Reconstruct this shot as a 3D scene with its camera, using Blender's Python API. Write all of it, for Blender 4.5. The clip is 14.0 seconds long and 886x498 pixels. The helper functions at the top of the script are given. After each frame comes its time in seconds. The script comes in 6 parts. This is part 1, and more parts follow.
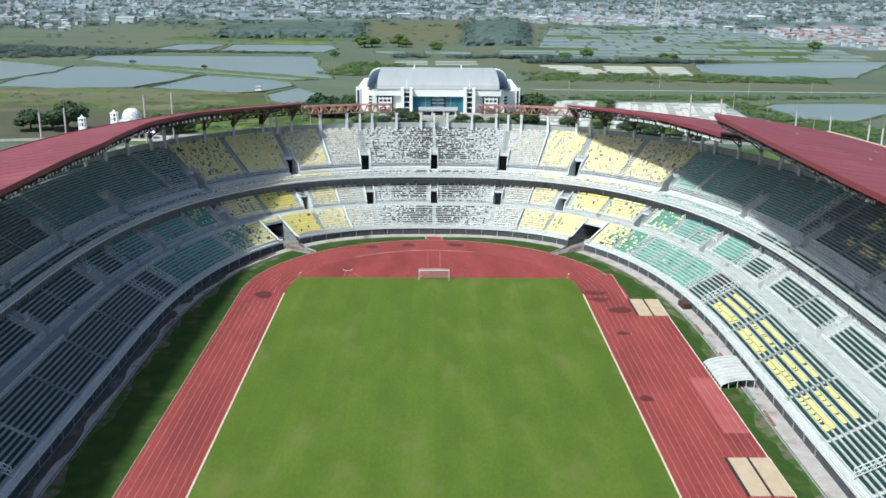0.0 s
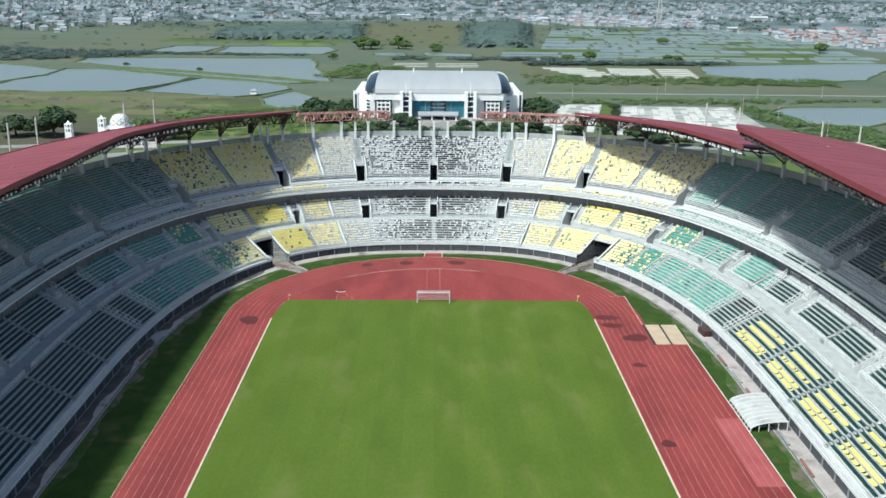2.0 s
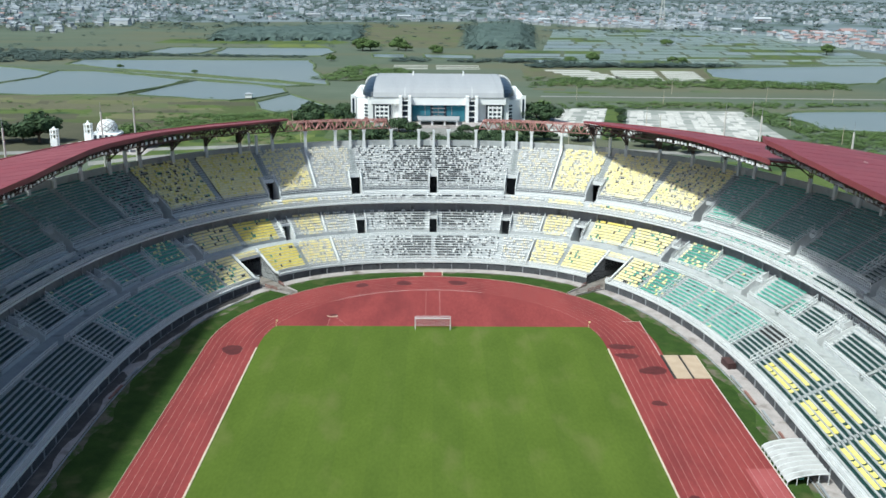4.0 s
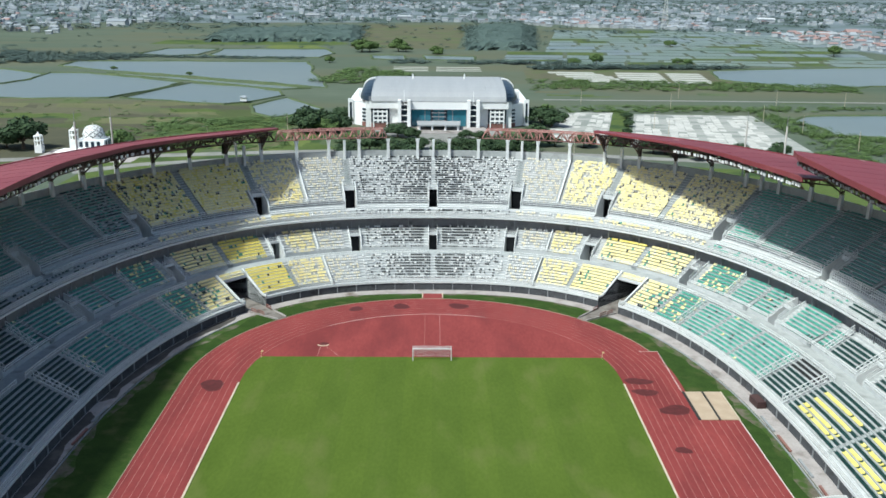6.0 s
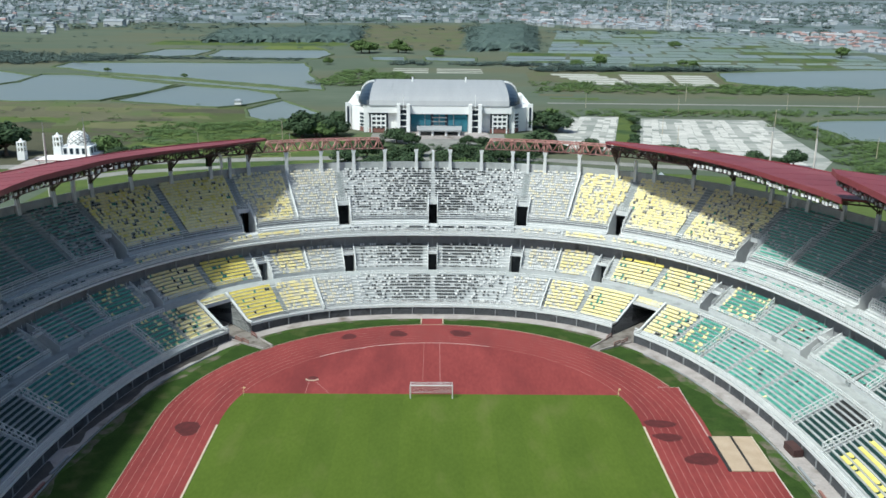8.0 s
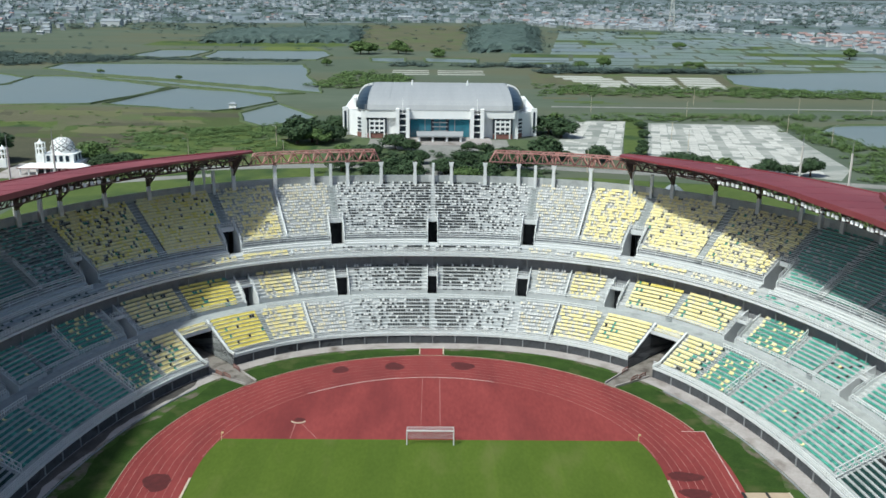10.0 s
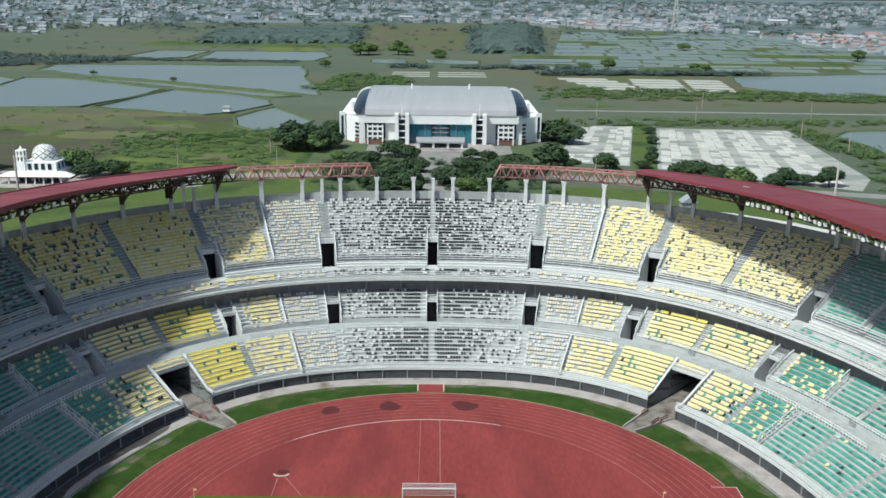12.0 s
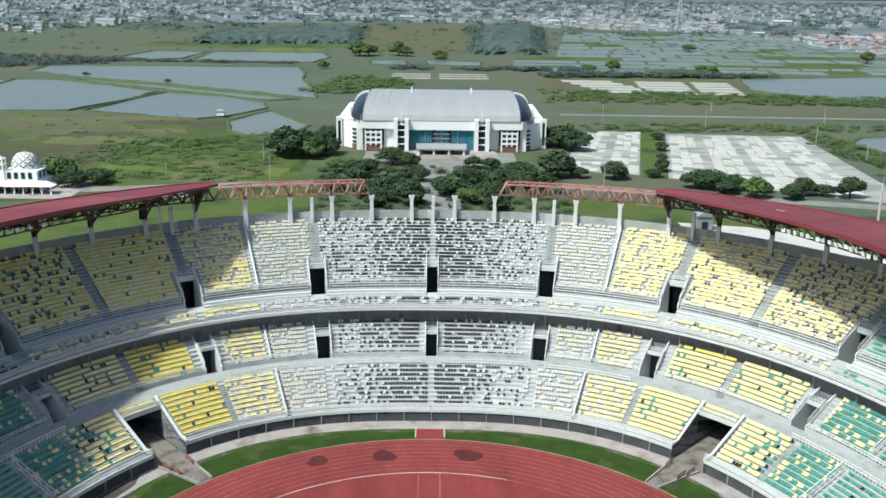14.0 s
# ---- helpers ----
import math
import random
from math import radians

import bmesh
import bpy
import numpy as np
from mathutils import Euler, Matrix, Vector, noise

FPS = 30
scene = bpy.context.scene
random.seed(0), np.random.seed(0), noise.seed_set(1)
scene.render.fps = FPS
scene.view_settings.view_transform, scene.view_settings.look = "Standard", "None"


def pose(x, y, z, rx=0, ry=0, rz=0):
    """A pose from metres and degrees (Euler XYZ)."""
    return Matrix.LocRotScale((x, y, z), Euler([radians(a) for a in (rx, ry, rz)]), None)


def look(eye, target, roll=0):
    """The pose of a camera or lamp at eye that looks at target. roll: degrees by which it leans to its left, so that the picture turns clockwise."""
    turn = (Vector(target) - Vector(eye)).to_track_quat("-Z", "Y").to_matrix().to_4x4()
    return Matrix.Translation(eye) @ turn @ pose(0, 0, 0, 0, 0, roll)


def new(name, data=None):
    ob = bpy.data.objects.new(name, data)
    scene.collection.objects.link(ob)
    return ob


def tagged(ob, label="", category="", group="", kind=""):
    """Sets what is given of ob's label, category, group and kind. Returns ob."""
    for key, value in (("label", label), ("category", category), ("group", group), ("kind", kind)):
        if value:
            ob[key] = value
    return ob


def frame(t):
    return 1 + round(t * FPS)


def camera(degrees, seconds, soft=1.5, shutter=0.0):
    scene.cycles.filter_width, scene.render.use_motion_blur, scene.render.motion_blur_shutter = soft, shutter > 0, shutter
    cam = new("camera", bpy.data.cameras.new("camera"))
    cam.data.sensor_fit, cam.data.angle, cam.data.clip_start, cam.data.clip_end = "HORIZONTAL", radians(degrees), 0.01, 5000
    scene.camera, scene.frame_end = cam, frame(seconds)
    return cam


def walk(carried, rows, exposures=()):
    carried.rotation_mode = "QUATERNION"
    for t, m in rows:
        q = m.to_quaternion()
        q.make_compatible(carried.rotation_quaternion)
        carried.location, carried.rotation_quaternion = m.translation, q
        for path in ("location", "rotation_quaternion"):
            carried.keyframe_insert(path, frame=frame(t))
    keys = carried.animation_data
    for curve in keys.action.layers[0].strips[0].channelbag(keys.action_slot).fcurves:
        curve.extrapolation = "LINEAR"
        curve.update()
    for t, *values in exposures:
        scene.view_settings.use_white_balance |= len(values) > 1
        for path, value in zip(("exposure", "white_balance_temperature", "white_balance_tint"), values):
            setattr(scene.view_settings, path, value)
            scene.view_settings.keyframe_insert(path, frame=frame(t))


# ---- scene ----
cam = camera(51.1, 14.0, soft=1.6)
PATH = [
    (0.0, (-0.661, -219.814, 71.294), (0.576, -123.760, 43.509), 0.49),
    (2.0, (-0.392, -202.886, 71.105), (0.798, -106.806, 43.408), 0.47),
    (4.0, (-0.153, -185.877, 70.958), (0.984, -89.780, 43.317), 0.48),
    (6.0, (0.055, -168.787, 70.862), (1.134, -72.682, 43.246), 0.50),
    (8.0, (0.232, -151.615, 70.823), (1.249, -55.509, 43.209), 0.54),
    (10.0, (0.378, -134.361, 70.848), (1.328, -38.260, 43.215), 0.60),
    (12.0, (0.493, -117.026, 70.946), (1.372, -20.934, 43.278), 0.68),
    (14.0, (0.578, -99.610, 71.123), (1.380, -3.531, 43.408), 0.77),
]
walk(cam, [(t, look(eye, target, roll)) for t, eye, target, roll in PATH], [(0.0, 0.61, 5950, 3.6), (3.0, 0.56, 5950, 3.6), (8.0, 0.38, 6010, 3.6), (11.0, 0.24, 6060, 3.6), (12.8, 0.27, 6090, 3.6), (14.0, 0.42, 6110, 3.6)])

# ---- daylight: hazy sky and one sun, high over the left-hand stand ----
SUN_WAY = Vector((0.53, 0.42, -1.0)).normalized()
world = bpy.data.worlds.new("sky")
scene.world = world
world.use_nodes = True
sky = world.node_tree.nodes.new("ShaderNodeTexSky")
sky.sky_type = "NISHITA"
sky.sun_disc = False
sky.sun_elevation = math.asin(-SUN_WAY.z)
sky.sun_rotation = math.atan2(-SUN_WAY.x, -SUN_WAY.y)
sky.dust_density = 2.6
back = world.node_tree.nodes["Background"]
back.inputs["Strength"].default_value = 0.098
world.node_tree.links.new(sky.outputs["Color"], back.inputs["Color"])
sun_data = bpy.data.lights.new("sun", "SUN")
sun_data.energy, sun_data.angle, sun_data.color = 3.85, radians(3.6), (1.0, 0.985, 0.91)
sun = new("sun", sun_data)
sun.matrix_world = look((0, 0, 300), Vector((0, 0, 300)) + SUN_WAY)


# ---- materials ----
def material(name, low, high, rough=0.7, metal=0.0, scale=0.5, fine=6.0, bump=0.0, island=0.0, spec=0.4, stain=None, stain_scale=0.05, stain_cut=(0.55, 0.75), squeeze=(1, 1, 1)):
    """Two colours mixed by a coarse and a fine noise, with stains at a third scale and relief."""
    m = bpy.data.materials.new(name)
    m.use_nodes = True
    nt = m.node_tree
    n, l = nt.nodes, nt.links
    bsdf = n["Principled BSDF"]
    bsdf.inputs["Roughness"].default_value = rough
    bsdf.inputs["Metallic"].default_value = metal
    bsdf.inputs["Specular IOR Level"].default_value = spec
    geo = n.new("ShaderNodeNewGeometry")
    place = n.new("ShaderNodeVectorMath")
    place.operation = "MULTIPLY"
    place.inputs[1].default_value = squeeze
    l.new(geo.outputs["Position"], place.inputs[0])

    def noise_of(size, detail):
        t = n.new("ShaderNodeTexNoise")
        t.inputs["Scale"].default_value = size
        t.inputs["Detail"].default_value = detail
        l.new(place.outputs[0], t.inputs["Vector"])
        return t.outputs["Fac"]

    coarse, grain = noise_of(scale, 4), noise_of(fine, 3)
    both = n.new("ShaderNodeMath")
    both.operation = "MULTIPLY_ADD"
    both.inputs[1].default_value = 0.6
    l.new(coarse, both.inputs[0])
    part_2 = n.new("ShaderNodeMath")
    part_2.operation = "MULTIPLY"
    part_2.inputs[1].default_value = 0.4
    l.new(grain, part_2.inputs[0])
    l.new(part_2.outputs[0], both.inputs[2])
    fac = both.outputs[0]
    if island:
        isl = n.new("ShaderNodeMath")
        isl.operation = "MULTIPLY_ADD"
        isl.inputs[1].default_value = island
        l.new(geo.outputs["Random Per Island"], isl.inputs[0])
        l.new(fac, isl.inputs[2])
        fac = isl.outputs[0]
    ramp = n.new("ShaderNodeMapRange")
    ramp.inputs["From Min"].default_value = 0.32
    ramp.inputs["From Max"].default_value = 0.68 + island
    l.new(fac, ramp.inputs["Value"])
    mix = n.new("ShaderNodeMix")
    mix.data_type = "RGBA"
    mix.inputs["A"].default_value = (*low, 1)
    mix.inputs["B"].default_value = (*high, 1)
    l.new(ramp.outputs["Result"], mix.inputs["Factor"])
    colour = mix.outputs["Result"]
    if stain:
        cut = n.new("ShaderNodeMapRange")
        cut.inputs["From Min"].default_value, cut.inputs["From Max"].default_value = stain_cut
        l.new(noise_of(stain_scale, 5), cut.inputs["Value"])
        over = n.new("ShaderNodeMix")
        over.data_type = "RGBA"
        over.inputs["B"].default_value = (*stain, 1)
        l.new(cut.outputs["Result"], over.inputs["Factor"])
        l.new(colour, over.inputs["A"])
        colour = over.outputs["Result"]
    l.new(colour, bsdf.inputs["Base Color"])
    if bump:
        b = n.new("ShaderNodeBump")
        b.inputs["Strength"].default_value = min(1.0, bump)
        b.inputs["Distance"].default_value = bump * 0.1
        l.new(grain, b.inputs["Height"])
        l.new(b.outputs["Normal"], bsdf.inputs["Normal"])
    return m


CONCRETE = material("pale_painted_concrete", (0.372, 0.386, 0.382), (0.495, 0.508, 0.503), 0.85, scale=0.3, fine=3, stain=(0.27, 0.284, 0.28), stain_scale=0.4, stain_cut=(0.55, 0.8))
WHITE = material("white_paint", (0.525, 0.54, 0.533), (0.635, 0.652, 0.644), 0.6, scale=0.4, fine=5, stain=(0.46, 0.47, 0.46), stain_scale=0.7, stain_cut=(0.58, 0.85))
RAIL = material("fresh_white_rail_paint", (0.575, 0.592, 0.585), (0.69, 0.706, 0.696), 0.5, scale=0.5, fine=6, stain=(0.55, 0.56, 0.55), stain_scale=0.8, stain_cut=(0.6, 0.85))
GREY = material("grey_concrete", (0.20, 0.21, 0.22), (0.30, 0.31, 0.31), 0.9, scale=0.4, fine=4, stain=(0.12, 0.12, 0.12), stain_scale=0.3)
AISLE_GREY = material("bare_grey_concrete_steps", (0.25, 0.27, 0.265), (0.345, 0.37, 0.36), 0.9, scale=0.5, fine=4, stain=(0.18, 0.18, 0.18), stain_scale=0.6)
DARKWALL = material("dark_render_and_passage_shade", (0.045, 0.048, 0.052), (0.080, 0.084, 0.090), 0.9, scale=0.5, fine=4, stain=(0.028, 0.028, 0.03), stain_scale=0.6)
APRON = material("weathered_concrete", (0.26, 0.235, 0.22), (0.39, 0.36, 0.34), 0.95, scale=0.35, fine=2.5, stain=(0.13, 0.105, 0.085), stain_scale=0.22, stain_cut=(0.54, 0.74), bump=0.2)
PITCH = material("cut_grass", (0.060, 0.094, 0.013), (0.086, 0.126, 0.020), 0.95, scale=0.14, fine=2.0, stain=(0.108, 0.125, 0.036), stain_scale=0.15, stain_cut=(0.55, 0.80), bump=0.3, spec=0.1, squeeze=(1, 0.45, 1))
TURF = material("rough_grass", (0.020, 0.042, 0.009), (0.040, 0.072, 0.015), 0.95, scale=0.3, fine=3.0, stain=(0.078, 0.086, 0.032), stain_scale=0.2, stain_cut=(0.55, 0.75), bump=0.4, spec=0.1)
TARTAN = material("red_running_track", (0.155, 0.028, 0.027), (0.245, 0.050, 0.046), 0.85, scale=0.12, fine=2.0, stain=(0.135, 0.026, 0.026), stain_scale=0.10, stain_cut=(0.50, 0.70), spec=0.2, squeeze=(1, 0.3, 1))
TARTAN_WET = material("damp_track_stain", (0.052, 0.008, 0.008), (0.092, 0.015, 0.015), 0.85, scale=0.8, fine=4.0)
LINE = material("worn_white_line", (0.50, 0.42, 0.38), (0.72, 0.66, 0.62), 0.8, scale=0.5, fine=5)
LINE_FADED = material("faded_lane_line", (0.27, 0.10, 0.09), (0.44, 0.26, 0.235), 0.8, scale=0.3, fine=3)
KERB = material("cream_kerb", (0.38, 0.31, 0.22), (0.55, 0.48, 0.37), 0.8, scale=0.6, fine=5)
KERB_DULL = material("weathered_kerb", (0.24, 0.20, 0.14), (0.40, 0.35, 0.26), 0.85, scale=0.4, fine=3)
SAND = material("sand_pit_cover", (0.34, 0.26, 0.18), (0.43, 0.34, 0.245), 0.95, scale=0.5, fine=6)
SEAT_WHITE = material("white_seat_plastic", (0.52, 0.528, 0.515), (0.71, 0.71, 0.69), 0.5, scale=0.5, fine=5, island=0.5)
SEAT_YELLOW = material("yellow_seat_plastic", (0.72, 0.61, 0.27), (0.82, 0.765, 0.46), 0.5, scale=0.2, fine=5, island=0.5)
SEAT_CREAM = material("cream_seat_plastic", (0.62, 0.56, 0.40), (0.78, 0.73, 0.58), 0.5, scale=0.5, fine=5, island=0.5)
SEAT_GREEN = material("green_seat_plastic", (0.05, 0.24, 0.18), (0.125, 0.40, 0.31), 0.5, scale=0.2, fine=5, island=0.5)
SEAT_DARK = material("charcoal_seat_plastic", (0.014, 0.016, 0.016), (0.034, 0.036, 0.036), 0.55, scale=0.2, fine=5, island=0.5)
# Dark teal suits the main stand's low rows; elsewhere it imitates shaded green
SEAT_TEAL = material("dark_and_shaded_teal_seat_plastic", (0.007, 0.028, 0.025), (0.020, 0.060, 0.053), 0.5, scale=0.2, fine=5, island=0.5)
# A darkened copy of the green seats for rows lying in shade
SEAT_SHADED = material("shaded_green_seat_plastic", (0.030, 0.15, 0.125), (0.066, 0.245, 0.205), 0.5, scale=0.2, fine=5, island=0.3)
SEAT_GOLD = material("deep_yellow_seat_plastic", (0.70, 0.59, 0.13), (0.80, 0.71, 0.25), 0.5, scale=0.2, fine=5, island=0.5)
ROOFING = material("maroon_roof_sheet", (0.145, 0.024, 0.03), (0.2, 0.036, 0.043), 0.55, scale=0.08, fine=1.2, stain=(0.23, 0.058, 0.064), stain_scale=0.07, stain_cut=(0.5, 0.8))
RUST = material("red_lead_steel", (0.29, 0.11, 0.095), (0.51, 0.29, 0.25), 0.6, scale=0.5, fine=4)
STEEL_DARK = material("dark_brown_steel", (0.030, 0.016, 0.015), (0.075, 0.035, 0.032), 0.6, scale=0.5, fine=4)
GLASS_WHITE = material("white_lamp_housing", (0.7, 0.7, 0.7), (0.85, 0.85, 0.85), 0.4)
BLACK = material("black_netting", (0.012, 0.012, 0.012), (0.03, 0.03, 0.03), 0.7)
HALL_WHITE = material("hall_white_cladding", (0.745, 0.75, 0.735), (0.82, 0.82, 0.80), 0.55, scale=0.1, fine=1.5, stain=(0.66, 0.66, 0.65), stain_scale=0.3, stain_cut=(0.6, 0.85))
HALL_ROOF = material("grey_metal_roof", (0.29, 0.30, 0.305), (0.35, 0.358, 0.362), 0.55, metal=0.05, scale=0.05, fine=0.8, squeeze=(4, 0.3, 1))
HALL_GLASS = material("teal_glazing", (0.028, 0.13, 0.175), (0.05, 0.2, 0.26), 0.12, scale=0.2, fine=2, spec=0.7)
DARK_GLASS = material("dark_blue_glass", (0.010, 0.018, 0.028), (0.02, 0.034, 0.05), 0.3, scale=0.2, fine=2, spec=0.35)
BRICKISH = material("red_brown_cladding", (0.17, 0.078, 0.063), (0.25, 0.118, 0.097), 0.7)


# ---- helpers for geometry ----
class Geo:
    """Collects faces of one mesh."""

    def __init__(self):
        self.v, self.f, self.m = [], [], []

    def face(self, pts, m=0):
        i = len(self.v)
        self.v.extend(tuple(p) for p in pts)
        self.f.append(tuple(range(i, i + len(pts))))
        self.m.append(m)

    def solid(self, low, high, m=0, base=True):
        """A prism between two rings of the same number of points."""
        i, k = len(self.v), len(low)
        self.v.extend(tuple(p) for p in low)
        self.v.extend(tuple(p) for p in high)
        self.f.append(tuple(range(i + k, i + 2 * k)))
        self.m.append(m)
        if base:
            self.f.append(tuple(range(i + k - 1, i - 1, -1)))
            self.m.append(m)
        for a in range(k):
            b = (a + 1) % k
            self.f.append((i + a, i + b, i + k + b, i + k + a))
            self.m.append(m)

    def box(self, x0, y0, z0, x1, y1, z1, m=0):
        self.solid([(x0, y0, z0), (x1, y0, z0), (x1, y1, z0), (x0, y1, z0)], [(x0, y0, z1), (x1, y0, z1), (x1, y1, z1), (x0, y1, z1)], m)

    def beam(self, p, q, w=0.15, h=None, m=0):
        p, q = Vector(p), Vector(q)
        way = (q - p).normalized()
        side = way.cross(Vector((0, 0, 1)))
        side = side.normalized() if side.length > 1e-3 else Vector((1, 0, 0))
        up = side.cross(way)
        side, up = side * w / 2, up * (h or w) / 2
        self.solid([p - side - up, p + side - up, p + side + up, p - side + up], [q - side - up, q + side - up, q + side + up, q - side + up], m)

    def pipe(self, pts, w, m=0):
        """A square bar bent along a row of points, as one skin."""
        pts = [Vector(p) for p in pts]
        rings = []
        for i, p in enumerate(pts):
            way = (pts[min(i + 1, len(pts) - 1)] - pts[max(i - 1, 0)]).normalized()
            side = way.cross(Vector((0, 0, 1))).normalized() * w / 2
            up = side.cross(way).normalized() * w / 2
            rings.append([p - side - up, p + side - up, p + side + up, p - side + up])
        self.loft(rings, m)

    def tube(self, p, q, r0, r1, k=8, m=0):
        p, q = Vector(p), Vector(q)
        way = (q - p).normalized()
        side = way.orthogonal().normalized()
        other = way.cross(side)
        ring = [(math.cos(2 * math.pi * a / k), math.sin(2 * math.pi * a / k)) for a in range(k)]
        self.solid([p + (side * c + other * s) * r0 for c, s in ring], [q + (side * c + other * s) * r1 for c, s in ring], m)

    def loft(self, rings, m=0, caps=True):
        """One connected skin through closed rings of equal count."""
        i0, k = len(self.v), len(rings[0])
        for r in rings:
            self.v.extend(tuple(p) for p in r)
        for a in range(len(rings) - 1):
            for b in range(k):
                c = (b + 1) % k
                i, j = i0 + a * k, i0 + (a + 1) * k
                self.f.append((i + b, j + b, j + c, i + c))
                self.m.append(m)
        if caps:
            self.f.append(tuple(range(i0, i0 + k)))
            j = i0 + (len(rings) - 1) * k
            self.f.append(tuple(range(j + k - 1, j - 1, -1)))
            self.m += [m, m]

    def mesh(self, name, mats):
        me = bpy.data.meshes.new(name)
        me.from_pydata(self.v, [], self.f)
        for m in mats:
            me.materials.append(m)
        if len(mats) > 1:
            me.polygons.foreach_set("material_index", self.m)
        me.update()
        return me

    def thing(self, name, mats, label="", category="", group="", kind=""):
        return tagged(new(name, self.mesh(name, mats)), label, category, group, kind)

    def part(self, name, mats, parent, label="", kind=""):
        ob = new(name, self.mesh(name, mats))
        ob.parent = parent
        return tagged(ob, label, "", "", kind)


def part(name, me, parent, m=None, label=""):
    """A mesh that already exists, as a part of a thing."""
    ob = new(name, me)
    ob.parent = parent
    if m is not None:
        ob.matrix_basis = m
    return tagged(ob, label)


# ---- plan of the bowl: a rounded oval; s runs along the front wall from the far apex, d outwards ----
HALF_X, HALF_Y, POWER, MID_Y = 59.7, 94.8, 2.6, -52.5
STRAIGHT = 46.0
_th = np.linspace(0, 2 * np.pi, 16001)
_c, _s = np.sin(_th), np.cos(_th)
_x = HALF_X * np.sign(_c) * np.abs(_c) ** (2 / POWER)
_y = HALF_Y * np.sign(_s) * np.abs(_s) ** (2 / POWER)
# both side stands run straight between the two rounded ends
_y_round = _y
_y = np.where(_y < 0, _y - STRAIGHT, _y)
_len = np.concatenate([[0], np.cumsum(np.hypot(np.diff(_x), np.diff(_y)))])
ROUND = float(_len[-1])
_nx = np.sign(_x) * np.abs(_x / HALF_X) ** (POWER - 1) / HALF_X
_ny = np.sign(_y_round) * np.abs(_y_round / HALF_Y) ** (POWER - 1) / HALF_Y
_n = np.hypot(_nx, _ny)
_nx, _ny = _nx / _n, _ny / _n


def foot(s):
    s = s % ROUND
    x, y = np.interp(s, _len, _x), np.interp(s, _len, _y)
    nx, ny = np.interp(s, _len, _nx), np.interp(s, _len, _ny)
    k = math.hypot(nx, ny)
    return float(x), float(y) + MID_Y, float(nx / k), float(ny / k)


def at(s, d, z):
    x, y, nx, ny = foot(s)
    return (x + nx * d, y + ny * d, z)


def steps(s0, s1, step):
    k = max(1, int(math.ceil((s1 - s0) / step - 1e-6)))
    return [s0 + (s1 - s0) * i / k for i in range(k + 1)]


def sweep(g, profile, s0, s1, step=2.0, mats=None, closed=True, caps=True):
    """Runs a cross-section of (d, z) along the oval. mats: one index a side of the section."""
    ss = steps(s0, s1, step)
    k = len(profile)
    i0 = len(g.v)
    for s in ss:
        x, y, nx, ny = foot(s)
        g.v.extend((x + nx * d, y + ny * d, z) for d, z in profile)
    for a in range(len(ss) - 1):
        for b in range(k if closed else k - 1):
            c = (b + 1) % k
            i, j = i0 + a * k, i0 + (a + 1) * k
            g.f.append((i + b, j + b, j + c, i + c))
            g.m.append(mats[b] if mats else 0)
    if closed and caps:
        g.f.append(tuple(range(i0, i0 + k)))
        g.m.append(0)
        j = i0 + (len(ss) - 1) * k
        g.f.append(tuple(range(j + k - 1, j - 1, -1)))
        g.m.append(0)
    return g


# ---- ground, pitch and running track ----
def flat(name, pts, z, mat, label, category, kind="structure"):
    g = Geo()
    g.face([(x, y, z) for x, y in pts])
    return g.thing(name, [mat], label, category, "", kind)


def ring_sheet(g, outer, inner, z0, z1, m=0):
    """A flat band between two closed rings of equal count, with a top and side faces."""
    k = len(outer)
    for a in range(k):
        b = (a + 1) % k
        g.face([(*outer[a], z1), (*outer[b], z1), (*inner[b], z1), (*inner[a], z1)], m)


# Greens are greyed and blued so the open land carries distance haze
FIELD = material("hazed_pasture", (0.066, 0.088, 0.060), (0.100, 0.120, 0.086), 0.95, scale=0.015, fine=0.15, stain=(0.1, 0.104, 0.066), stain_scale=0.012, stain_cut=(0.46, 0.64), spec=0.1, squeeze=(0.35, 1, 1))
g = Geo()
N = 24
for i in range(N):
    for j in range(N):
        x0, x1 = -6000 + 12000 * i / N, -6000 + 12000 * (i + 1) / N
        y0, y1 = -2000 + 12000 * j / N, -2000 + 12000 * (j + 1) / N
        g.face([(x0, y0, -0.12), (x1, y0, -0.12), (x1, y1, -0.12), (x0, y1, -0.12)])
g.thing("ground", [FIELD], "flat green and brown open land round the stadium", "ground", "", "structure")

# turf between the running track and the stands
g = Geo()
sweep(g, [(-1.6, -0.10), (-1.6, 0.0), (-30.0, 0.0), (-30.0, -0.10)], 0, ROUND, 2.0, caps=False)
g.thing("verge", [TURF], "rough green grass verge between track and stands", "grass", "", "structure")
g = Geo()
ring = [at(s, -28.5, -0.03) for s in steps(0, ROUND, 4.0)[:-1]]
g.face(ring[::-1])
g.thing("infield", [TURF], "rough green grass inside the oval", "grass", "", "structure")
# concrete apron at the foot of the stands
g = Geo()
sweep(g, [(0.4, -0.1), (0.4, 0.03), (-1.0, 0.06), (-2.9, 0.06), (-2.9, -0.1)], 0, ROUND, 2.0, caps=False)
g.thing("apron", [APRON], "weathered concrete apron along the foot of the stands", "pavement", "", "structure")
g = Geo()
sweep(g, [(-3.2, 0.0), (-3.2, 0.2), (-3.4, 0.2), (-3.4, 0.0)], 52, ROUND - 52, 2.0, caps=False)
g.thing("kerb", [GREY], "low grey concrete gutter kerb beside the verge", "kerb", "", "structure")

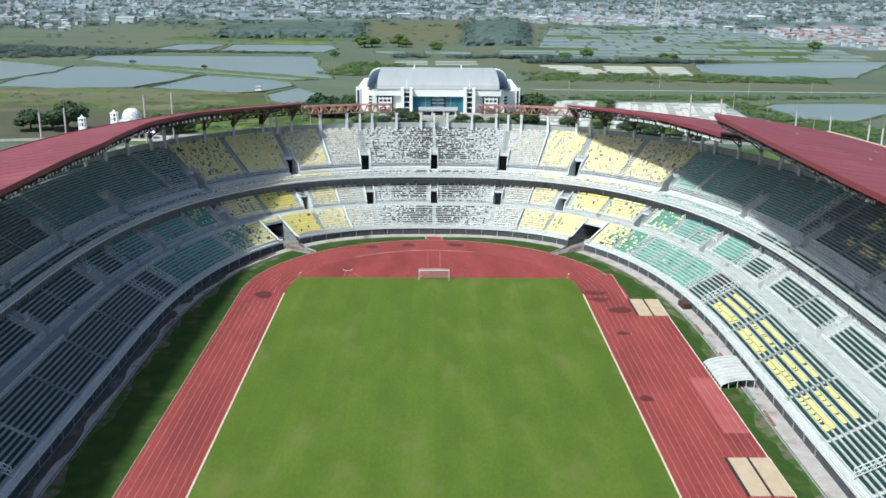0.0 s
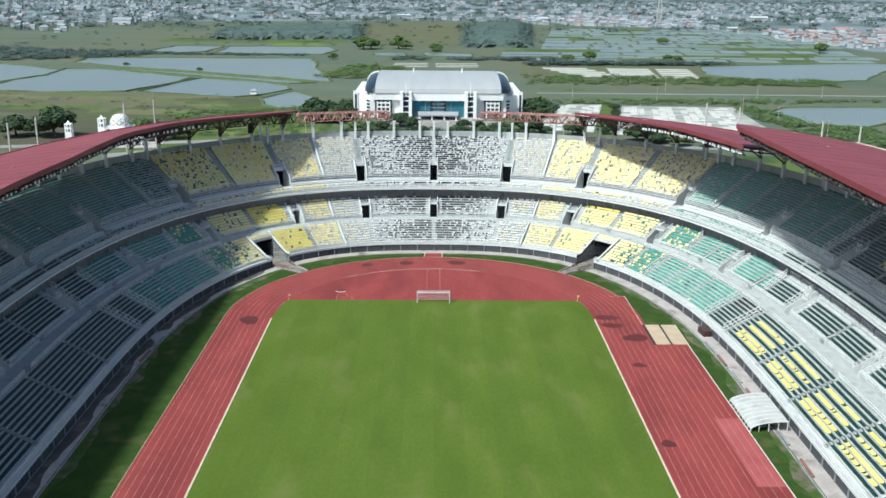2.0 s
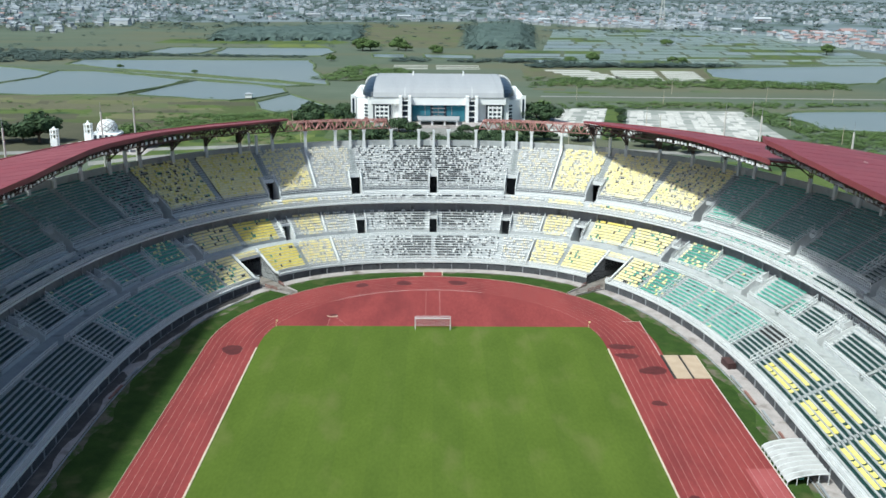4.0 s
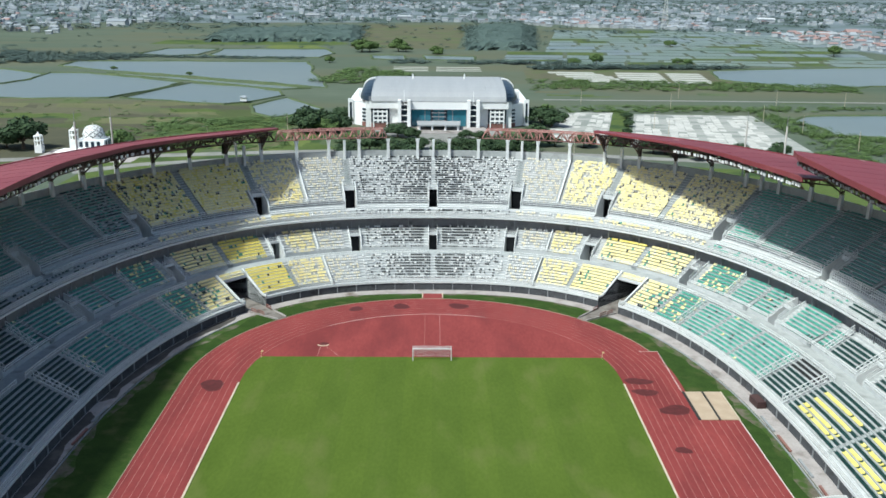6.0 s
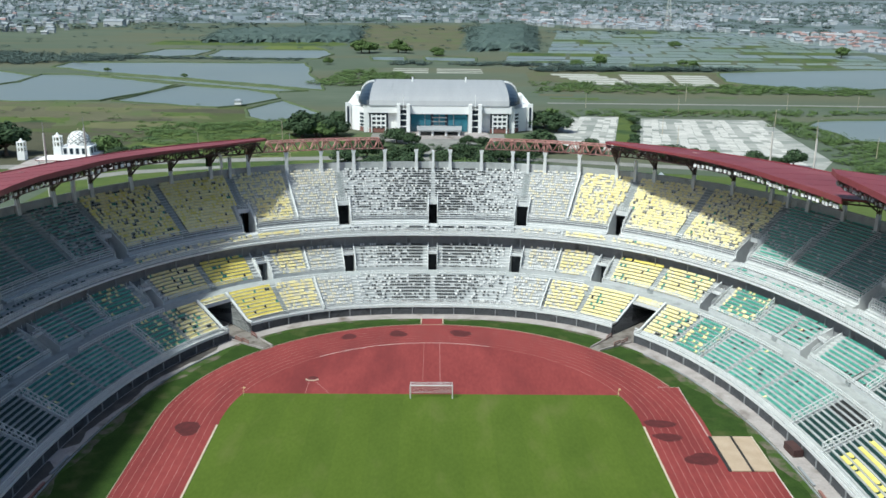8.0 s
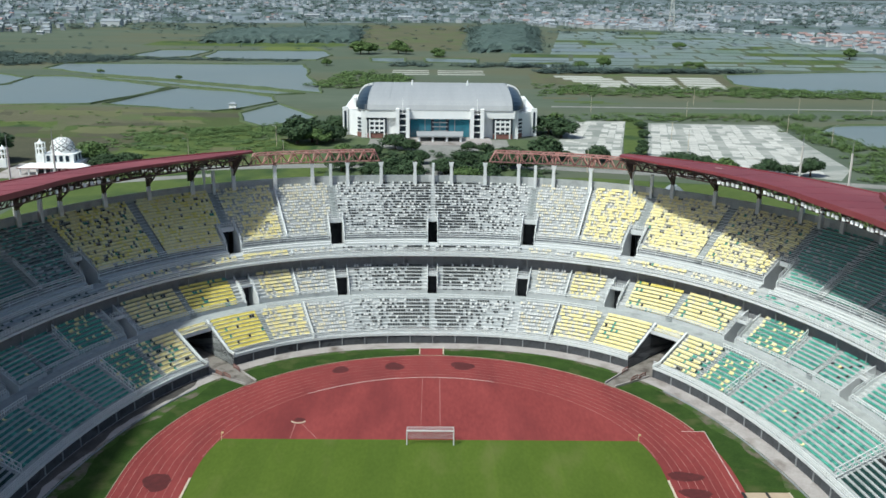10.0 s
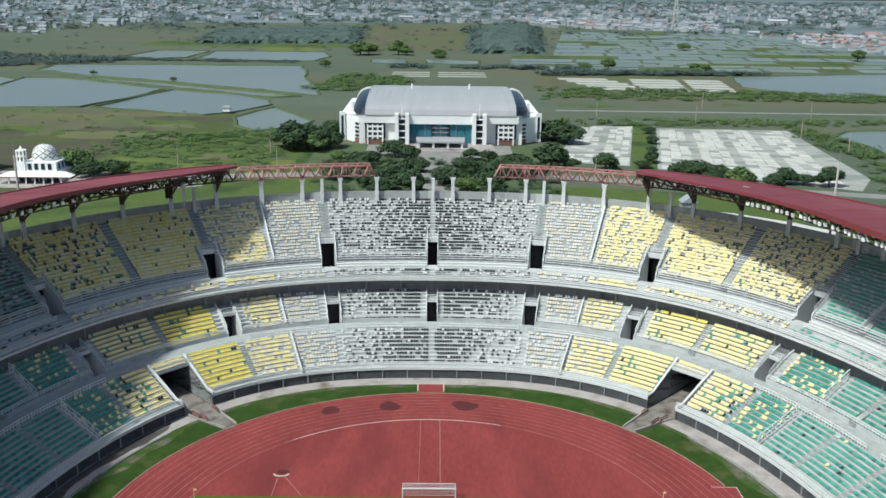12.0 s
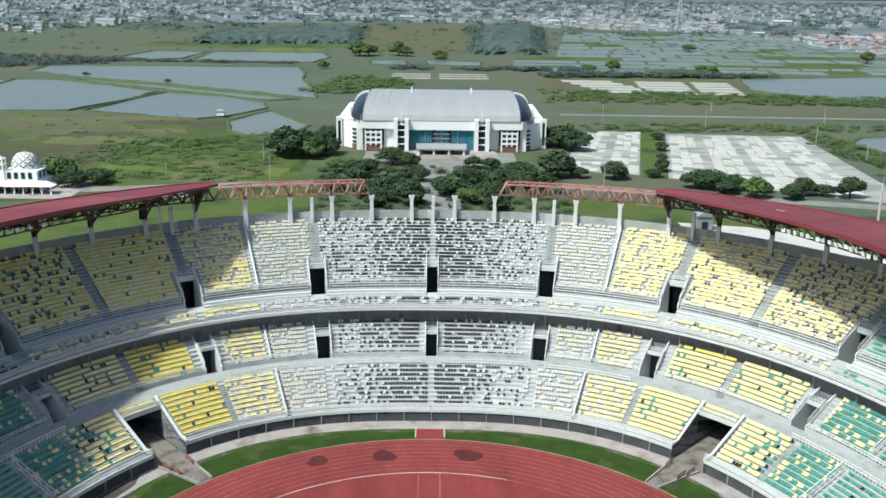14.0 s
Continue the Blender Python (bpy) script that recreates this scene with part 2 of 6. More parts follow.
# darker uneven strip on the apron along the left-hand front wall
DARK_FOOT = material("dark_foot_concrete", (0.035, 0.032, 0.03), (0.075, 0.068, 0.06), 0.7, scale=0.4, fine=3, stain=(0.12, 0.105, 0.09), stain_scale=0.3, stain_cut=(0.55, 0.7))
strip_rng = random.Random(23)
for s0, s1 in ((-96, -49.5), (-180, -100)):
    g = Geo()
    ss = steps(s0, s1, 2.0)
    strip_w = [1.9 + 0.5 * math.sin(s * 0.3) + strip_rng.uniform(-0.3, 0.3) for s in ss]
    strip_w[0] = strip_w[-1] = 0.4
    for a, b, wa, wb in zip(ss, ss[1:], strip_w, strip_w[1:]):
        g.face([at(a, -0.2, 0.066), at(a, -0.2 - wa, 0.066), at(b, -0.2 - wb, 0.066), at(b, -0.2, 0.066)])
    g.thing("dark_strip", [DARK_FOOT], "dark strip along the foot of the front wall", "stain", "", "structure")
DIRT = material("trodden_dirt", (0.085, 0.075, 0.055), (0.15, 0.135, 0.10), 0.95, scale=0.3, fine=2.0, stain=(0.045, 0.08, 0.018), stain_scale=0.35, stain_cut=(0.42, 0.56), bump=0.3, spec=0.1)
rnd = random.Random(71)
g = Geo()
ss = steps(0, ROUND, 1.5)
wid = [1.9 + 0.7 * math.sin(s * 0.21) + 0.4 * math.sin(s * 0.57 + 1) + rnd.uniform(-0.25, 0.25) if 50 < min(s, ROUND - s) else 0.8 + 0.3 * math.sin(s * 0.4) + rnd.uniform(-0.15, 0.15) for s in ss]
wid[-1] = wid[0]
for a, b, wa, wb in zip(ss, ss[1:], wid, wid[1:]):
    g.face([at(a, -2.8, 0.012), at(a, -2.9 - wa, 0.012), at(b, -2.9 - wb, 0.012), at(b, -2.8, 0.012)])
g.thing("dirt_strip", [DIRT], "strip of bare trodden dirt along the apron", "ground", "", "structure")
FIELD_Y = -57.0
BEND_Y, BEND_R, LANES, LANE = -10.3, 35.6, 8, 1.22


def oval(r, k=48, ext=0.0):
    """A closed ring of the running track at radius r; its bends turn about the points at BEND_Y and its mirror."""
    pts = []
    for i in range(k + 1):
        a = math.pi * i / k
        pts.append((r * math.cos(a), BEND_Y + r * math.sin(a)))
    low = 2 * FIELD_Y - BEND_Y
    for i in range(k + 1):
        a = math.pi + math.pi * i / k
        pts.append((r * math.cos(a), low + r * math.sin(a)))
    return pts


OUT_R = BEND_R + LANES * LANE + 0.6
g = Geo()
ring_sheet(g, oval(OUT_R), oval(BEND_R - 0.3), 0, 0.045)
# the red areas inside both bends, behind the goals
for sgn, cy in ((1, BEND_Y), (-1, 2 * FIELD_Y - BEND_Y)):
    goal_y = 0.6 if sgn > 0 else 2 * FIELD_Y - 0.6
    arc = []
    for i in range(49):
        a = math.pi * i / 48
        arc.append(((BEND_R - 0.3) * math.cos(a), cy + sgn * (BEND_R - 0.3) * math.sin(a)))
    arc = [p for p in arc if (p[1] - goal_y) * sgn > 0]
    xr = math.sqrt((BEND_R - 0.3) ** 2 - (goal_y - cy) ** 2)
    arc = [(xr, goal_y), *arc, (-xr, goal_y)]
    g.face([(x, y, 0.045) for x, y in (arc if sgn > 0 else arc[::-1])])
# straight beside the main stand: more lanes, and the run-up to the long jump pits
g.face([(OUT_R - 0.02, -150, 0.046), (52.2, -150, 0.046), (52.2, -26.4, 0.046), (OUT_R - 0.02, -26.4, 0.046)])
g.face([(OUT_R - 4.0, -12, 0.0462), (45.2, -12, 0.0462), (45.2, 4.0, 0.0462), (41.4, 4.0, 0.0462)])
# the short ramp towards the stand at the apex
g.face([(-2.2, 34.0, 0.047), (2.2, 34.0, 0.047), (2.2, 41.2, 0.05), (-2.2, 41.2, 0.05)])
track = g.thing("running_track", [TARTAN], "faded red synthetic running track with white lane lines", "track", "", "structure")


def stripe(g, pts, w, z):
    """A painted line along a row of points."""
    for a, b in zip(pts, pts[1:]):
        a, b = Vector((*a, z)), Vector((*b, z))
        side = (b - a).normalized().cross(Vector((0, 0, 1))) * w / 2
        g.face([a - side, b - side, b + side, a + side])


low = 2 * FIELD_Y - BEND_Y
for i in range(1, LANES + 1):
    g = Geo()
    ring = oval(BEND_R + i * LANE)
    stripe(g, [*ring, ring[0]], 0.05, 0.056)
    g.part("lane_line", [LINE_FADED], track)
for x in (47.0, 48.3, 49.6, 50.9, 52.1):
    g = Geo()
    stripe(g, [(x, -26.5), (x, -140)], 0.06, 0.056)
    g.part("lane_line", [LINE_FADED], track)
g = Geo()
stripe(g, [(41.4, 4.0), (45.2, 4.0), (45.2, -15)], 0.1, 0.056)
stripe(g, [(52.2, -26.4), (52.2, -140)], 0.16, 0.057)
g.part("edge_line", [LINE], track)
g = Geo()
stripe(g, [(-1.6, 1.0), (-1.6, BEND_Y + BEND_R)], 0.05, 0.056)
stripe(g, [(1.6, 1.0), (1.6, BEND_Y + BEND_R)], 0.09, 0.056)
g.part("guide_line", [LINE_FADED], track)
for x in (-2.35, 2.35):
    g = Geo()
    g.box(x - 0.12, 36.4, 0.0, x + 0.12, 39.6, 0.2)
    g.thing("ramp_kerb", [KERB], "short pale kerb beside the red ramp at the bend", "kerb", "", "structure")
# pale inner kerb: solid along both straights, a painted line round the bend
for sgn in (1, -1):
    g = Geo()
    x = sgn * (BEND_R - 0.15)
    g.box(x - 0.17, low - 2, 0, x + 0.15, BEND_Y - 1.5, 0.13)
    g.thing("track_kerb", [KERB], "cream painted kerb between grass and running track", "kerb", "", "structure")
g = Geo()
arc = [((BEND_R - 0.1) * math.cos(a), BEND_Y + (BEND_R - 0.1) * math.sin(a)) for a in np.linspace(math.radians(8), math.radians(172), 60)]
stripe(g, arc, 0.07, 0.0568)
g.part("bend_line", [LINE_FADED], track)
g = Geo()
arc = [((BEND_R - 0.1) * math.cos(a), BEND_Y + (BEND_R - 0.1) * math.sin(a)) for a in np.linspace(math.radians(71), math.radians(128), 30)]
stripe(g, arc, 0.13, 0.0575)
g.part("bend_line", [LINE], track, "fresh white line round the inside of the bend")
g = Geo()
ring = oval(OUT_R + 0.06)
for a, b in zip(ring, ring[1:] + ring[:1]):
    if a[0] < 41 or a[1] > 4:
        g.beam((*a, 0.05), (*b, 0.05), 0.10, 0.10)
g.thing("outer_kerb", [KERB_DULL], "narrow pale kerb round the outside of the track", "kerb", "", "structure")

# the pitch, mown in faint bands
PITCH_B = material("cut_grass_other_way", (0.056, 0.089, 0.013), (0.081, 0.120, 0.019), 0.95, scale=0.14, fine=2.0, stain=(0.104, 0.120, 0.035), stain_scale=0.15, stain_cut=(0.55, 0.80), bump=0.3, spec=0.1, squeeze=(1, 0.45, 1))
g = Geo()
edge = BEND_R - 0.28
cols = 14
for i in range(21):
    y1, y0 = 0.7 - i * 115.4 / 21, 0.7 - (i + 1) * 115.4 / 21
    for y_a, y_b in ((y1, (y0 + y1) / 2), ((y0 + y1) / 2, y0)):
        w = []
        for y in (y_a, y_b):
            over = max(0.0, y - BEND_Y, (2 * FIELD_Y - BEND_Y) - y)
            w.append(math.sqrt(max(1.0, edge ** 2 - over ** 2)))
        for c in range(cols):
            u0, u1 = -1 + 2 * c / cols, -1 + 2 * (c + 1) / cols
            g.face([(w[0] * u0, y_a, 0.04), (w[1] * u0, y_b, 0.04), (w[1] * u1, y_b, 0.04), (w[0] * u1, y_a, 0.04)], c % 2)
g.thing("pitch", [PITCH, PITCH_B], "mown green football pitch with faint worn patches", "pitch", "", "structure")


def blot(name, x, y, rx, ry, z, mat, label, seed, kind="structure"):
    rnd = random.Random(seed)
    g = Geo()
    k = 36
    p1, p2, p3 = (rnd.uniform(0, 6.28) for _ in range(3))
    r = [1 + 0.1 * math.sin(2 * v + p1) + 0.08 * math.sin(3 * v + p2) + 0.03 * math.sin(7 * v + p3) + rnd.uniform(-0.025, 0.025) for v in (2 * math.pi * i / k for i in range(k))]
    g.face([(x + rx * r[i] * math.cos(2 * math.pi * i / k), y + ry * r[i] * math.sin(2 * math.pi * i / k), z) for i in range(k)])
    return g.thing(name, [mat], label, "stain", "", kind)


for i, (x, y, rx, ry) in enumerate([(-40, -13, 2.0, 2.6), (38.3, -10.6, 2.5, 1.5), (38.6, -15.4, 2.5, 1.3), (42.2, -22.6, 2.6, 2.0), (39.9, -37.0, 1.3, 1.1), (37.8, -68.8, 1.1, 1.4), (-17.2, 28.4, 1.6, 1.5), (-7.1, 30.2, 1.7, 1.9), (6, 30.6, 2.3, 1.8)]):
    blot("damp_stain", x, y, rx, ry, 0.0578, TARTAN_WET, "dark damp stain on the red track", 40 + i)

# newly laid, paler stretch of the outer lanes
TARTAN_PALE = material("newer_red_track", (0.25, 0.058, 0.058), (0.32, 0.085, 0.084), 0.85, scale=0.2, fine=2.0, stain=(0.22, 0.05, 0.05), stain_scale=0.15, spec=0.2)
flat("track_patch", [(47.7, -82.0), (51.9, -82.0), (51.9, -59.7), (47.7, -59.8)], 0.0545, TARTAN_PALE, "paler new stretch of red running track", "track")

# shot put place: a curved stop board, a dark worn spot and two sector lines
blot("damp_stain", -22.0, 7.5, 1.0, 0.6, 0.0578, TARTAN_WET, "dark worn spot behind the pale stop board", 77)
g = Geo()
bow = [(-22.1 + 1.1 * math.cos(a), 6.9 - 0.75 * math.sin(a), 0.1) for a in np.linspace(0.15, math.pi - 0.15, 12)]
for a, b in zip(bow, bow[1:]):
    g.beam(a, b, 0.26, 0.12)
g.thing("stop_board", [KERB], "pale curved shot put board on the red area", "stop board")
for a, b in (((-22.5, 6.0), (-22.6, 0.8)), ((-21.4, 6.0), (-18.3, 0.8))):
    g = Geo()
    stripe(g, [a, b], 0.08, 0.057)
    g.part("sector_line", [LINE_FADED], track)

# sand pits of the long jump
def sand_pit(y0, y1):
    base = tagged(new("sand_pit"), "long jump pit with two pale covers in a dark frame", "sand pit", "long jump pits")
    for x0, x1 in ((45.7, 48.7), (49.1, 52.1)):
        g = Geo()
        g.solid([(x0, y0, 0.05), (x1, y0, 0.05), (x1, y1, 0.05), (x0, y1, 0.05)], [(x0 + 0.06, y0 + 0.06, 0.19), (x1 - 0.06, y0 + 0.06, 0.19), (x1 - 0.06, y1 - 0.06, 0.19), (x0 + 0.06, y1 - 0.06, 0.19)])
        g.part("cover", [SAND], base)
    for x0, x1, mt, lab in ((45.2, 45.66, BLACK, "black side board"), (48.74, 49.06, BLACK, "black divider"), (52.14, 52.35, KERB, "pale edge board")):
        g = Geo()
        g.box(x0, y0 - 0.1, 0.03, x1, y1 + 0.1, 0.16)
        g.part("board", [mt], base, lab)


sand_pit(-26.3, -15.2)
sand_pit(-101.5, -90.3)


def goal(y, sgn):
    base = tagged(new("football_goal"), "white football goal frame with a slack net", "goal")
    for x in (-3.72, 3.72):
        g = Geo()
        g.tube((x, y, 0.04), (x, y, 2.5), 0.1, 0.1)
        g.part("post", [WHITE], base)
        g = Geo()
        g.tube((x, y, 2.48), (x, y + sgn * 1.5, 2.44), 0.045, 0.045)
        g.tube((x, y + sgn * 1.5, 2.44), (x, y + sgn * 2.3, 0.06), 0.045, 0.045)
        g.part("stay", [WHITE], base)
    g = Geo()
    g.tube((-3.8, y, 2.5), (3.8, y, 2.5), 0.1, 0.1)
    g.part("crossbar", [WHITE], base)
    g = Geo()
    for z, yy in ((2.44, 1.5), (0.08, 2.3)):
        g.tube((-3.72, y + sgn * yy, z), (3.72, y + sgn * yy, z), 0.04, 0.04)
    g.part("back_bar", [WHITE], base)
    g = Geo()
    for i in range(1, 31):
        x = -3.72 + 7.44 * i / 31
        g.beam((x, y + sgn * 0.05, 2.46), (x, y + sgn * 1.5, 2.42), 0.03)
        g.beam((x, y + sgn * 1.5, 2.42), (x, y + sgn * 2.3, 0.1), 0.03)
    for i in range(1, 9):
        f = i / 9
        g.beam((-3.72, y + sgn * (1.5 + 0.8 * f), 2.42 - 2.32 * f), (3.72, y + sgn * (1.5 + 0.8 * f), 2.42 - 2.32 * f), 0.035)
    g.part("net", [WHITE], base, "thin white netting")


goal(-1.15, 1)
goal(2 * FIELD_Y, -1)
for x in (-33.4, 33.4):
    flag = tagged(new("corner_flag"), "small corner flag on a thin yellow pole", "flag", "corner flags")
    g = Geo()
    g.tube((x, 0, 0.04), (x, 0, 1.6), 0.03, 0.025, 6)
    g.part("pole", [SEAT_YELLOW], flag)
    g = Geo()
    g.solid([(x + 0.03, 0, 1.25), (x + 0.38, 0.03, 1.3), (x + 0.38, 0.05, 1.3), (x + 0.03, 0.02, 1.25)], [(x + 0.03, 0, 1.58), (x + 0.38, 0.03, 1.52), (x + 0.38, 0.05, 1.52), (x + 0.03, 0.02, 1.58)])
    g.part("cloth", [SEAT_YELLOW], flag)


# ---- the stands: two tiers round the oval ----
VOM_LOW = [0, 16.4, -16.4, 31.3, -31.3, 52.2, -52.2, 75.5, -75.5, 102, -102, 131, -131, 165, -165]
VOM_UP = [0, 16.4, -16.4, 31.2, -31.2, 52.2, -52.2, 76.6, -76.6, 100.2, -100.2, 128, -128, 160, -160]
TUNNEL = (40.8, 46.4)
ROW_L = [(1.75 + 0.875 * i, 2.2 + 0.45 * i) for i in range(9)]
ROW_M = [(13.75 + 0.8 * j, 6.6 + 0.52 * j) for j in range(8)]
ROW_F = [(19.5 + 0.8 * k, 13.9 + 0.45 * k) for k in range(2)]
ROW_U = [(24.25 + 0.735 * m, 16.5 + 0.475 * m) for m in range(19)]
WALK_L, WALK_U = 6.15, 14.7


def stair(rows, depth, z_from):
    """Section of a stepped terrace: riser and tread for every row."""
    out, z = [], z_from
    for d, zt in rows:
        out += [(d, z), (d, zt)]
        z = zt
    out.append((rows[-1][0] + depth, z))
    return out


def cuts(holes, half, s0, s1):
    """The stretches of s0..s1 outside the holes, and those inside."""
    out, s = [], s0
    for h in sorted(holes):
        if s0 < h - half and h + half < s1:
            out.append((s, h - half, False))
            out.append((h - half, h + half, True))
            s = h + half
    out.append((s, s1, False))
    return out


# lower tier
WALKWAY = material("trodden_and_shaded_concrete", (0.28, 0.30, 0.292), (0.40, 0.42, 0.41), 0.9, scale=0.35, fine=3, stain=(0.20, 0.21, 0.205), stain_scale=0.35, stain_cut=(0.52, 0.75))
low_front = [(0, 0), (0, 1.75), (-0.18, 1.75), (-0.18, 2.25), (0.08, 2.25), (0.08, 1.85)]
low_rows = stair(ROW_L, 0.95, 1.85)
low_mid = [(9.75, WALK_L), (13.6, WALK_L), (13.6, 6.9), (13.75, 6.9)]
low_top = stair(ROW_M, 0.9, 6.9)[1:]
low_back = [(20.3, 10.24), (20.3, 0)]
full = low_front + low_rows + low_mid + low_top + low_back
full_m = [1, 2, 2, 2, 2] + [0] * (len(full) - 5)
full_m[full.index((9.75, WALK_L))] = 3
trench = low_front + low_rows + [(9.75, WALK_L), (13.6, WALK_L), (13.6, WALK_L - 0.5), (17.2, WALK_L - 2.7), (20.3, WALK_L - 2.7), (20.3, 0)]
trench_m = [1, 2, 2, 2, 2] + [0] * (len(trench) - 5)
trench_m[trench.index((9.75, WALK_L))] = 3
bridge = [(7.6, 5.05), (7.6, 5.8), (7.8, 5.8), (7.8, 5.35), (8.75, 5.35), (8.75, 5.8), (9.6, 5.8), (9.6, WALK_L), (13.6, WALK_L), (13.6, 6.9), (13.75, 6.9)] + low_top + [(20.3, 10.24), (20.3, 5.05)]
bridge_m = [2, 2, 2] + [0] * (len(bridge) - 3)
bridge_m[bridge.index((9.6, WALK_L))] = 3
LOW_LABEL = "stepped pale concrete lower tier with a dark front wall"
for s0, s1 in ((-ROUND / 2 + 0.01, -TUNNEL[1]), (-TUNNEL[0], TUNNEL[0]), (TUNNEL[1], ROUND / 2 - 0.01)):
    for a, b, hole in cuts(VOM_LOW, 1.0, s0, s1):
        g = Geo()
        sweep(g, trench if hole else full, a, b, 1.6, trench_m if hole else full_m)
        g.thing("terrace_lower", [CONCRETE, DARKWALL, WHITE, WALKWAY], LOW_LABEL, "grandstand", "lower tier", "structure")
for sgn in (1, -1):
    a, b = sorted((sgn * TUNNEL[0], sgn * TUNNEL[1]))
    g = Geo()
    sweep(g, bridge, a, b, 1.4, bridge_m)
    g.thing("terrace_lower", [CONCRETE, DARKWALL, WHITE, WALKWAY], "short pale terrace bridging the tunnel mouth", "grandstand", "lower tier", "structure")
# posts on the dark front wall
g = Geo()
g.box(-0.09, -0.16, 0, 0.09, 0.02, 1.75)
rib_mesh = g.mesh("rib", [GREY])
front_ribs = tagged(new("wall_ribs"), "slim grey ribs on the dark front wall", "wall rib", "", "structure")
s = -170.0
while s < 170:
    if not TUNNEL[0] - 0.5 < abs(s) < TUNNEL[1] + 0.5:
        x, y, nx, ny = foot(s)
        part("rib", rib_mesh, front_ribs, Matrix.Translation((x, y, 0)) @ Matrix.Rotation(math.atan2(nx, -ny) + math.pi, 4, "Z") @ Matrix.Translation((0, -0.02, 0)))
    s += 4.6

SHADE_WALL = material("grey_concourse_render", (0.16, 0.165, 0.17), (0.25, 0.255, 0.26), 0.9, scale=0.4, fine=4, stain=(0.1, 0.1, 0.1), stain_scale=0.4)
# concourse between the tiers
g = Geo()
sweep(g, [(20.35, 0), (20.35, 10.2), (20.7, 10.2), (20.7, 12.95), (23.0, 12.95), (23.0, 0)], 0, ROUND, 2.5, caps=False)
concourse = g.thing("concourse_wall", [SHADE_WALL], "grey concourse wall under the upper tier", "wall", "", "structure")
g = Geo()
g.box(-0.11, -0.11, 10.24, 0.11, 0.11, 13.05)
pier = g.mesh("pier", [GREY])
s = -184.8
while s < 185:
    x, y, _ = at(s, 19.9, 0)
    part("pier", pier, concourse, Matrix.Translation((x, y, 0)))
    s += 5.6

# upper tier
up_front = [(18.5, 13.08), (18.5, 13.5), (18.75, 13.5), (18.75, 13.45)]
up_rows = stair(ROW_F, 0.85, 13.45)
up_mid = [(21.15, WALK_U), (22.7, WALK_U), (22.7, 15.05), (23.35, 15.05), (23.35, 15.4), (24.0, 15.4), (24.0, 15.7), (24.2, 15.7), (24.2, 16.5)]
up_main = stair(ROW_U, 0.85, 16.5)[1:]
up_back = [(38.35, 25.05), (38.35, 27.1), (38.75, 27.1), (38.75, 0.0), (38.4, 0.0), (38.4, 23.6), (23.0, 13.3), (21.0, 12.98)]
full = up_front + up_rows + up_mid + up_main + up_back
full_m = [2, 2, 2] + [0] * (len(full) - 3)
# this riser is coloured grey to imitate a dark gap behind the rails
i = full.index((24.2, 15.7))
full_m[i] = 3
full_m[full.index((22.7, 15.05))] = full_m[full.index((23.35, 15.4))] = 2
for q in range(len(full) - 8, len(full)):
    full_m[q] = 3
# back parapet takes the greyer concrete to imitate the shade on it
full_m[len(full) - 9] = full_m[len(full) - 8] = 4
trench = up_front + up_rows + [(21.15, WALK_U), (24.0, WALK_U), (24.0, WALK_U - 0.5), (28.6, WALK_U - 3.0), (33.0, WALK_U - 3.0), (33.0, WALK_U - 3.4), (28.5, WALK_U - 3.4), (23.4, 13.1), (21.0, 12.98)]
trench_m = [2, 2, 2] + [0] * (len(trench) - 3)
lid_rows = [(d, z) for d, z in ROW_U if d > 28.3]
lid = [(28.4, 18.7), (28.4, 19.0)] + stair(lid_rows, 0.85, 19.0)[1:] + [(38.35, 25.05), (38.35, 27.1), (38.75, 27.1), (38.75, 0.0), (38.4, 0.0), (38.4, 17.3)]
UP_LABEL = "stepped pale concrete upper tier with a white front parapet"
for a, b, hole in cuts(VOM_UP, 1.0, -ROUND / 2 + 0.01, ROUND / 2 - 0.01):
    for prof, marks in ((trench, trench_m), (lid, None)) if hole else ((full, full_m),):
        g = Geo()
        sweep(g, prof, a, b, 1.4 if hole else 1.6, marks)
        g.thing("terrace_upper", [CONCRETE, DARKWALL, WHITE, GREY, WALKWAY], UP_LABEL, "grandstand", "upper tier", "structure")


def slab(g, s0, s1, ring, m=0):
    """A wall from s0 to s1 whose side view is the ring of (d, z)."""
    g.solid([at(s0, d, z) for d, z in ring], [at(s1, d, z) for d, z in ring], m)


g = Geo()
g.tube((0, 0, 0), (0, 0, 1), 0.04, 0.04, 5)
post_mesh = g.mesh("post", [RAIL])


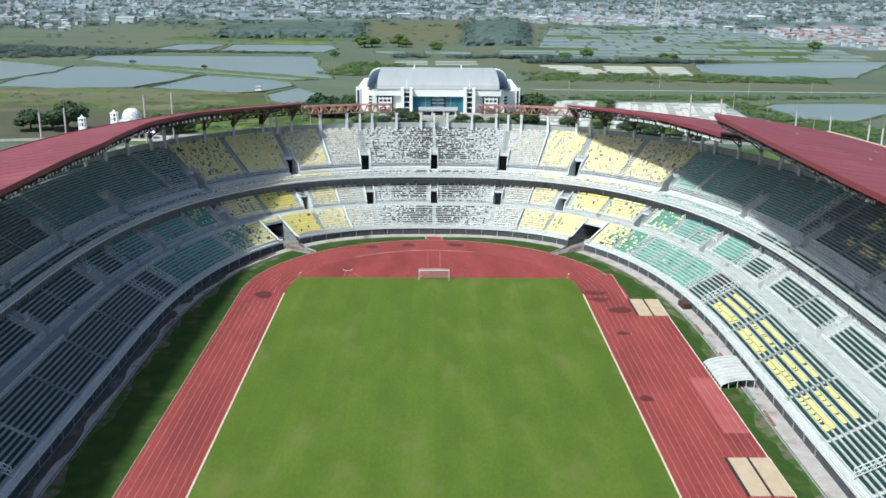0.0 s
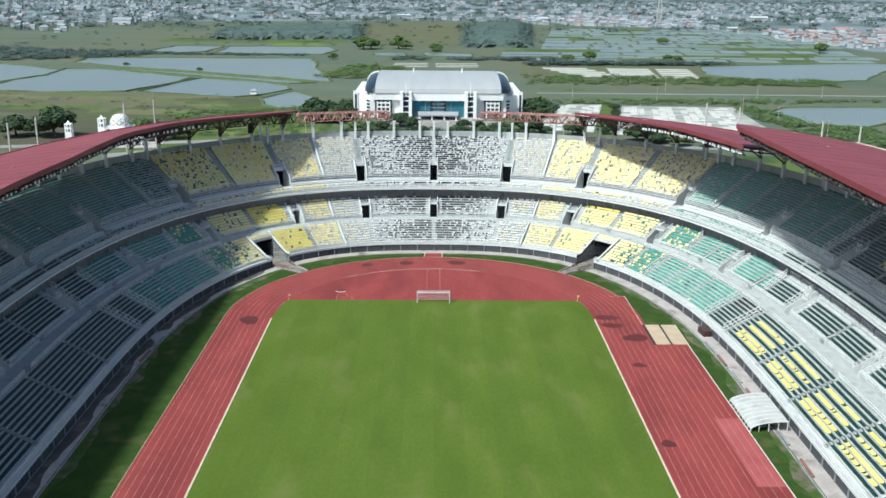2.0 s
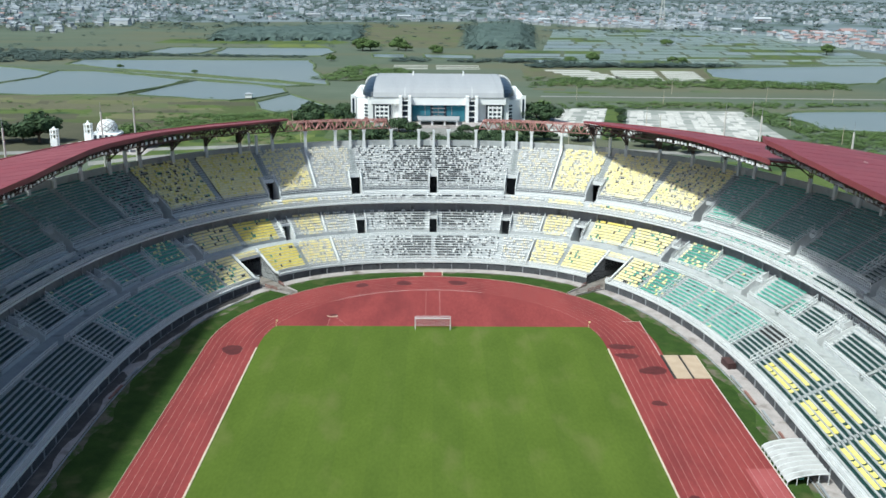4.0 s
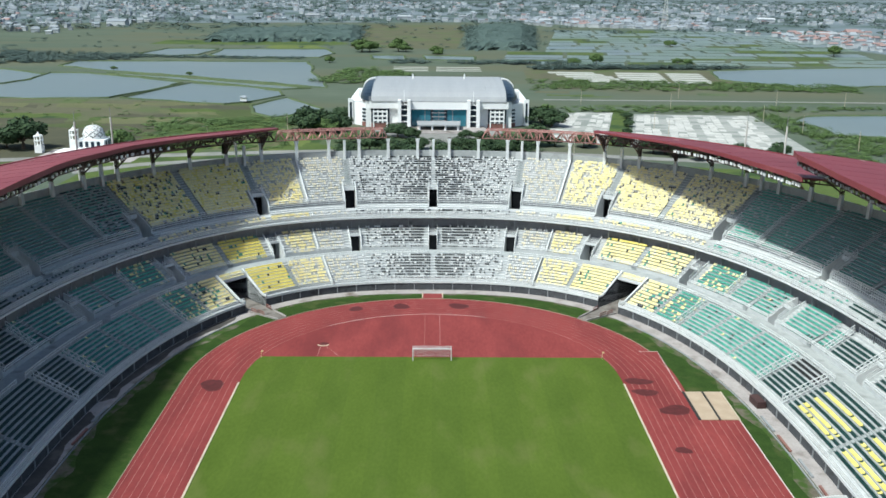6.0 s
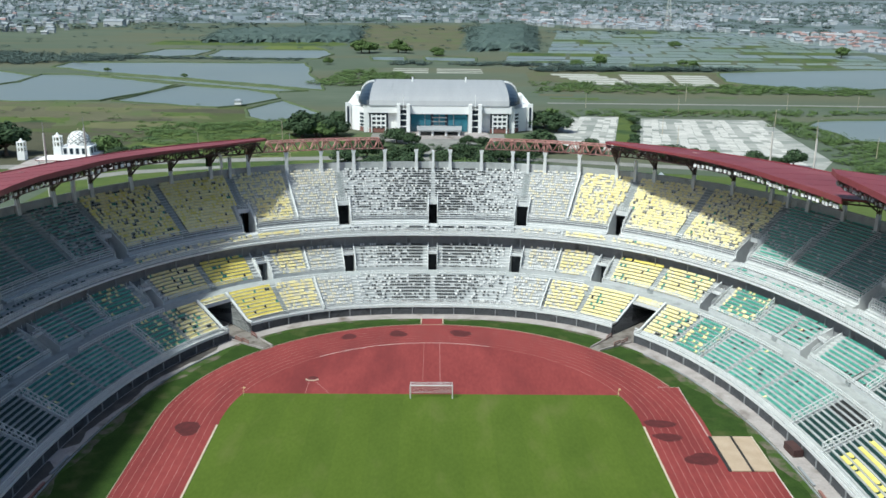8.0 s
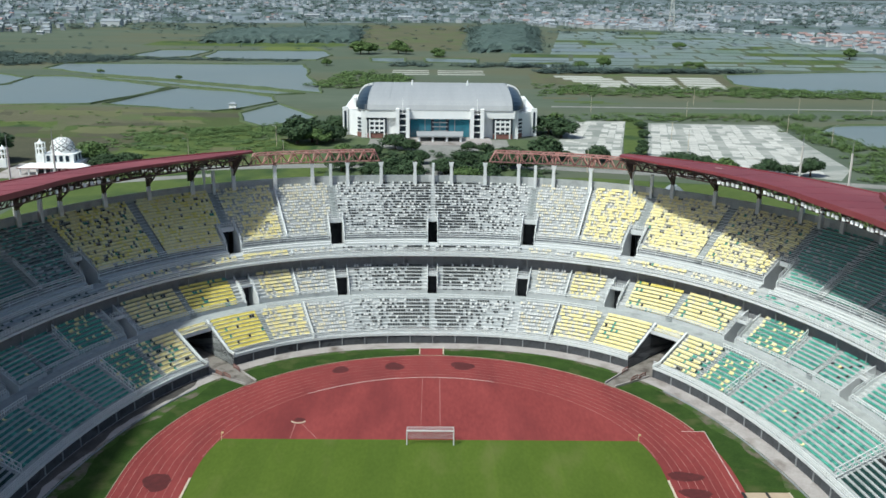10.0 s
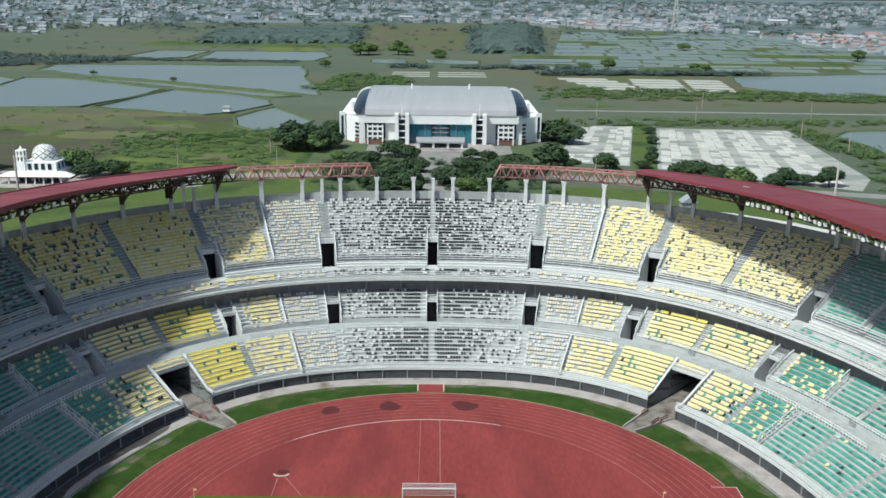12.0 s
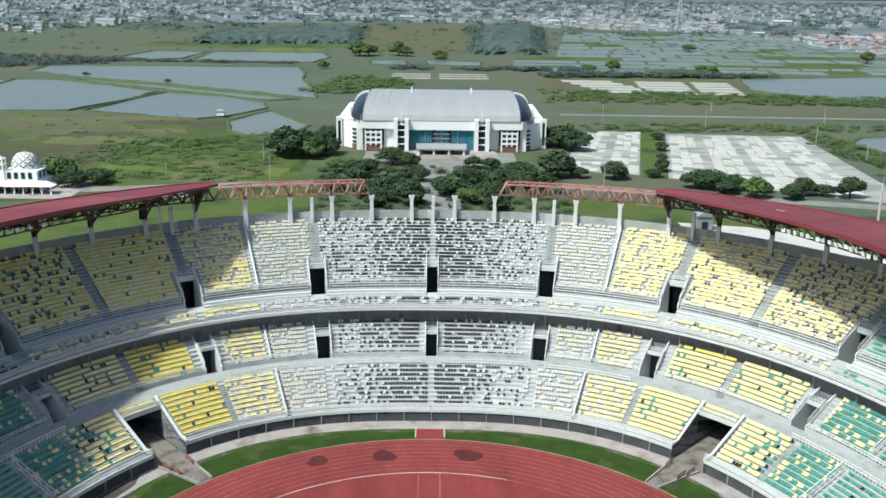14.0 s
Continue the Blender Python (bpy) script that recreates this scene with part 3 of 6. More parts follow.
def vomitory(sv, upper):
    base = tagged(new("vomitory"), "stairway opening with white side walls and a dark portal", "entrance", "upper stair openings" if upper else "lower stair openings")
    if upper:
        side = [(23.9, WALK_U - 0.6), (23.9, 16.5), (24.3, 16.95), (29.6, 20.3), (29.6, WALK_U - 3.2), (28.6, WALK_U - 3.2)]
        front, top, z_top, z_floor, end = 28.35, 19.4, 18.4, WALK_U - 3.0, 32.9
    else:
        side = [(13.5, WALK_L - 0.6), (13.5, 7.1), (14.0, 7.35), (17.6, 9.7), (20.2, 10.9), (20.2, WALK_L - 2.8), (17.2, WALK_L - 2.8)]
        front, top, z_top, z_floor, end = 17.0, 9.6, 9.0, WALK_L - 2.7, 20.3
    for sg in (-1, 1):
        g = Geo()
        slab(g, sv + sg * 0.98, sv + sg * 1.12, side)
        g.part("side_wall", [WHITE], base)
        lo, hi = side[2], side[3]
        for f in (0.45, 0.9):
            g = Geo()
            g.beam(at(sv + sg * 1.05, lo[0], lo[1] + f), at(sv + sg * 1.05, hi[0], hi[1] + f), 0.08)
            g.part("handrail", [WHITE], base)
        for i in range(7):
            d, z = lo[0] + (hi[0] - lo[0]) * i / 6, lo[1] + (hi[1] - lo[1]) * i / 6
            part("post", post_mesh, base, Matrix.Translation(at(sv + sg * 1.05, d, z)) @ Matrix.Diagonal((1, 1, 0.9, 1)))
    g = Geo()
    slab(g, sv - 0.96, sv + 0.96, [(front, z_top), (front, top), (front + 0.35, top), (front + 0.35, z_top)])
    g.part("lintel", [WHITE], base)
    g = Geo()
    slab(g, sv - 0.96, sv + 0.96, [(front + 0.36, z_top - 0.02), (front + 0.36, z_top + 0.25), (end, z_top + 0.25), (end, z_top - 0.02)])
    g.part("soffit", [GREY], base, "grey concrete soffit")
    # end wall is coloured dark to imitate an unlit passage
    g = Geo()
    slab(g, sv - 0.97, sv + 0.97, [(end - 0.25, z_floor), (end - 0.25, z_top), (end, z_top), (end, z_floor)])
    g.part("portal_back", [DARKWALL], base, "inner wall of the passage, darkened as deep shade")
    for i in range(7):
        part("post", post_mesh, base, Matrix.Translation(at(sv - 0.9 + 1.8 * i / 6, front + 0.17, top)) @ Matrix.Diagonal((1, 1, 0.9, 1)))
    for z in (top + 0.5, top + 0.95):
        g = Geo()
        g.beam(at(sv - 0.95, front + 0.17, z), at(sv + 0.95, front + 0.17, z), 0.08)
        g.part("guard_rail", [WHITE], base, "white steel guard rail over the portal")


for v in VOM_LOW:
    vomitory(v, False)
for v in VOM_UP:
    vomitory(v, True)

TUNNEL_FLOOR = material("stained_paving", (0.13, 0.115, 0.10), (0.24, 0.22, 0.195), 0.95, scale=0.4, fine=3, stain=(0.08, 0.065, 0.055), stain_scale=0.5, stain_cut=(0.5, 0.7))
# players' tunnels in the lower tier: side walls, dark passage, paved way to the track
for sgn in (1, -1):
    base = tagged(new("tunnel_entrance"), "wide tunnel through the lower tier with white side walls", "tunnel", "stand tunnels")
    for s_w in TUNNEL:
        g = Geo()
        ring = [(-0.15, 0), (-0.15, 2.2), (1.75, 2.3), (7.6, 5.3), (7.6, 0)]
        a, b = sorted((sgn * s_w, sgn * (s_w + (0.3 if s_w > 43 else -0.3))))
        slab(g, a, b, ring)
        g.part("side_wall", [DARKWALL], base, "dark grey side wall")
        g = Geo()
        slab(g, a - 0.03, b + 0.03, [(-0.25, 2.21), (-0.25, 2.65), (1.75, 2.75), (9.6, 6.75), (9.6, 6.3), (1.75, 2.31)])
        g.part("coping", [WHITE], base)
    # end and inner walls are coloured dark to imitate the tunnel's deep shade
    g = Geo()
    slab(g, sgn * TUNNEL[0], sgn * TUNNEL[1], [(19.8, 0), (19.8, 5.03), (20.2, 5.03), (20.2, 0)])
    g.part("portal_back", [DARKWALL], base, "wall at the end of the tunnel, darkened as deep shade")
    for s_w in TUNNEL:
        g = Geo()
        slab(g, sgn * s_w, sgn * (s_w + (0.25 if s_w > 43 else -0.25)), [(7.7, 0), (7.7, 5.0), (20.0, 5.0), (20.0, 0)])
        g.part("inner_wall", [DARKWALL], base, "inner side wall darkened as deep shade")
    g = Geo()
    ring = [at(sgn * 41.0, 20, 0), at(sgn * 41.0, 0, 0), at(sgn * 42.0, -9.4, 0), at(sgn * 44.6, -9.4, 0), at(sgn * 46.2, 0, 0), at(sgn * 46.2, 20, 0)]
    ring = ring if sgn < 0 else ring[::-1]
    g.solid([(p[0], p[1], 0.0) for p in ring], [(p[0], p[1], 0.09) for p in ring])
    g.part("paving", [TUNNEL_FLOOR], base, "stained brown-grey concrete paving")
    for s_w in (41.9, 44.7):
        g = Geo()
        g.beam(at(sgn * (41.2 if s_w < 43 else 46.0), -0.5, 0.2), at(sgn * s_w, -9.0, 0.2), 0.22, 0.4)
        g.part("ramp_kerb", [APRON], base)
    for s_b, d_b in ((41.6, -1.2), (45.5, -1.0), (45.2, -3.0)):
        g = Geo()
        p, q = Vector(at(sgn * s_b, d_b, 0.1)), Vector(at(sgn * (s_b + 0.2), d_b - 2.2, 0.1))
        for z in (0.45, 0.9):
            g.beam(p + Vector((0, 0, z)), q + Vector((0, 0, z)), 0.1, 0.22)
        for e in (p, q):
            g.beam(e, e + Vector((0, 0, 1.0)), 0.1)
        g.thing("barrier", [BRICKISH], "low red-brown barrier beside the tunnel paving", "barrier", "tunnel barriers")

# ---- railings ----


def railing(label, s0, s1, d, z, height, gap, rails=(1.0, 0.5), infill=False):
    base = tagged(new("railing"), label, "railing", "stand railings")
    for r in rails:
        g = Geo()
        h = z + height * r
        sweep(g, [(d - 0.06, h - 0.065), (d - 0.06, h + 0.065), (d + 0.06, h + 0.065), (d + 0.06, h - 0.065)], s0, s1, 2.4)
        g.part("rail", [RAIL], base)
    for s_p in steps(s0, s1, gap):
        x, y, _ = at(s_p, d, z)
        part("post", post_mesh, base, Matrix.Translation((x, y, z)) @ Matrix.Diagonal((1.2, 1.2, height, 1)))
    if infill:
        g = Geo()
        for s_p in steps(s0, s1, 0.55):
            g.beam(at(s_p, d, z), at(s_p, d, z + height), 0.09)
        g.part("grille", [RAIL], base, "thin white upright bars", "stuff")


def rake_fence(s_f, rows, label, height=1.1):
    """A fence that climbs the steps between two blocks of seats."""
    base = tagged(new("divider_fence"), label, "fence", "block dividers")
    pts = [at(s_f, d, z) for d, z in rows]
    up = Vector((0, 0, height))
    for f in (1.0, 0.55, 0.12):
        g = Geo()
        g.beam(Vector(pts[0]) + up * f, Vector(pts[-1]) + up * f, 0.12)
        g.part("rail", [RAIL], base)
    g = Geo()
    for i, (a, b) in enumerate(zip(pts, pts[1:])):
        a, b = Vector(a), Vector(b)
        g.beam(a + up * (0.12 if i % 2 else 1.0), b + up * (1.0 if i % 2 else 0.12), 0.08)
    g.part("lattice", [RAIL], base, "zigzag white lattice bars")
    for p in pts[::2] + [pts[-1]]:
        part("post", post_mesh, base, Matrix.Translation(p) @ Matrix.Diagonal((1.4, 1.4, height, 1)))


FENCES = [62.3, 90.6, 100.2, 176]
EDGE = [-196, -176, -149, -117, -90.6, -78, -62.3, -TUNNEL[1] - 0.1]
LOW_RUNS = [(a, b) for a, b in zip(EDGE, EDGE[1:])] + [(-TUNNEL[0] + 0.1, -23.7), (-23.7, 0), (0, 23.7), (23.7, TUNNEL[0] - 0.1)] + [(-b, -a) for a, b in zip(EDGE, EDGE[1:])][::-1]
for a, b in LOW_RUNS:
    railing("white steel railing on the front parapet of the lower tier", a, b, -0.05, 2.25, 1.05, 2.2, rails=(1.0, 0.66, 0.33), infill=abs(a + b) / 2 > 60)
UP_EDGE = [-196, -176, -149, -117, -90.6, -62.3, -41, -23.7, 0, 23.7, 41, 62.3, 90.6, 117, 149, 176, 196]
for a, b in zip(UP_EDGE, UP_EDGE[1:]):
    railing("white steel railing on the front parapet of the upper tier", a, b, 18.6, 13.5, 1.1, 1.9, rails=(1.0, 0.66, 0.33), infill=abs(a + b) / 2 > 60)


def between(holes, half, edges):
    """Runs along the walkway wall, broken at the stair openings."""
    out = []
    for a, b, hole in cuts(holes, half, edges[0], edges[-1]):
        if not hole:
            out.append((a, b))
    return out


for a, b in between([v for v in VOM_LOW if abs(v) < 170], 1.35, [-190, 190]):
    railing("white steel railing along the lower walkway wall", a, b, 13.65, 6.9, 0.8, 2.6, infill=abs(a + b) / 2 > 40)
    if not 40 < abs(a + b) / 2 < 50:
        railing("white steel railing along the edge of the lower walkway", a, b, 9.95, WALK_L, 0.95, 2.6, infill=abs(a + b) / 2 > 50)
for a, b in between([v for v in VOM_UP if abs(v) < 170], 1.35, [-190, 190]):
    railing("white steel railing on the upper walkway wall", a, b, 24.1, 15.7, 1.9, 2.6, rails=(1.0, 0.75, 0.5, 0.25), infill=abs(a + b) / 2 > 86)
    railing("white steel railing along the edge of the upper walkway", a, b, 21.3, WALK_U, 1.0, 2.6, rails=(1.0, 0.66, 0.33), infill=abs(a + b) / 2 > 86)
for a, b in ((91, 117), (117, 133), (133, 149), (149, 190)):
    railing("white steel fence behind the seats under the upper tier", a, b, 20.0, 10.24, 1.25, 6.5, rails=(1.0, 0.15), infill=True)
    railing("row of short white posts behind the seats under the upper tier", -b, -a, 20.0, 10.24, 0.75, 2.2, rails=())
railing("row of short white posts behind the seats under the upper tier", -91, -54, 20.0, 10.24, 0.75, 2.2, rails=())
for sgn in (1, -1):
    a, b = sorted((sgn * TUNNEL[0], sgn * TUNNEL[1]))
    railing("white steel railing above the tunnel mouth", a, b, 7.7, 5.8, 0.7, 1.2)
    for f in FENCES:
        rake_fence(sgn * f, [(1.2, 2.0)] + ROW_L, "white lattice fence dividing blocks of lower seats", 1.75)
        rake_fence(sgn * f, ROW_M, "white lattice fence dividing blocks of seats under the upper tier", 1.6)
    for f in (23.7,):
        for rows in ([(0.3, 1.9)] + ROW_L + [(9.8, 6.1)], ROW_M + [(20.2, 10.3)], ROW_F, ROW_U):
            g = Geo()
            ring = [(d, z - 0.3) for d, z in (rows[0], rows[-1])] + [(d, z + 0.75) for d, z in (rows[-1], rows[0])]
            slab(g, sgn * f - 0.09, sgn * f + 0.09, ring)
            g.thing("divider_wall", [WHITE], "low sloping white wall dividing blocks of seats", "wall", "block dividers")
    if sgn > 0:
        rake_fence(sgn * 94.5, ROW_U, "tall white fence climbing the upper tier between blocks", 1.7)
    rake_fence(sgn * 60.0, ROW_U[:10], "low white fence between blocks of upper seats")


# ---- seats: rows of moulded plastic seats, block by block ----
SEAT_RING = [(0.0, 0.2), (0.0, 0.27), (0.26, 0.24), (0.31, 0.47), (0.36, 0.47), (0.34, 0.2)]
seat_rng = random.Random(11)
WHT, YEL, GRN, DRK, TEAL, CRM, GOLD, SHD = range(8)
# plain yellow bars on the dark blocks beside the halfway line: (from, to along a block, lowest row, highest row)
BARS = [(0.10, 0.84, 1, 2), (0.10, 0.84, 4, 4), (0.10, 0.84, 6, 6)]


def seat_colour(tier, s, row):
    """White behind the goal fading to charcoal at the axis, then yellow, then green down the sides; shaded rows get
    darker seats.
    """
    a, r = abs(s), seat_rng.random()
    q = seat_rng.random()
    if a < 16.3:
        dark = max(0.22, min(0.95, 1.3 - a / 11.5)) if tier in "LM" else max(0.30, min(0.84, 1.15 - a / 14.0))
        if r < dark:
            return DRK if q < 0.955 else WHT
        return WHT if q < (0.38 if tier in "LM" else 0.52) else None
    if a < 23.7:
        return (WHT if q < 0.6 else CRM) if r < 0.78 else None
    if a < 31.3:
        return YEL if r < 0.56 else (CRM if r < 0.82 else (WHT if r < 0.9 else None))
    odd = GRN if q < (0.12 if tier in "UF" else 0.6) else DRK
    if tier == "F":
        if a < 52.2:
            return (CRM if q < 0.7 else YEL) if r < 0.72 else (odd if r < 0.77 else None)
        if a < 87:
            # left rows take dark teal to imitate shade
            return (GRN if s > 0 else TEAL) if r < 0.34 else None
        return TEAL
    if tier == "U":
        # deeper yellow imitates shade on the left, cream imitates glare on the right
        if a < 41:
            return ((GOLD if q < 0.2 else YEL) if s < 0 else (CRM if q < 0.3 else YEL)) if r < 0.945 else odd
        if a < 52.2:
            return ((GOLD if q < 0.2 else YEL) if s < 0 else (CRM if q < 0.35 else YEL)) if r < 0.85 else odd
        if a < 60:
            # darker seats mixed in on the left imitate its shade
            return (GRN if s > 0 or q < 0.4 else TEAL) if r < 0.86 else None
        if 108 < s < 150 and 4 <= row <= 12:
            return GOLD if (int(s / 2.6) + row // 2) % 3 and r < 0.92 else TEAL
        # greens step darker here to imitate the shade under the roof
        if s > 0 and a < 94:
            return (GRN if a < 67.2 else SHD) if r < 0.96 else None
        if s < 0 and a < 100:
            return SHD if r < 0.96 else None
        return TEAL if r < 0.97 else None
    if a < 41.2:
        return (GOLD if s < 0 or (tier == "M" and row == 7) else YEL) if r < (0.97 if tier == "L" else 0.92) else odd
    if a < 50.4:
        return YEL if r < 0.82 else (odd if r < 0.9 else CRM)
    if a < 55:
        return (YEL if q < 0.7 else CRM) if r < 0.72 else (GRN if r < 0.93 else TEAL)
    if a < 62.3:
        return GRN if r < 0.80 else YEL
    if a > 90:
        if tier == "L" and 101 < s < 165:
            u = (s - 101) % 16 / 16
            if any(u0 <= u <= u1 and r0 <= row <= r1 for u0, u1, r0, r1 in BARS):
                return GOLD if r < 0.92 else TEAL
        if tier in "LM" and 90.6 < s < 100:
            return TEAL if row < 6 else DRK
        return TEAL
    if s > 0:
        # scattered dark seats stand in for shadow between and under the green ones
        return GRN if r < 0.86 else (YEL if q < 0.04 else DRK if q < 0.3 else SHD)
    # left rows darken along the stand to imitate the roof's shade
    return GRN if r < max(0.1, 0.9 - max(0.0, a - 70) / 16) else (YEL if q < 0.02 else SHD)


def seat_rows(tier, rows, s0, s1, label):
    verts, faces, mats = [], [], []
    for row, (d, z) in enumerate(rows):
        p, q = at(s0, d, z), at((s0 + s1) / 2, d, z)
        r = at(s1, d, z)
        length = math.dist(p, q) + math.dist(q, r)
        k = int(length / 0.5)
        last = None
        for i in range(k):
            s = s0 + (s1 - s0) * (i + 0.5) / k
            c = seat_colour(tier, s, row)
            if abs(s) < 16.3 and c == DRK and seat_rng.random() < 0.07:
                c = None
            if 31.3 < abs(s) < 51 and last in (GRN, DRK) and seat_rng.random() < 0.07:
                c = last
            last = c
            if c is None:
                continue
            x, y, nx, ny = foot(s)
            n0 = len(verts)
            low_back = tier in "UF" and abs(s) > 52.2 or tier in "LM" and abs(s) > 62.3
            wide = (1.66 if tier == "U" else 1.5) if c in (YEL, GOLD) and abs(s) < 62 else 0.95 if abs(s) < 16.3 and c == DRK else 1.05 if c == GRN and tier == "U" and abs(s) > 52.2 else 1.35 if abs(s) < 62 and c in (WHT, YEL, GRN, CRM) else (0.98 if abs(s) < 16.3 else (1.75 if c in (YEL, GOLD) else 1.4 if c in (TEAL, DRK, SHD) else 1.12) if tier in "LM" else 0.9)
            shade = seat_rng.uniform(-0.02, 0.02)
            half = (0.2 if abs(s) < 16.3 else 0.17) if c == DRK and abs(s) < 62 else 0.245 if low_back else (0.238 if c in (YEL, GOLD) else 0.2)
            tall = (0.82 if tier in "UF" else 0.8) if low_back else wide
            for sg in (-half, half):
                for rd, rz in SEAT_RING:
                    dd = d + 0.34 + (rd - 0.36) * wide + 0.36 + shade
                    verts.append((x + nx * dd + ny * sg, y + ny * dd - nx * sg, z + rz * tall))
            faces += [(n0, n0 + 1, n0 + 2, n0 + 3, n0 + 4, n0 + 5), (n0 + 11, n0 + 10, n0 + 9, n0 + 8, n0 + 7, n0 + 6)]
            faces += [(n0 + a, n0 + a + 6, n0 + a + 7, n0 + a + 1) for a in range(5)]
            mats += [c] * 7
    me = bpy.data.meshes.new("seat_block")
    me.from_pydata(verts, [], faces)
    for m in (SEAT_WHITE, SEAT_YELLOW, SEAT_GREEN, SEAT_DARK, SEAT_TEAL, SEAT_CREAM, SEAT_GOLD, SEAT_SHADED):
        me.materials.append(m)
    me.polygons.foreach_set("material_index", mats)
    me.update()
    tagged(new("seat_block", me), label, "seats", "seat blocks", "stuff")


def seat_label(a):
    if a < 16.3:
        return "rows of charcoal seats with scattered white ones on pale concrete"
    if a < 23.7:
        return "rows of white plastic seats with gaps on pale concrete"
    if a < 31.3:
        return "rows of mixed yellow and white plastic seats"
    if a < 51:
        return "rows of yellow plastic seats with a few green ones"
    return "rows of green plastic seats on pale concrete steps"


AISLE = {
    "L": [0.05, 16.3, 23.7, 31.7, TUNNEL[0] - 0.2, TUNNEL[1] + 0.2, 54.8, 62.3, 69.5, 78.7, 90.6, 100.2, 117, 133, 149, 165, 181, 197],
    "M": [1.7, 14.7, 18.1, 23.7, 29.6, 33.0, 41.2, 50.5, 53.9, 62.3, 68.2, 73.8, 77.2, 86.7, 90.6, 100.3, 103.7, 117, 129.2, 132.8, 149, 163.3, 166.7, 180, 195],
    "F": [0.05, 16.4, 23.7, 31.2, 41, 52.2, 60, 67.2, 76.6, 87, 94.5, 100.2, 112, 128, 144, 160, 176, 192],
    "U": [0.0, 16.4, 23.7, 31.2, 41, 52.2, 60, 67.2, 76.6, 87, 94.5, 100.2, 112, 128, 144, 160, 176, 192],
}
SKIP = {"L": {(TUNNEL[0] - 0.2, TUNNEL[1] + 0.2)}, "M": {(14.7, 18.1), (29.6, 33.0), (50.5, 53.9), (73.8, 77.2), (100.3, 103.7), (129.2, 132.8), (163.3, 166.7)}, "F": set(), "U": set()}
for tier, rows in (("L", ROW_L), ("M", ROW_M), ("F", ROW_F), ("U", ROW_U)):
    edges = AISLE[tier]
    for a, b in zip(edges, edges[1:]):
        if (a, b) in SKIP[tier]:
            continue
        for sgn in (1, -1):
            s0, s1 = sorted((sgn * a, sgn * b))
            if tier == "U":
                # the rows beside a stair opening stop short of it
                inner = [v for v in VOM_UP if abs(v - s0) < 0.3 or abs(v - s1) < 0.3 or (v == 0 and min(abs(s0), abs(s1)) < 1)]
                lower_rows, upper_rows = rows[:7], rows[7:]
                c0, c1 = s0 + 0.55, s1 - 0.55
                for v in inner:
                    if abs(v - s0) < 1:
                        c0 = v + 1.5
                    else:
                        c1 = v - 1.5
                seat_rows(tier, lower_rows, c0, c1, seat_label((a + b) / 2))
                seat_rows(tier, upper_rows, s0 + 0.55, s1 - 0.55, seat_label((a + b) / 2))
            elif tier == "M" and sgn > 0 and a > 86:
                seat_rows(tier, rows[1:6], s0 + 0.5, s1 - 0.5, "rows of dark green plastic seats on white steps")
            else:
                lab = seat_label((a + b) / 2)
                if tier == "L" and sgn > 0 and a > 100:
                    lab = "rows of dark seats with a pattern of yellow ones"
                seat_rows(tier, rows, s0 + 0.5, s1 - 0.5, lab)

for sgn in (1, -1):
    s0, s1 = sorted((sgn * (TUNNEL[0] + 0.3), sgn * (TUNNEL[1] - 0.3)))
    seat_rows("L", ROW_L[7:], s0, s1, "short rows of yellow and green seats over the tunnel mouth")


# grey stair flights in the aisles
def aisle(s, rows, tread, rise, z_foot, label):
    prof = []
    z = z_foot
    for d, zt in rows:
        prof += [(d - tread * 0.5, z), (d - tread * 0.5, zt - rise * 0.5), (d, zt - rise * 0.5), (d, zt + 0.02)]
        z = zt + 0.02
    prof += [(rows[-1][0] + tread * 0.5, z), (rows[-1][0] + tread * 0.5, z - 0.6), (rows[0][0] - tread * 0.5, z_foot - 0.25)]
    g = Geo()
    sweep(g, prof, s - 0.5, s + 0.5, 1.0)
    g.thing("aisle_stair", [AISLE_GREY], label, "stairs", "aisle stairs")


for sgn in (1, -1):
    for s in (31.7, 54.8, 69.5, 78.7, 117, 133, 149):
        aisle(sgn * s, ROW_L, 0.875, 0.45, 1.9, "grey concrete steps between lower seat blocks")
    for s in (41.2, 68.2, 86.7, 117):
        aisle(sgn * s, ROW_M, 0.8, 0.52, 6.9, "grey concrete steps between seat blocks under the upper tier")
    for s in (41, 60.4, 67.2, 87, 112, 144):
        aisle(sgn * s, ROW_U, 0.735, 0.475, 16.6, "grey concrete steps between upper seat blocks")
    for s in (16.4, 31.2, 52.2, 76.6, 100.2, 128):
        aisle(sgn * s, ROW_U[7:], 0.735, 0.475, 19.4, "grey concrete steps above a stair opening")
# ---- columns, ring truss and roof ----
COLUMNS = [3.6, 9.2, 14.1, 18.8, 23.5, 28.5, 33.4, 38.6, 44.0, 49.6]
while COLUMNS[-1] < 185:
    COLUMNS.append(COLUMNS[-1] + 5.6)
ROOF_S = 26.5
IN_L = ([26, 28, 34, 41, 49, 57, 65, 73, 81, 90, 107, 129], [34.6, 31.4, 25.7, 23.1, 20.6, 18.4, 15.8, 14.7, 12.8, 10.7, 8.8, 9.2])
IN_R = ([26, 28, 34, 41, 49, 57, 65, 73, 81, 90], [35.8, 31.8, 25.4, 22.1, 18.5, 15.6, 13.4, 12.6, 12.0, 11.2])
IN_M = ([79, 83, 99, 115, 151], [11.4, 9.4, 7.2, 6.2, 6.0])
Z_L = ([26, 28, 34, 41, 49, 57, 65, 73, 81, 90, 107, 129], [34.5, 34.8, 35.4, 35.9, 36.5, 37.2, 37.7, 38.1, 38.5, 38.8, 38.9, 38.95])
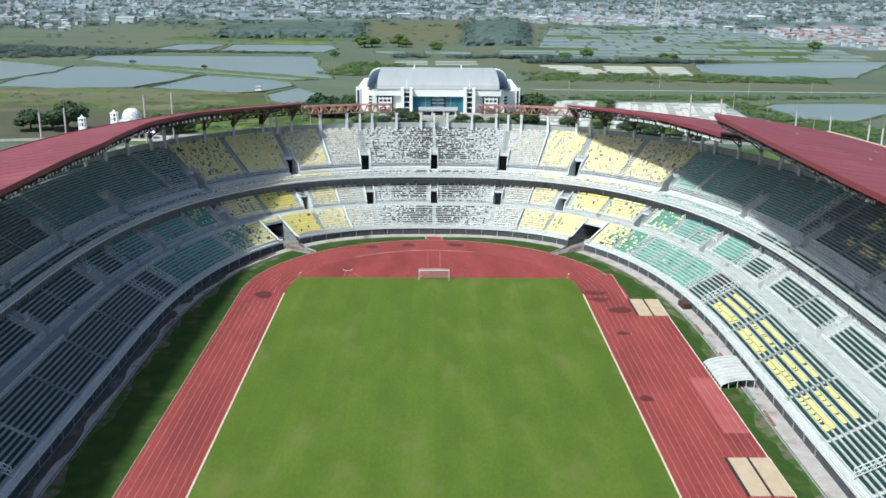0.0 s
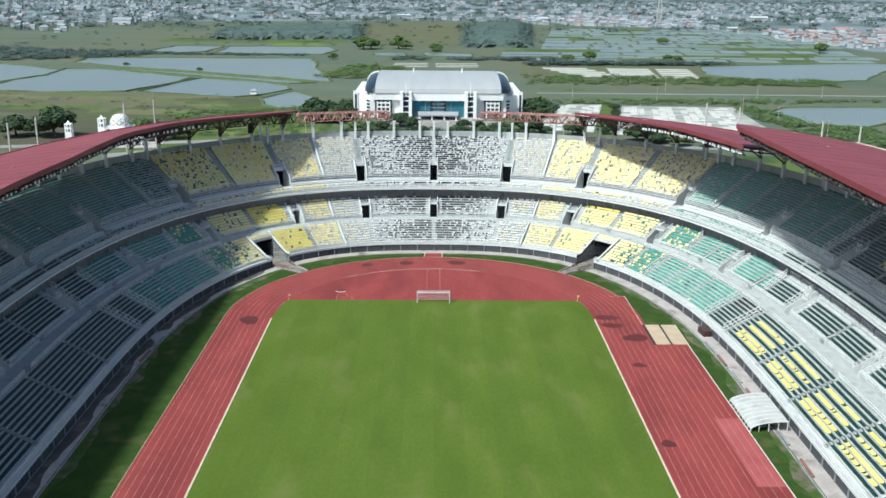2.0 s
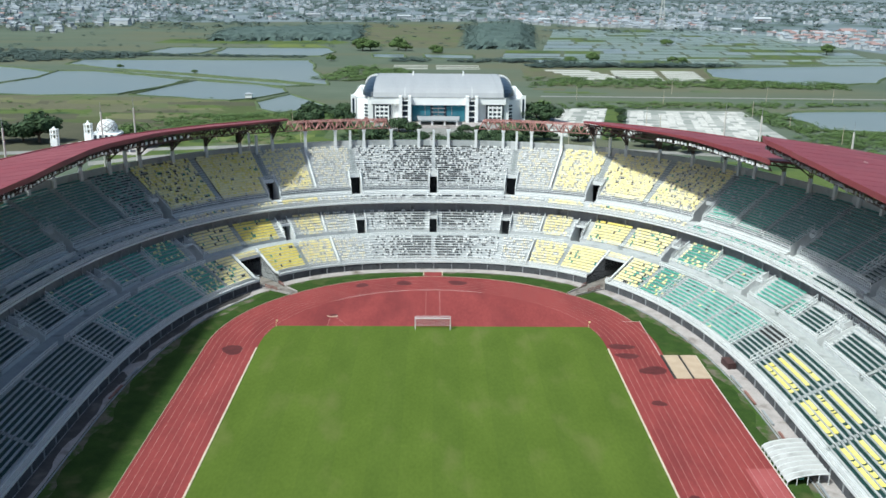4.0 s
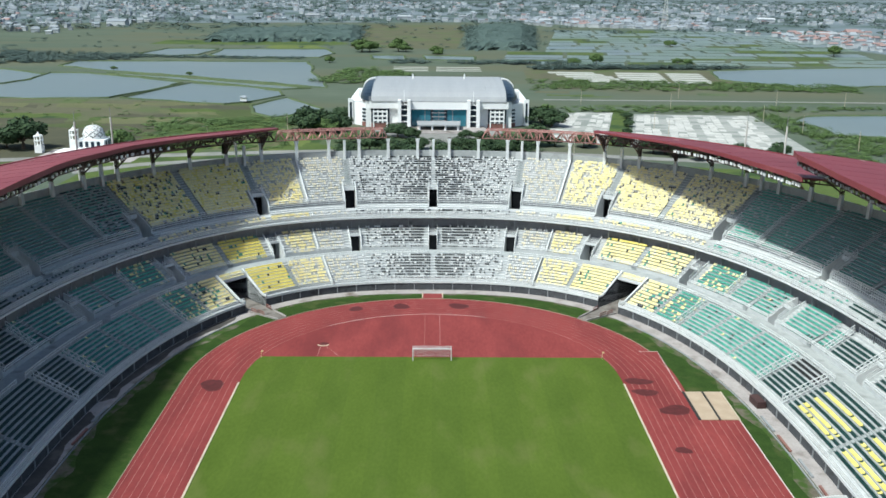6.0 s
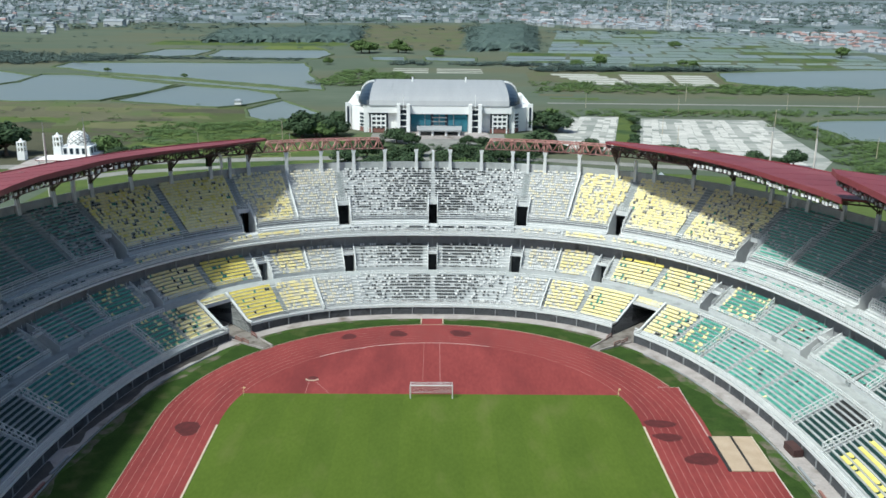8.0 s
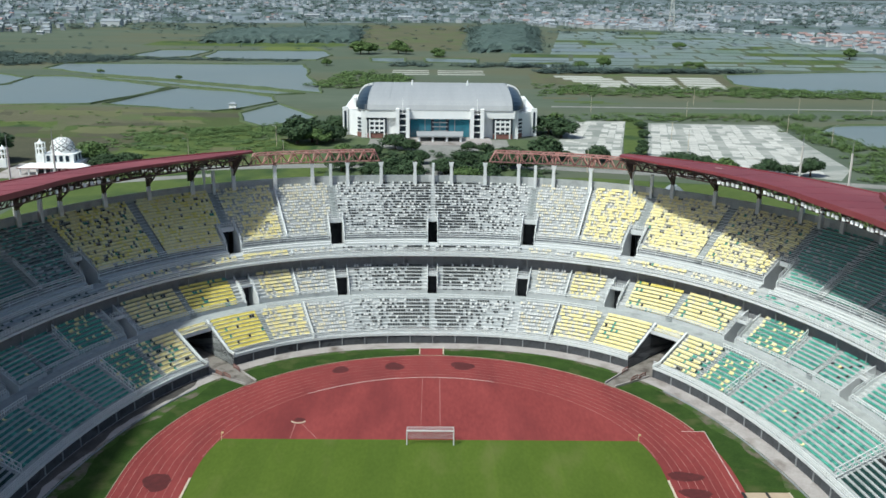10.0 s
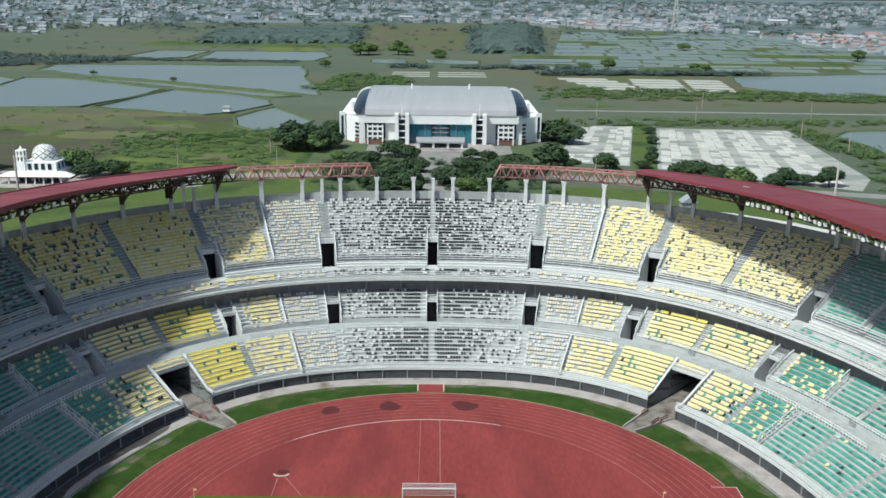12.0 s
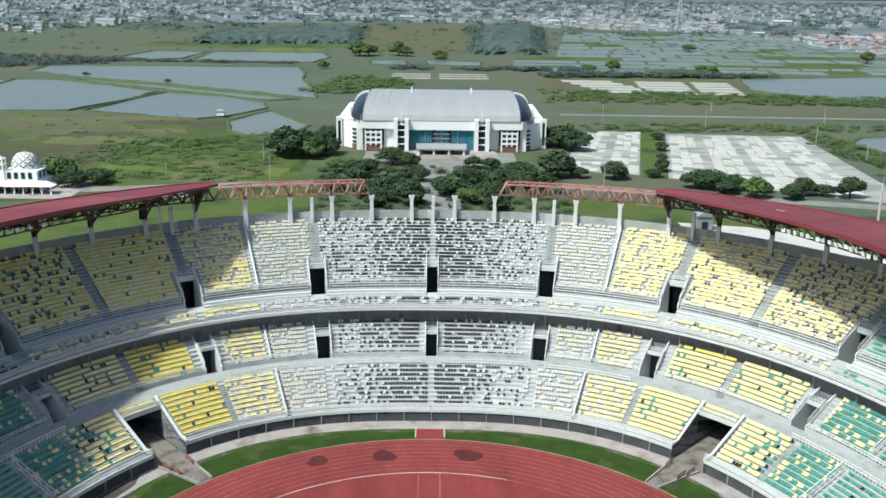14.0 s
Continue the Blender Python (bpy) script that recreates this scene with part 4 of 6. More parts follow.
Z_R = ([26, 28, 34, 41, 49, 57, 65, 77, 90], [34.5, 34.8, 35.3, 35.75, 36.3, 36.75, 37.0, 37.2, 37.25])
Z_M = ([79, 99, 151], [41.75, 41.55, 41.4])


def fold(s):
    """The stands are alike on both sides of the halfway line."""
    return min(abs(s), ROUND / 2 - abs(s))


def inner_left(s):
    return float(np.interp(fold(s), *IN_L)), float(np.interp(fold(s), *Z_L))


def inner_right(s):
    return float(np.interp(fold(s), *IN_R)), float(np.interp(fold(s), *Z_R))


def inner_main(s):
    return float(np.interp(fold(s), *IN_M)), float(np.interp(fold(s), *Z_M))


def outer_main(s):
    return 42.6, 36.4


def outer_side(s):
    return 40.2, 33.6


def roof_inner(s):
    if s < 0:
        return inner_left(s)
    return inner_main(s) if s > 80.2 else inner_right(s)


g = Geo()
ring = [(-0.45, -0.5, 24.4), (0.45, -0.5, 24.4), (0.45, 0.5, 24.4), (-0.45, 0.5, 24.4)]
mid = [(-0.32, -0.36, 29.2), (0.32, -0.36, 29.2), (0.32, 0.36, 29.2), (-0.32, 0.36, 29.2)]
g.solid(ring, mid)
g.solid([(x, y, 29.201) for x, y, z in mid], [(x * 1.75, y * 1.15, 30.3) for x, y, z in mid])
column_mesh = g.mesh("shaft", [WHITE])
g = Geo()
g.solid(ring, [(x * 1.1, y * 0.9, 28.3) for x, y, z in mid])
short_mesh = g.mesh("shaft", [WHITE])
g = Geo()
for x in (-0.26, 0.26):
    for y in (-0.26, 0.26):
        g.beam((x, y, 28.2), (x * 1.5, y * 1.2, 30.9), 0.17)
    for z in (28.4, 29.3, 30.2):
        g.beam((x, -0.26, z), (x, 0.26, z + 0.9), 0.1)
for z in (28.4, 29.3, 30.2):
    g.beam((-0.3, -0.26, z), (0.3, -0.26, z + 0.9), 0.1)
head_mesh = g.mesh("steel_head", [STEEL_DARK])
g = Geo()
for x in (-0.3, 0.3):
    g.tube((x, 0, 30.25), (x * 0.4, 0, 30.75), 0.12, 0.09, 6)
bearing_mesh = g.mesh("bearing", [STEEL_DARK])


strut_meshes = []
for x, y in ((-0.8, -1.0), (0.8, -1.0), (-0.8, 1.8), (0.8, 1.8)):
    g = Geo()
    g.beam((x * 0.2, y * 0.15, 30.25), (x, y, 32.95), 0.16)
    strut_meshes.append(g.mesh("strut", [RUST]))


def frame_at(s, d, z=0.0):
    x, y, nx, ny = foot(s)
    return Matrix.Translation((x + nx * d, y + ny * d, z)) @ Matrix.Rotation(math.atan2(-nx, ny), 4, "Z")


for c in COLUMNS:
    for sgn in (1, -1):
        col = tagged(new("column"), "white concrete column behind the top row of seats", "column", "roof columns")
        col.matrix_basis = frame_at(sgn * c, 37.95)
        if c > 29:
            part("shaft", short_mesh, col)
            part("steel_head", head_mesh, col, None, "dark steel lattice post on the concrete")
        else:
            part("shaft", column_mesh, col)
            part("bearing", bearing_mesh, col, None, "dark steel bearing")
            if c > 10:
                for strut in strut_meshes:
                    part("strut", strut, col, None, "weathered red splayed strut")
g = Geo()
g.solid([(-0.3, -0.6, 24.6), (0.3, -0.6, 24.6), (0.3, 0.4, 24.6), (-0.3, 0.4, 24.6)], [(-0.3, -0.5, 30.1), (0.3, -0.5, 30.1), (0.3, 0.3, 30.1), (-0.3, 0.3, 30.1)])
pier_mesh = g.mesh("stair_pier", [WHITE])
for sv in (0, 16.4, -16.4, 30.9, -30.9, 52.2, -52.2):
    ob = tagged(new("stair_pier", pier_mesh), "slim white pier at the head of an aisle", "column", "aisle piers")
    ob.matrix_basis = frame_at(sv, 38.0)


def lattice(base, bars, mat, apart=True):
    """The braces between the chords of a girder."""
    g = Geo()
    for p, q, w in bars:
        g.beam(p, q, w)
        if apart:
            g.part("brace", [mat], base)
            g = Geo()
    if not apart:
        g.part("web", [mat], base, "", "stuff")


def ring_truss(s0, s1, mat, label):
    """A three-chord lattice girder on the column heads."""
    base = tagged(new("ring_truss"), label, "truss", "ring girder")
    k = max(2, int((s1 - s0) / 1.55))
    lo = [Vector(at(s0 + (s1 - s0) * i / k, 38.3, 30.55)) for i in range(k + 1)]
    hi_a = [Vector(at(s0 + (s1 - s0) * (i + 0.5) / k, 36.9, 33.0)) for i in range(k)]
    hi_b = [Vector(at(s0 + (s1 - s0) * (i + 0.5) / k, 39.8, 33.0)) for i in range(k)]
    for name, row in (("bottom_chord", lo), ("top_chord", hi_a), ("top_chord", hi_b)):
        g = Geo()
        g.pipe(row, 0.26)
        g.part(name, [mat], base)
    bars = []
    for i in range(k):
        for hi in (hi_a, hi_b):
            bars += [(lo[i], hi[i], 0.2), (hi[i], lo[i + 1], 0.2), ((lo[i] + lo[i + 1]) / 2, hi[i], 0.11)]
        bars.append((hi_a[i], hi_b[i], 0.13))
        if i + 1 < k:
            bars.append((hi_a[i], hi_b[i + 1], 0.11))
    lattice(base, bars, mat, mat is RUST)


ring_truss(-ROOF_S, -9.4, RUST, "weathered red lattice girder without roofing")
ring_truss(9.8, 28.0, RUST, "weathered red lattice girder without roofing")
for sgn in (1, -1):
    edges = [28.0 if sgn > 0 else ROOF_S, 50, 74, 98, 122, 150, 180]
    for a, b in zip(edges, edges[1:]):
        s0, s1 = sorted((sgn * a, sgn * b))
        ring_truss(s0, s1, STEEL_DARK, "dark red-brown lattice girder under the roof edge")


def drop(s):
    """The folded edge gets slimmer towards the tips."""
    return 0.4 + 0.5 * max(0.0, min(1.0, (fold(s) - 36) / 30))


# Added lining sheet: its dark tone cuts bounced light and deepens shade below
LINING = material("shade_brown_lining", (0.055, 0.05, 0.047), (0.095, 0.085, 0.08), 0.7, scale=0.3, fine=2)


def roof_piece(s_list, inner, outer, label):
    """Curved strip of metal roofing that rises towards its free edge."""
    g = Geo()
    rings = []
    for s in s_list:
        (do, zo), (di, zi) = outer(s), inner(s)
        dm, zm = do * 0.5 + di * 0.5, zo * 0.5 + zi * 0.5 + 0.25
        top = [(do, zo), (dm, zm), (di, zi)]
        rings.append([at(s, *p) for p in top] + [at(s, p[0], p[1] - 0.3) for p in top[::-1]])
    g.loft(rings)
    roof = g.thing("roof", [ROOFING], label, "roof", "", "structure")
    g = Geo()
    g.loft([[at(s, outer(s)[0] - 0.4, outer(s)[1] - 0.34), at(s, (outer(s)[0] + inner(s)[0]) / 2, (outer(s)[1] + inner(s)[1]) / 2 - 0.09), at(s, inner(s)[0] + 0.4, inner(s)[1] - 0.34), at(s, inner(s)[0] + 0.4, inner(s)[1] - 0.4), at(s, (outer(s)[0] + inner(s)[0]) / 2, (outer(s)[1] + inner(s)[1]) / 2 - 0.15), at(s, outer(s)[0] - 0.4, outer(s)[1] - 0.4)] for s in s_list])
    g.part("lining", [LINING], roof, "added dark brown sheet under the roof that cuts bounced light")
    up = Vector((0, 0, -0.01))
    for r in rings[::3]:
        g = Geo()
        for p, q in ((r[0], r[1]), (r[1], r[2])):
            g.beam(Vector(p) + up, Vector(q) + up, 0.07, 0.07)
        g.part("seam", [ROOFING], roof)
    g = Geo()
    g.loft([[at(s, inner(s)[0] - 0.12, inner(s)[1] + 0.06), at(s, inner(s)[0] + 0.1, inner(s)[1] + 0.06), at(s, inner(s)[0] + 0.1, inner(s)[1] - drop(s)), at(s, inner(s)[0] - 0.12, inner(s)[1] - drop(s))] for s in s_list])
    g.part("fascia", [ROOFING], roof, "maroon folded edge strip")
    g = Geo()
    g.loft([[at(s, outer(s)[0] - 0.1, outer(s)[1] + 0.2), at(s, outer(s)[0] + 0.3, outer(s)[1] + 0.2), at(s, outer(s)[0] + 0.3, outer(s)[1] - 0.5), at(s, outer(s)[0] - 0.1, outer(s)[1] - 0.5)] for s in s_list])
    g.part("gutter", [KERB if label.startswith("higher") else ROOFING], roof, "gutter along the outer edge")


roof_piece(steps(-ROUND / 2 + ROOF_S, -ROOF_S, 1.6), inner_left, outer_side, "curved maroon metal roof over the side stand")
roof_piece(steps(27.5, 81.5, 1.6), inner_right, outer_side, "curved maroon metal roof narrowing to a tip")
roof_piece(steps(79.2, ROUND / 2 - 79.2, 1.6), inner_main, outer_main, "higher maroon metal roof over the main stand")
# faded vent flashings scattered on the sheets
SCUFF = material("faded_flashing", (0.30, 0.15, 0.15), (0.45, 0.30, 0.29), 0.6, scale=0.6, fine=4)
fl = random.Random(3)
for i in range(12):
    s = fl.uniform(40, 150) * (1 if i % 2 else -1)
    f = fl.uniform(0.25, 0.75)
    (do, zo), (di, zi) = (outer_side(s), roof_inner(s)) if s < 80.2 else (outer_main(s), inner_main(s))
    p, q = Vector(at(s, do, zo)), Vector(at(s, di, zi))
    c = p.lerp(q, f)
    side = Vector(at(s + 1, do, zo)) - p
    side = side.normalized() * 0.7
    g = Geo()
    g.beam(c - side + Vector((0, 0, 0.34)), c + side + Vector((0, 0, 0.34)), 0.18, 0.12)
    g.thing("roof_vent", [SCUFF], "short faded ridge vent on the maroon roof", "roof vent", "roof vents")


def cantilever(s):
    """Lattice bracket from a column head out under the roof."""
    d_in, z = roof_inner(s)
    base = tagged(new("cantilever_truss"), "dark steel lattice bracket carrying the roof", "truss", "roof brackets")
    a, b = d_in + 0.3, 38.0
    z_top = z - 0.75
    z_out = (outer_main(s) if s > 80.2 else outer_side(s))[1] - 0.75
    up = [Vector(at(s, b + (a - b) * i / 8, z_out + (z_top - z_out) * i / 8)) for i in range(9)]
    dn = [Vector(at(s, b + (a - b) * i / 8, 28.5 + (z_out + (z_top - z_out) * i / 8 - 0.8 - 28.5) * math.sin(min(1.0, i * (38.0 - d_in) / 8 / 9.0) * math.pi / 2))) for i in range(9)]
    g = Geo()
    g.pipe(up, 0.26)
    g.part("top_chord", [STEEL_DARK], base)
    g = Geo()
    g.pipe(dn, 0.26)
    g.part("bottom_chord", [STEEL_DARK], base)
    bars = [(up[i], dn[i], 0.12) for i in range(9)]
    bars += [(up[i - 1] if i % 2 else dn[i - 1], dn[i] if i % 2 else up[i], 0.12) for i in range(1, 9)]
    lattice(base, bars, STEEL_DARK, abs(s) < 104)


for c in COLUMNS:
    for sgn in (1, -1):
        if c > (28.4 if sgn > 0 else 26) and c < 180:
            cantilever(sgn * c)

# lattice along the inner edge of the roof, and the lamps that hang there
for sgn in (1, -1):
    edges = [27.5, 50, 70, 80.1, 80.3, 110, 130, 150, 178]
    for a, b in zip(edges, edges[1:]):
        if b - a < 1:
            continue
        base = tagged(new("edge_truss"), "dark lattice girder along the inner roof edge", "truss", "roof edge girder")
        ss = steps(a, b, 1.5)
        up, dn = [], []
        for s in ss:
            d_in, z = roof_inner(sgn * s)
            up.append(Vector(at(sgn * s, d_in + 0.7, z - 0.85)))
            dn.append(Vector(at(sgn * s, d_in + 1.4, z - 1.2 - 1.3 * min(1.0, (s - 26) / 12))))
        for name, row in (("top_chord", up), ("bottom_chord", dn)):
            g = Geo()
            g.pipe(row, 0.22)
            g.part(name, [STEEL_DARK], base)
        bars = []
        for i in range(len(up) - 1):
            bars += [(dn[i], up[i], 0.14), (up[i], dn[i + 1], 0.14)]
        lattice(base, bars, STEEL_DARK, b < 105)

g = Geo()
g.solid([(-0.34, -0.16, -0.42), (0.34, -0.16, -0.42), (0.28, 0.16, -0.34), (-0.28, 0.16, -0.34)], [(-0.34, -0.28, 0.34), (0.34, -0.28, 0.34), (0.28, 0.1, 0.3), (-0.28, 0.1, 0.3)])
lamp_mesh = g.mesh("housing", [GLASS_WHITE])
lamp_dull = g.mesh("housing", [GREY])
g = Geo()
g.beam((0.0, 0.0, 0.3), (0.0, 0.08, 1.0), 0.07)
yoke_mesh = g.mesh("yoke", [STEEL_DARK])
lamp_rng = random.Random(8)
for sgn, s_from in ((1, 44), (-1, 48)):
    s = s_from
    while s < 160:
        d_in, z = roof_inner(sgn * s)
        lamp = tagged(new("floodlight"), "floodlight with a pale housing hanging from the inner roof edge", "floodlight", "roof floodlights")
        lamp.matrix_basis = frame_at(sgn * s, d_in + 0.62, z - 1.85 + lamp_rng.uniform(-0.16, 0.16)) @ Matrix.Rotation(lamp_rng.uniform(-0.35, 0.35), 4, "Z") @ Matrix.Rotation(lamp_rng.uniform(-0.3, 0.2), 4, "X") @ Matrix.Scale(0.86 if -60 < sgn * s < 80 else 0.66, 4)
        part("housing", lamp_mesh if sgn * s < 80 else lamp_dull, lamp)
        part("yoke", yoke_mesh, lamp)
        s += (1.0 if sgn > 0 else 1.7) * lamp_rng.choice((0.8, 0.9, 1.0, 1.0, 1.5))

TARPAULIN = material("dark_green_tarpaulin", (0.014, 0.026, 0.014), (0.03, 0.048, 0.026), 0.8, scale=0.5, fine=4)
# white bent pipe and a dark cloth under the left-hand ring girder
g = Geo()
g.pipe([at(-31.9, 38.3, 25.6), at(-31.9, 38.3, 28.6), at(-31.95, 38.3, 30.6), at(-32.2, 38.3, 31.1), at(-32.8, 38.3, 31.2)], 0.52)
g.thing("vent_pipe", [RAIL], "white bent vent pipe on the top wall of the stand", "pipe")
g = Geo()
for i in range(5):
    for j in range(6):
        g.v.append(at(-33.05 - 0.19 * i, 38.6 + 0.14 * math.sin(i * 1.9) * j / 5, 31.2 - 0.58 * j - 0.1 * (i % 2) * j / 5))
for i in range(4):
    for j in range(5):
        g.f.append((i * 6 + j, i * 6 + 6 + j, i * 6 + 7 + j, i * 6 + 1 + j))
        g.m.append(0)
cloth_ob = g.thing("cloth", [TARPAULIN], "dark green cloth hanging from the ring girder", "cloth")
thick = cloth_ob.modifiers.new("thickness", "SOLIDIFY")
thick.thickness = 0.04

# masts along the outer edge of the roof
MAST = material("pale_grey_mast_paint", (0.42, 0.42, 0.38), (0.55, 0.55, 0.50), 0.6, scale=0.3, fine=2)
g = Geo()
g.tube((0, 0, -26.55), (0, 0, 13.4), 0.30, 0.2, 8)
mast_mesh = g.mesh("shaft", [MAST])
g = Geo()
g.tube((0, 0, 13.3), (0, 0, 15.8), 0.07, 0.04, 5)
rod_mesh = g.mesh("lightning_rod", [GREY])
for s in (-48.6, -54.2, -73.2, -80.0, 47.6, 53.8, 71.8, 78.2, 89, 93):
    mast = tagged(new("mast"), "pale slender lighting mast behind the roof edge", "mast", "outer masts")
    mast.matrix_basis = frame_at(s, 41.3 if s < 78 else 44.4, 26.5)
    part("shaft", mast_mesh, mast)
    part("lightning_rod", rod_mesh, mast)

SHELL = material("grubby_fibreglass", (0.34, 0.345, 0.33), (0.46, 0.46, 0.44), 0.45, scale=0.5, fine=3, stain=(0.25, 0.25, 0.23), stain_scale=0.4)
# white canopy over the substitutes' bench, beside the track
canopy = tagged(new("dugout"), "white ribbed arched canopy over the team bench", "dugout")
g = Geo()
arch = [(52.4, 0.55), (52.9, 0.95), (53.8, 1.3), (55.0, 1.58), (56.2, 1.75), (57.4, 1.82), (58.6, 1.8)]
g.loft([[(x, -64.6, z), (x, -53.3, z), (x, -53.3, z - 0.06), (x, -64.6, z - 0.06)] for x, z in arch])
g.part("shell", [SHELL], canopy)
for i in range(9):
    g = Geo()
    y = -64.5 + 11.1 * i / 8
    for (xa, za), (xb, zb) in zip(arch, arch[1:]):
        g.beam((xa, y, za + 0.03), (xb, y, zb + 0.03), 0.1, 0.1)
    g.beam((52.4, y, 0.03), (52.4, y, 0.5), 0.12)
    g.part("rib", [WHITE], canopy)
for y in (-64.5, -53.4):
    for x, z in ((53.8, 1.26), (55.4, 1.6), (57.0, 1.76), (58.5, 1.76)):
        g = Geo()
        g.tube((x, y, 0.05), (x, y, z), 0.07, 0.07, 6)
        g.part("post", [WHITE], canopy)
g = Geo()
g.box(54.6, -63.5, 0.35, 55.2, -54.3, 0.45)
g.box(55.15, -63.5, 0.45, 55.25, -54.3, 0.95)
for y in (-63, -59, -54.8):
    g.box(54.7, y, 0.05, 55.1, y + 0.1, 0.35)
g.part("bench", [SEAT_GREEN], canopy, "green bench seat")


# dark shed and clutter on the apron by the main stand
g = Geo()
sx = [at(94.5, -1.9, 0.05), at(97.8, -1.9, 0.05), at(97.8, -0.3, 0.05), at(94.5, -0.3, 0.05)]
g.solid(sx, [(p[0], p[1], 1.1) for p in sx])
g.solid([(p[0], p[1], 1.101) for p in sx], [(p[0] * 0.999, p[1], 1.3) for p in sx])
g.thing("store_box", [STEEL_DARK], "low dark brown storage box on the apron", "box")
for i, (s, d_off) in enumerate([(101, -2.6), (108, -2.7), (116, -2.5), (124, -2.6), (-104, -2.6), (-112, -2.7), (140, -2.6), (150, -2.6)]):
    g = Geo()
    g.beam(at(s, d_off, 0.28), at(s + 5.5, d_off - 0.15, 0.28), 0.4, 0.22)
    for f in (0.6, 4.8):
        g.beam(at(s + f, d_off, 0.0), at(s + f, d_off, 0.2), 0.3)
    g.thing("advert_board", [BRICKISH if i % 2 else GREY], "long board lying flat on blocks along the apron" if i % 2 == 0 else "long red-brown board lying on blocks along the apron", "board", "apron boards")

# ---- sports hall beyond the far end ----
HX, HY = 2.6, 300.0
hall = tagged(new("sports_hall"), "white sports hall with a grey barrel roof and teal glazed front", "building")
g = Geo()
g.box(HX - 37, HY + 2, 0, HX + 37, HY + 84, 13.3)
g.part("body", [HALL_WHITE], hall)
g = Geo()
prof = []
for i in range(15):
    a = math.pi * i / 14
    prof.append((HY + 41 - 41.2 * math.cos(a), 13.5 + 7.2 * math.sin(a) ** 0.8))
g.loft([[(HX - 34, y, z), (HX + 34, y, z), (HX + 34, y, z - 0.4), (HX - 34, y, z - 0.4)] for y, z in prof])
barrel = g.part("roof", [HALL_ROOF], hall, "grey standing-seam metal barrel roof")
for i in range(22):
    g = Geo()
    x = HX - 33.5 + 67 * i / 21
    for (ya, za), (yb, zb) in zip(prof, prof[1:]):
        g.beam((x, ya, za + 0.04), (x, yb, zb + 0.04), 0.16, 0.12)
    g.part("seam", [HALL_ROOF], barrel)
# glazed quarter-domes at both ends of the roof
for sgn in (1, -1):
    g = Geo()
    dome = []
    for i in range(9):
        b = math.pi / 2 * i / 8
        ringp = []
        for y, z in prof:
            ringp.append((HX + sgn * (34 + 6.6 * math.sin(b)), HY + 41 + (y - HY - 41) * (0.55 + 0.45 * math.cos(b)), 13.5 + (z - 13.5) * math.cos(b) ** 0.7))
        dome.append(ringp)
    for ra, rb in zip(dome, dome[1:]):
        for i in range(len(ra) - 1):
            g.face([ra[i], ra[i + 1], rb[i + 1], rb[i]])
    d_ob = g.part("glass_end", [DARK_GLASS], hall, "dark blue curved glazing at the roof end")
    g = Geo()
    for ra, rb in zip(dome, dome[1:]):
        g.beam(Vector(ra[7]) + Vector((0, 0, 0.2)), Vector(rb[7]) + Vector((0, 0, 0.2)), 1.6, 1.0)
    g.part("rim", [HALL_WHITE], d_ob, "white curved rim")
    g = Geo()
    g.box(HX + sgn * 41.5 - 0.7, HY + 20, 12.0, HX + sgn * 41.5 + 0.7, HY + 23, 16.5)
    g.part("fin", [HALL_WHITE], hall)
    # side wing
    g = Geo()
    x0, x1 = sorted((HX + sgn * 36.9, HX + sgn * 46.2))
    g.box(x0, HY + 12, 0, x1, HY + 72, 12.0)
    g.part("wing", [HALL_WHITE], hall)
    g = Geo()
    x0, x1 = sorted((HX + sgn * 44.0, HX + sgn * 46.6))
    g.box(x0, HY + 10.5, 0, x1, HY + 11.95, 13.2)
    fin = g.part("fin_wall", [HALL_WHITE], hall)
    g = Geo()
    xm = HX + sgn * 45.3
    g.box(xm - 0.5, HY + 10.3, 1.5, xm + 0.5, HY + 10.49, 11.5)
    g.part("slot_window", [DARK_GLASS], fin, "tall dark slot window")
    # splayed bay with dark louvres between the front and the outer fin
    p0, p1 = Vector((HX + sgn * 34.6, HY + 2.0, 0)), Vector((HX + sgn * 43.9, HY + 11.4, 0))
    back = Vector((-sgn * 0.8, 0.9, 0))
    up = Vector((0, 0, 1))
    ring = [p0, p1, p1 + back, p0 + back]
    g = Geo()
    g.solid(ring if sgn > 0 else ring[::-1], [p + up * 11.6 for p in (ring if sgn > 0 else ring[::-1])])
    splay = g.part("splayed_wall", [HALL_WHITE], hall)
    out = Vector((sgn * 0.7, -0.7, 0)) * 0.2
    for z in (3.2, 5.0, 6.8, 8.6):
        g = Geo()
        g.beam(p0.lerp(p1, 0.08) + out + up * z, p0.lerp(p1, 0.46) + out + up * z, 0.3, 0.9)
        g.part("louvre", [DARK_GLASS], splay, "dark strip window")
    g = Geo()
    g.beam(p0.lerp(p1, 0.02) + out + up * 1.1, p0.lerp(p1, 0.48) + out + up * 1.1, 0.3, 2.1)
    g.part("plinth", [BRICKISH], hall, "red-brown clad plinth")
    # bay of windows on a red-brown base, under a deep white fascia
    xa, xb = sorted((HX + sgn * 25.0, HX + sgn * 34.2))
    g = Geo()
    g.box(xa, HY + 0.9, 2.4, xb, HY + 1.98, 9.4)
    bay = g.part("window_bay", [DARK_GLASS], hall, "dark glazed bay behind a white grid")
    for i in range(3):
        g = Geo()
        z = 3.6 + 4.4 * i / 2
        g.box(xa + 1.0, HY + 0.5, z - 0.42, xb - 1.0, HY + 0.88, z + 0.42)
        g.part("spandrel", [HALL_WHITE], bay)
    for i in range(4):
        g = Geo()
        x = xa + 1.2 + (xb - xa - 2.4) * i / 3
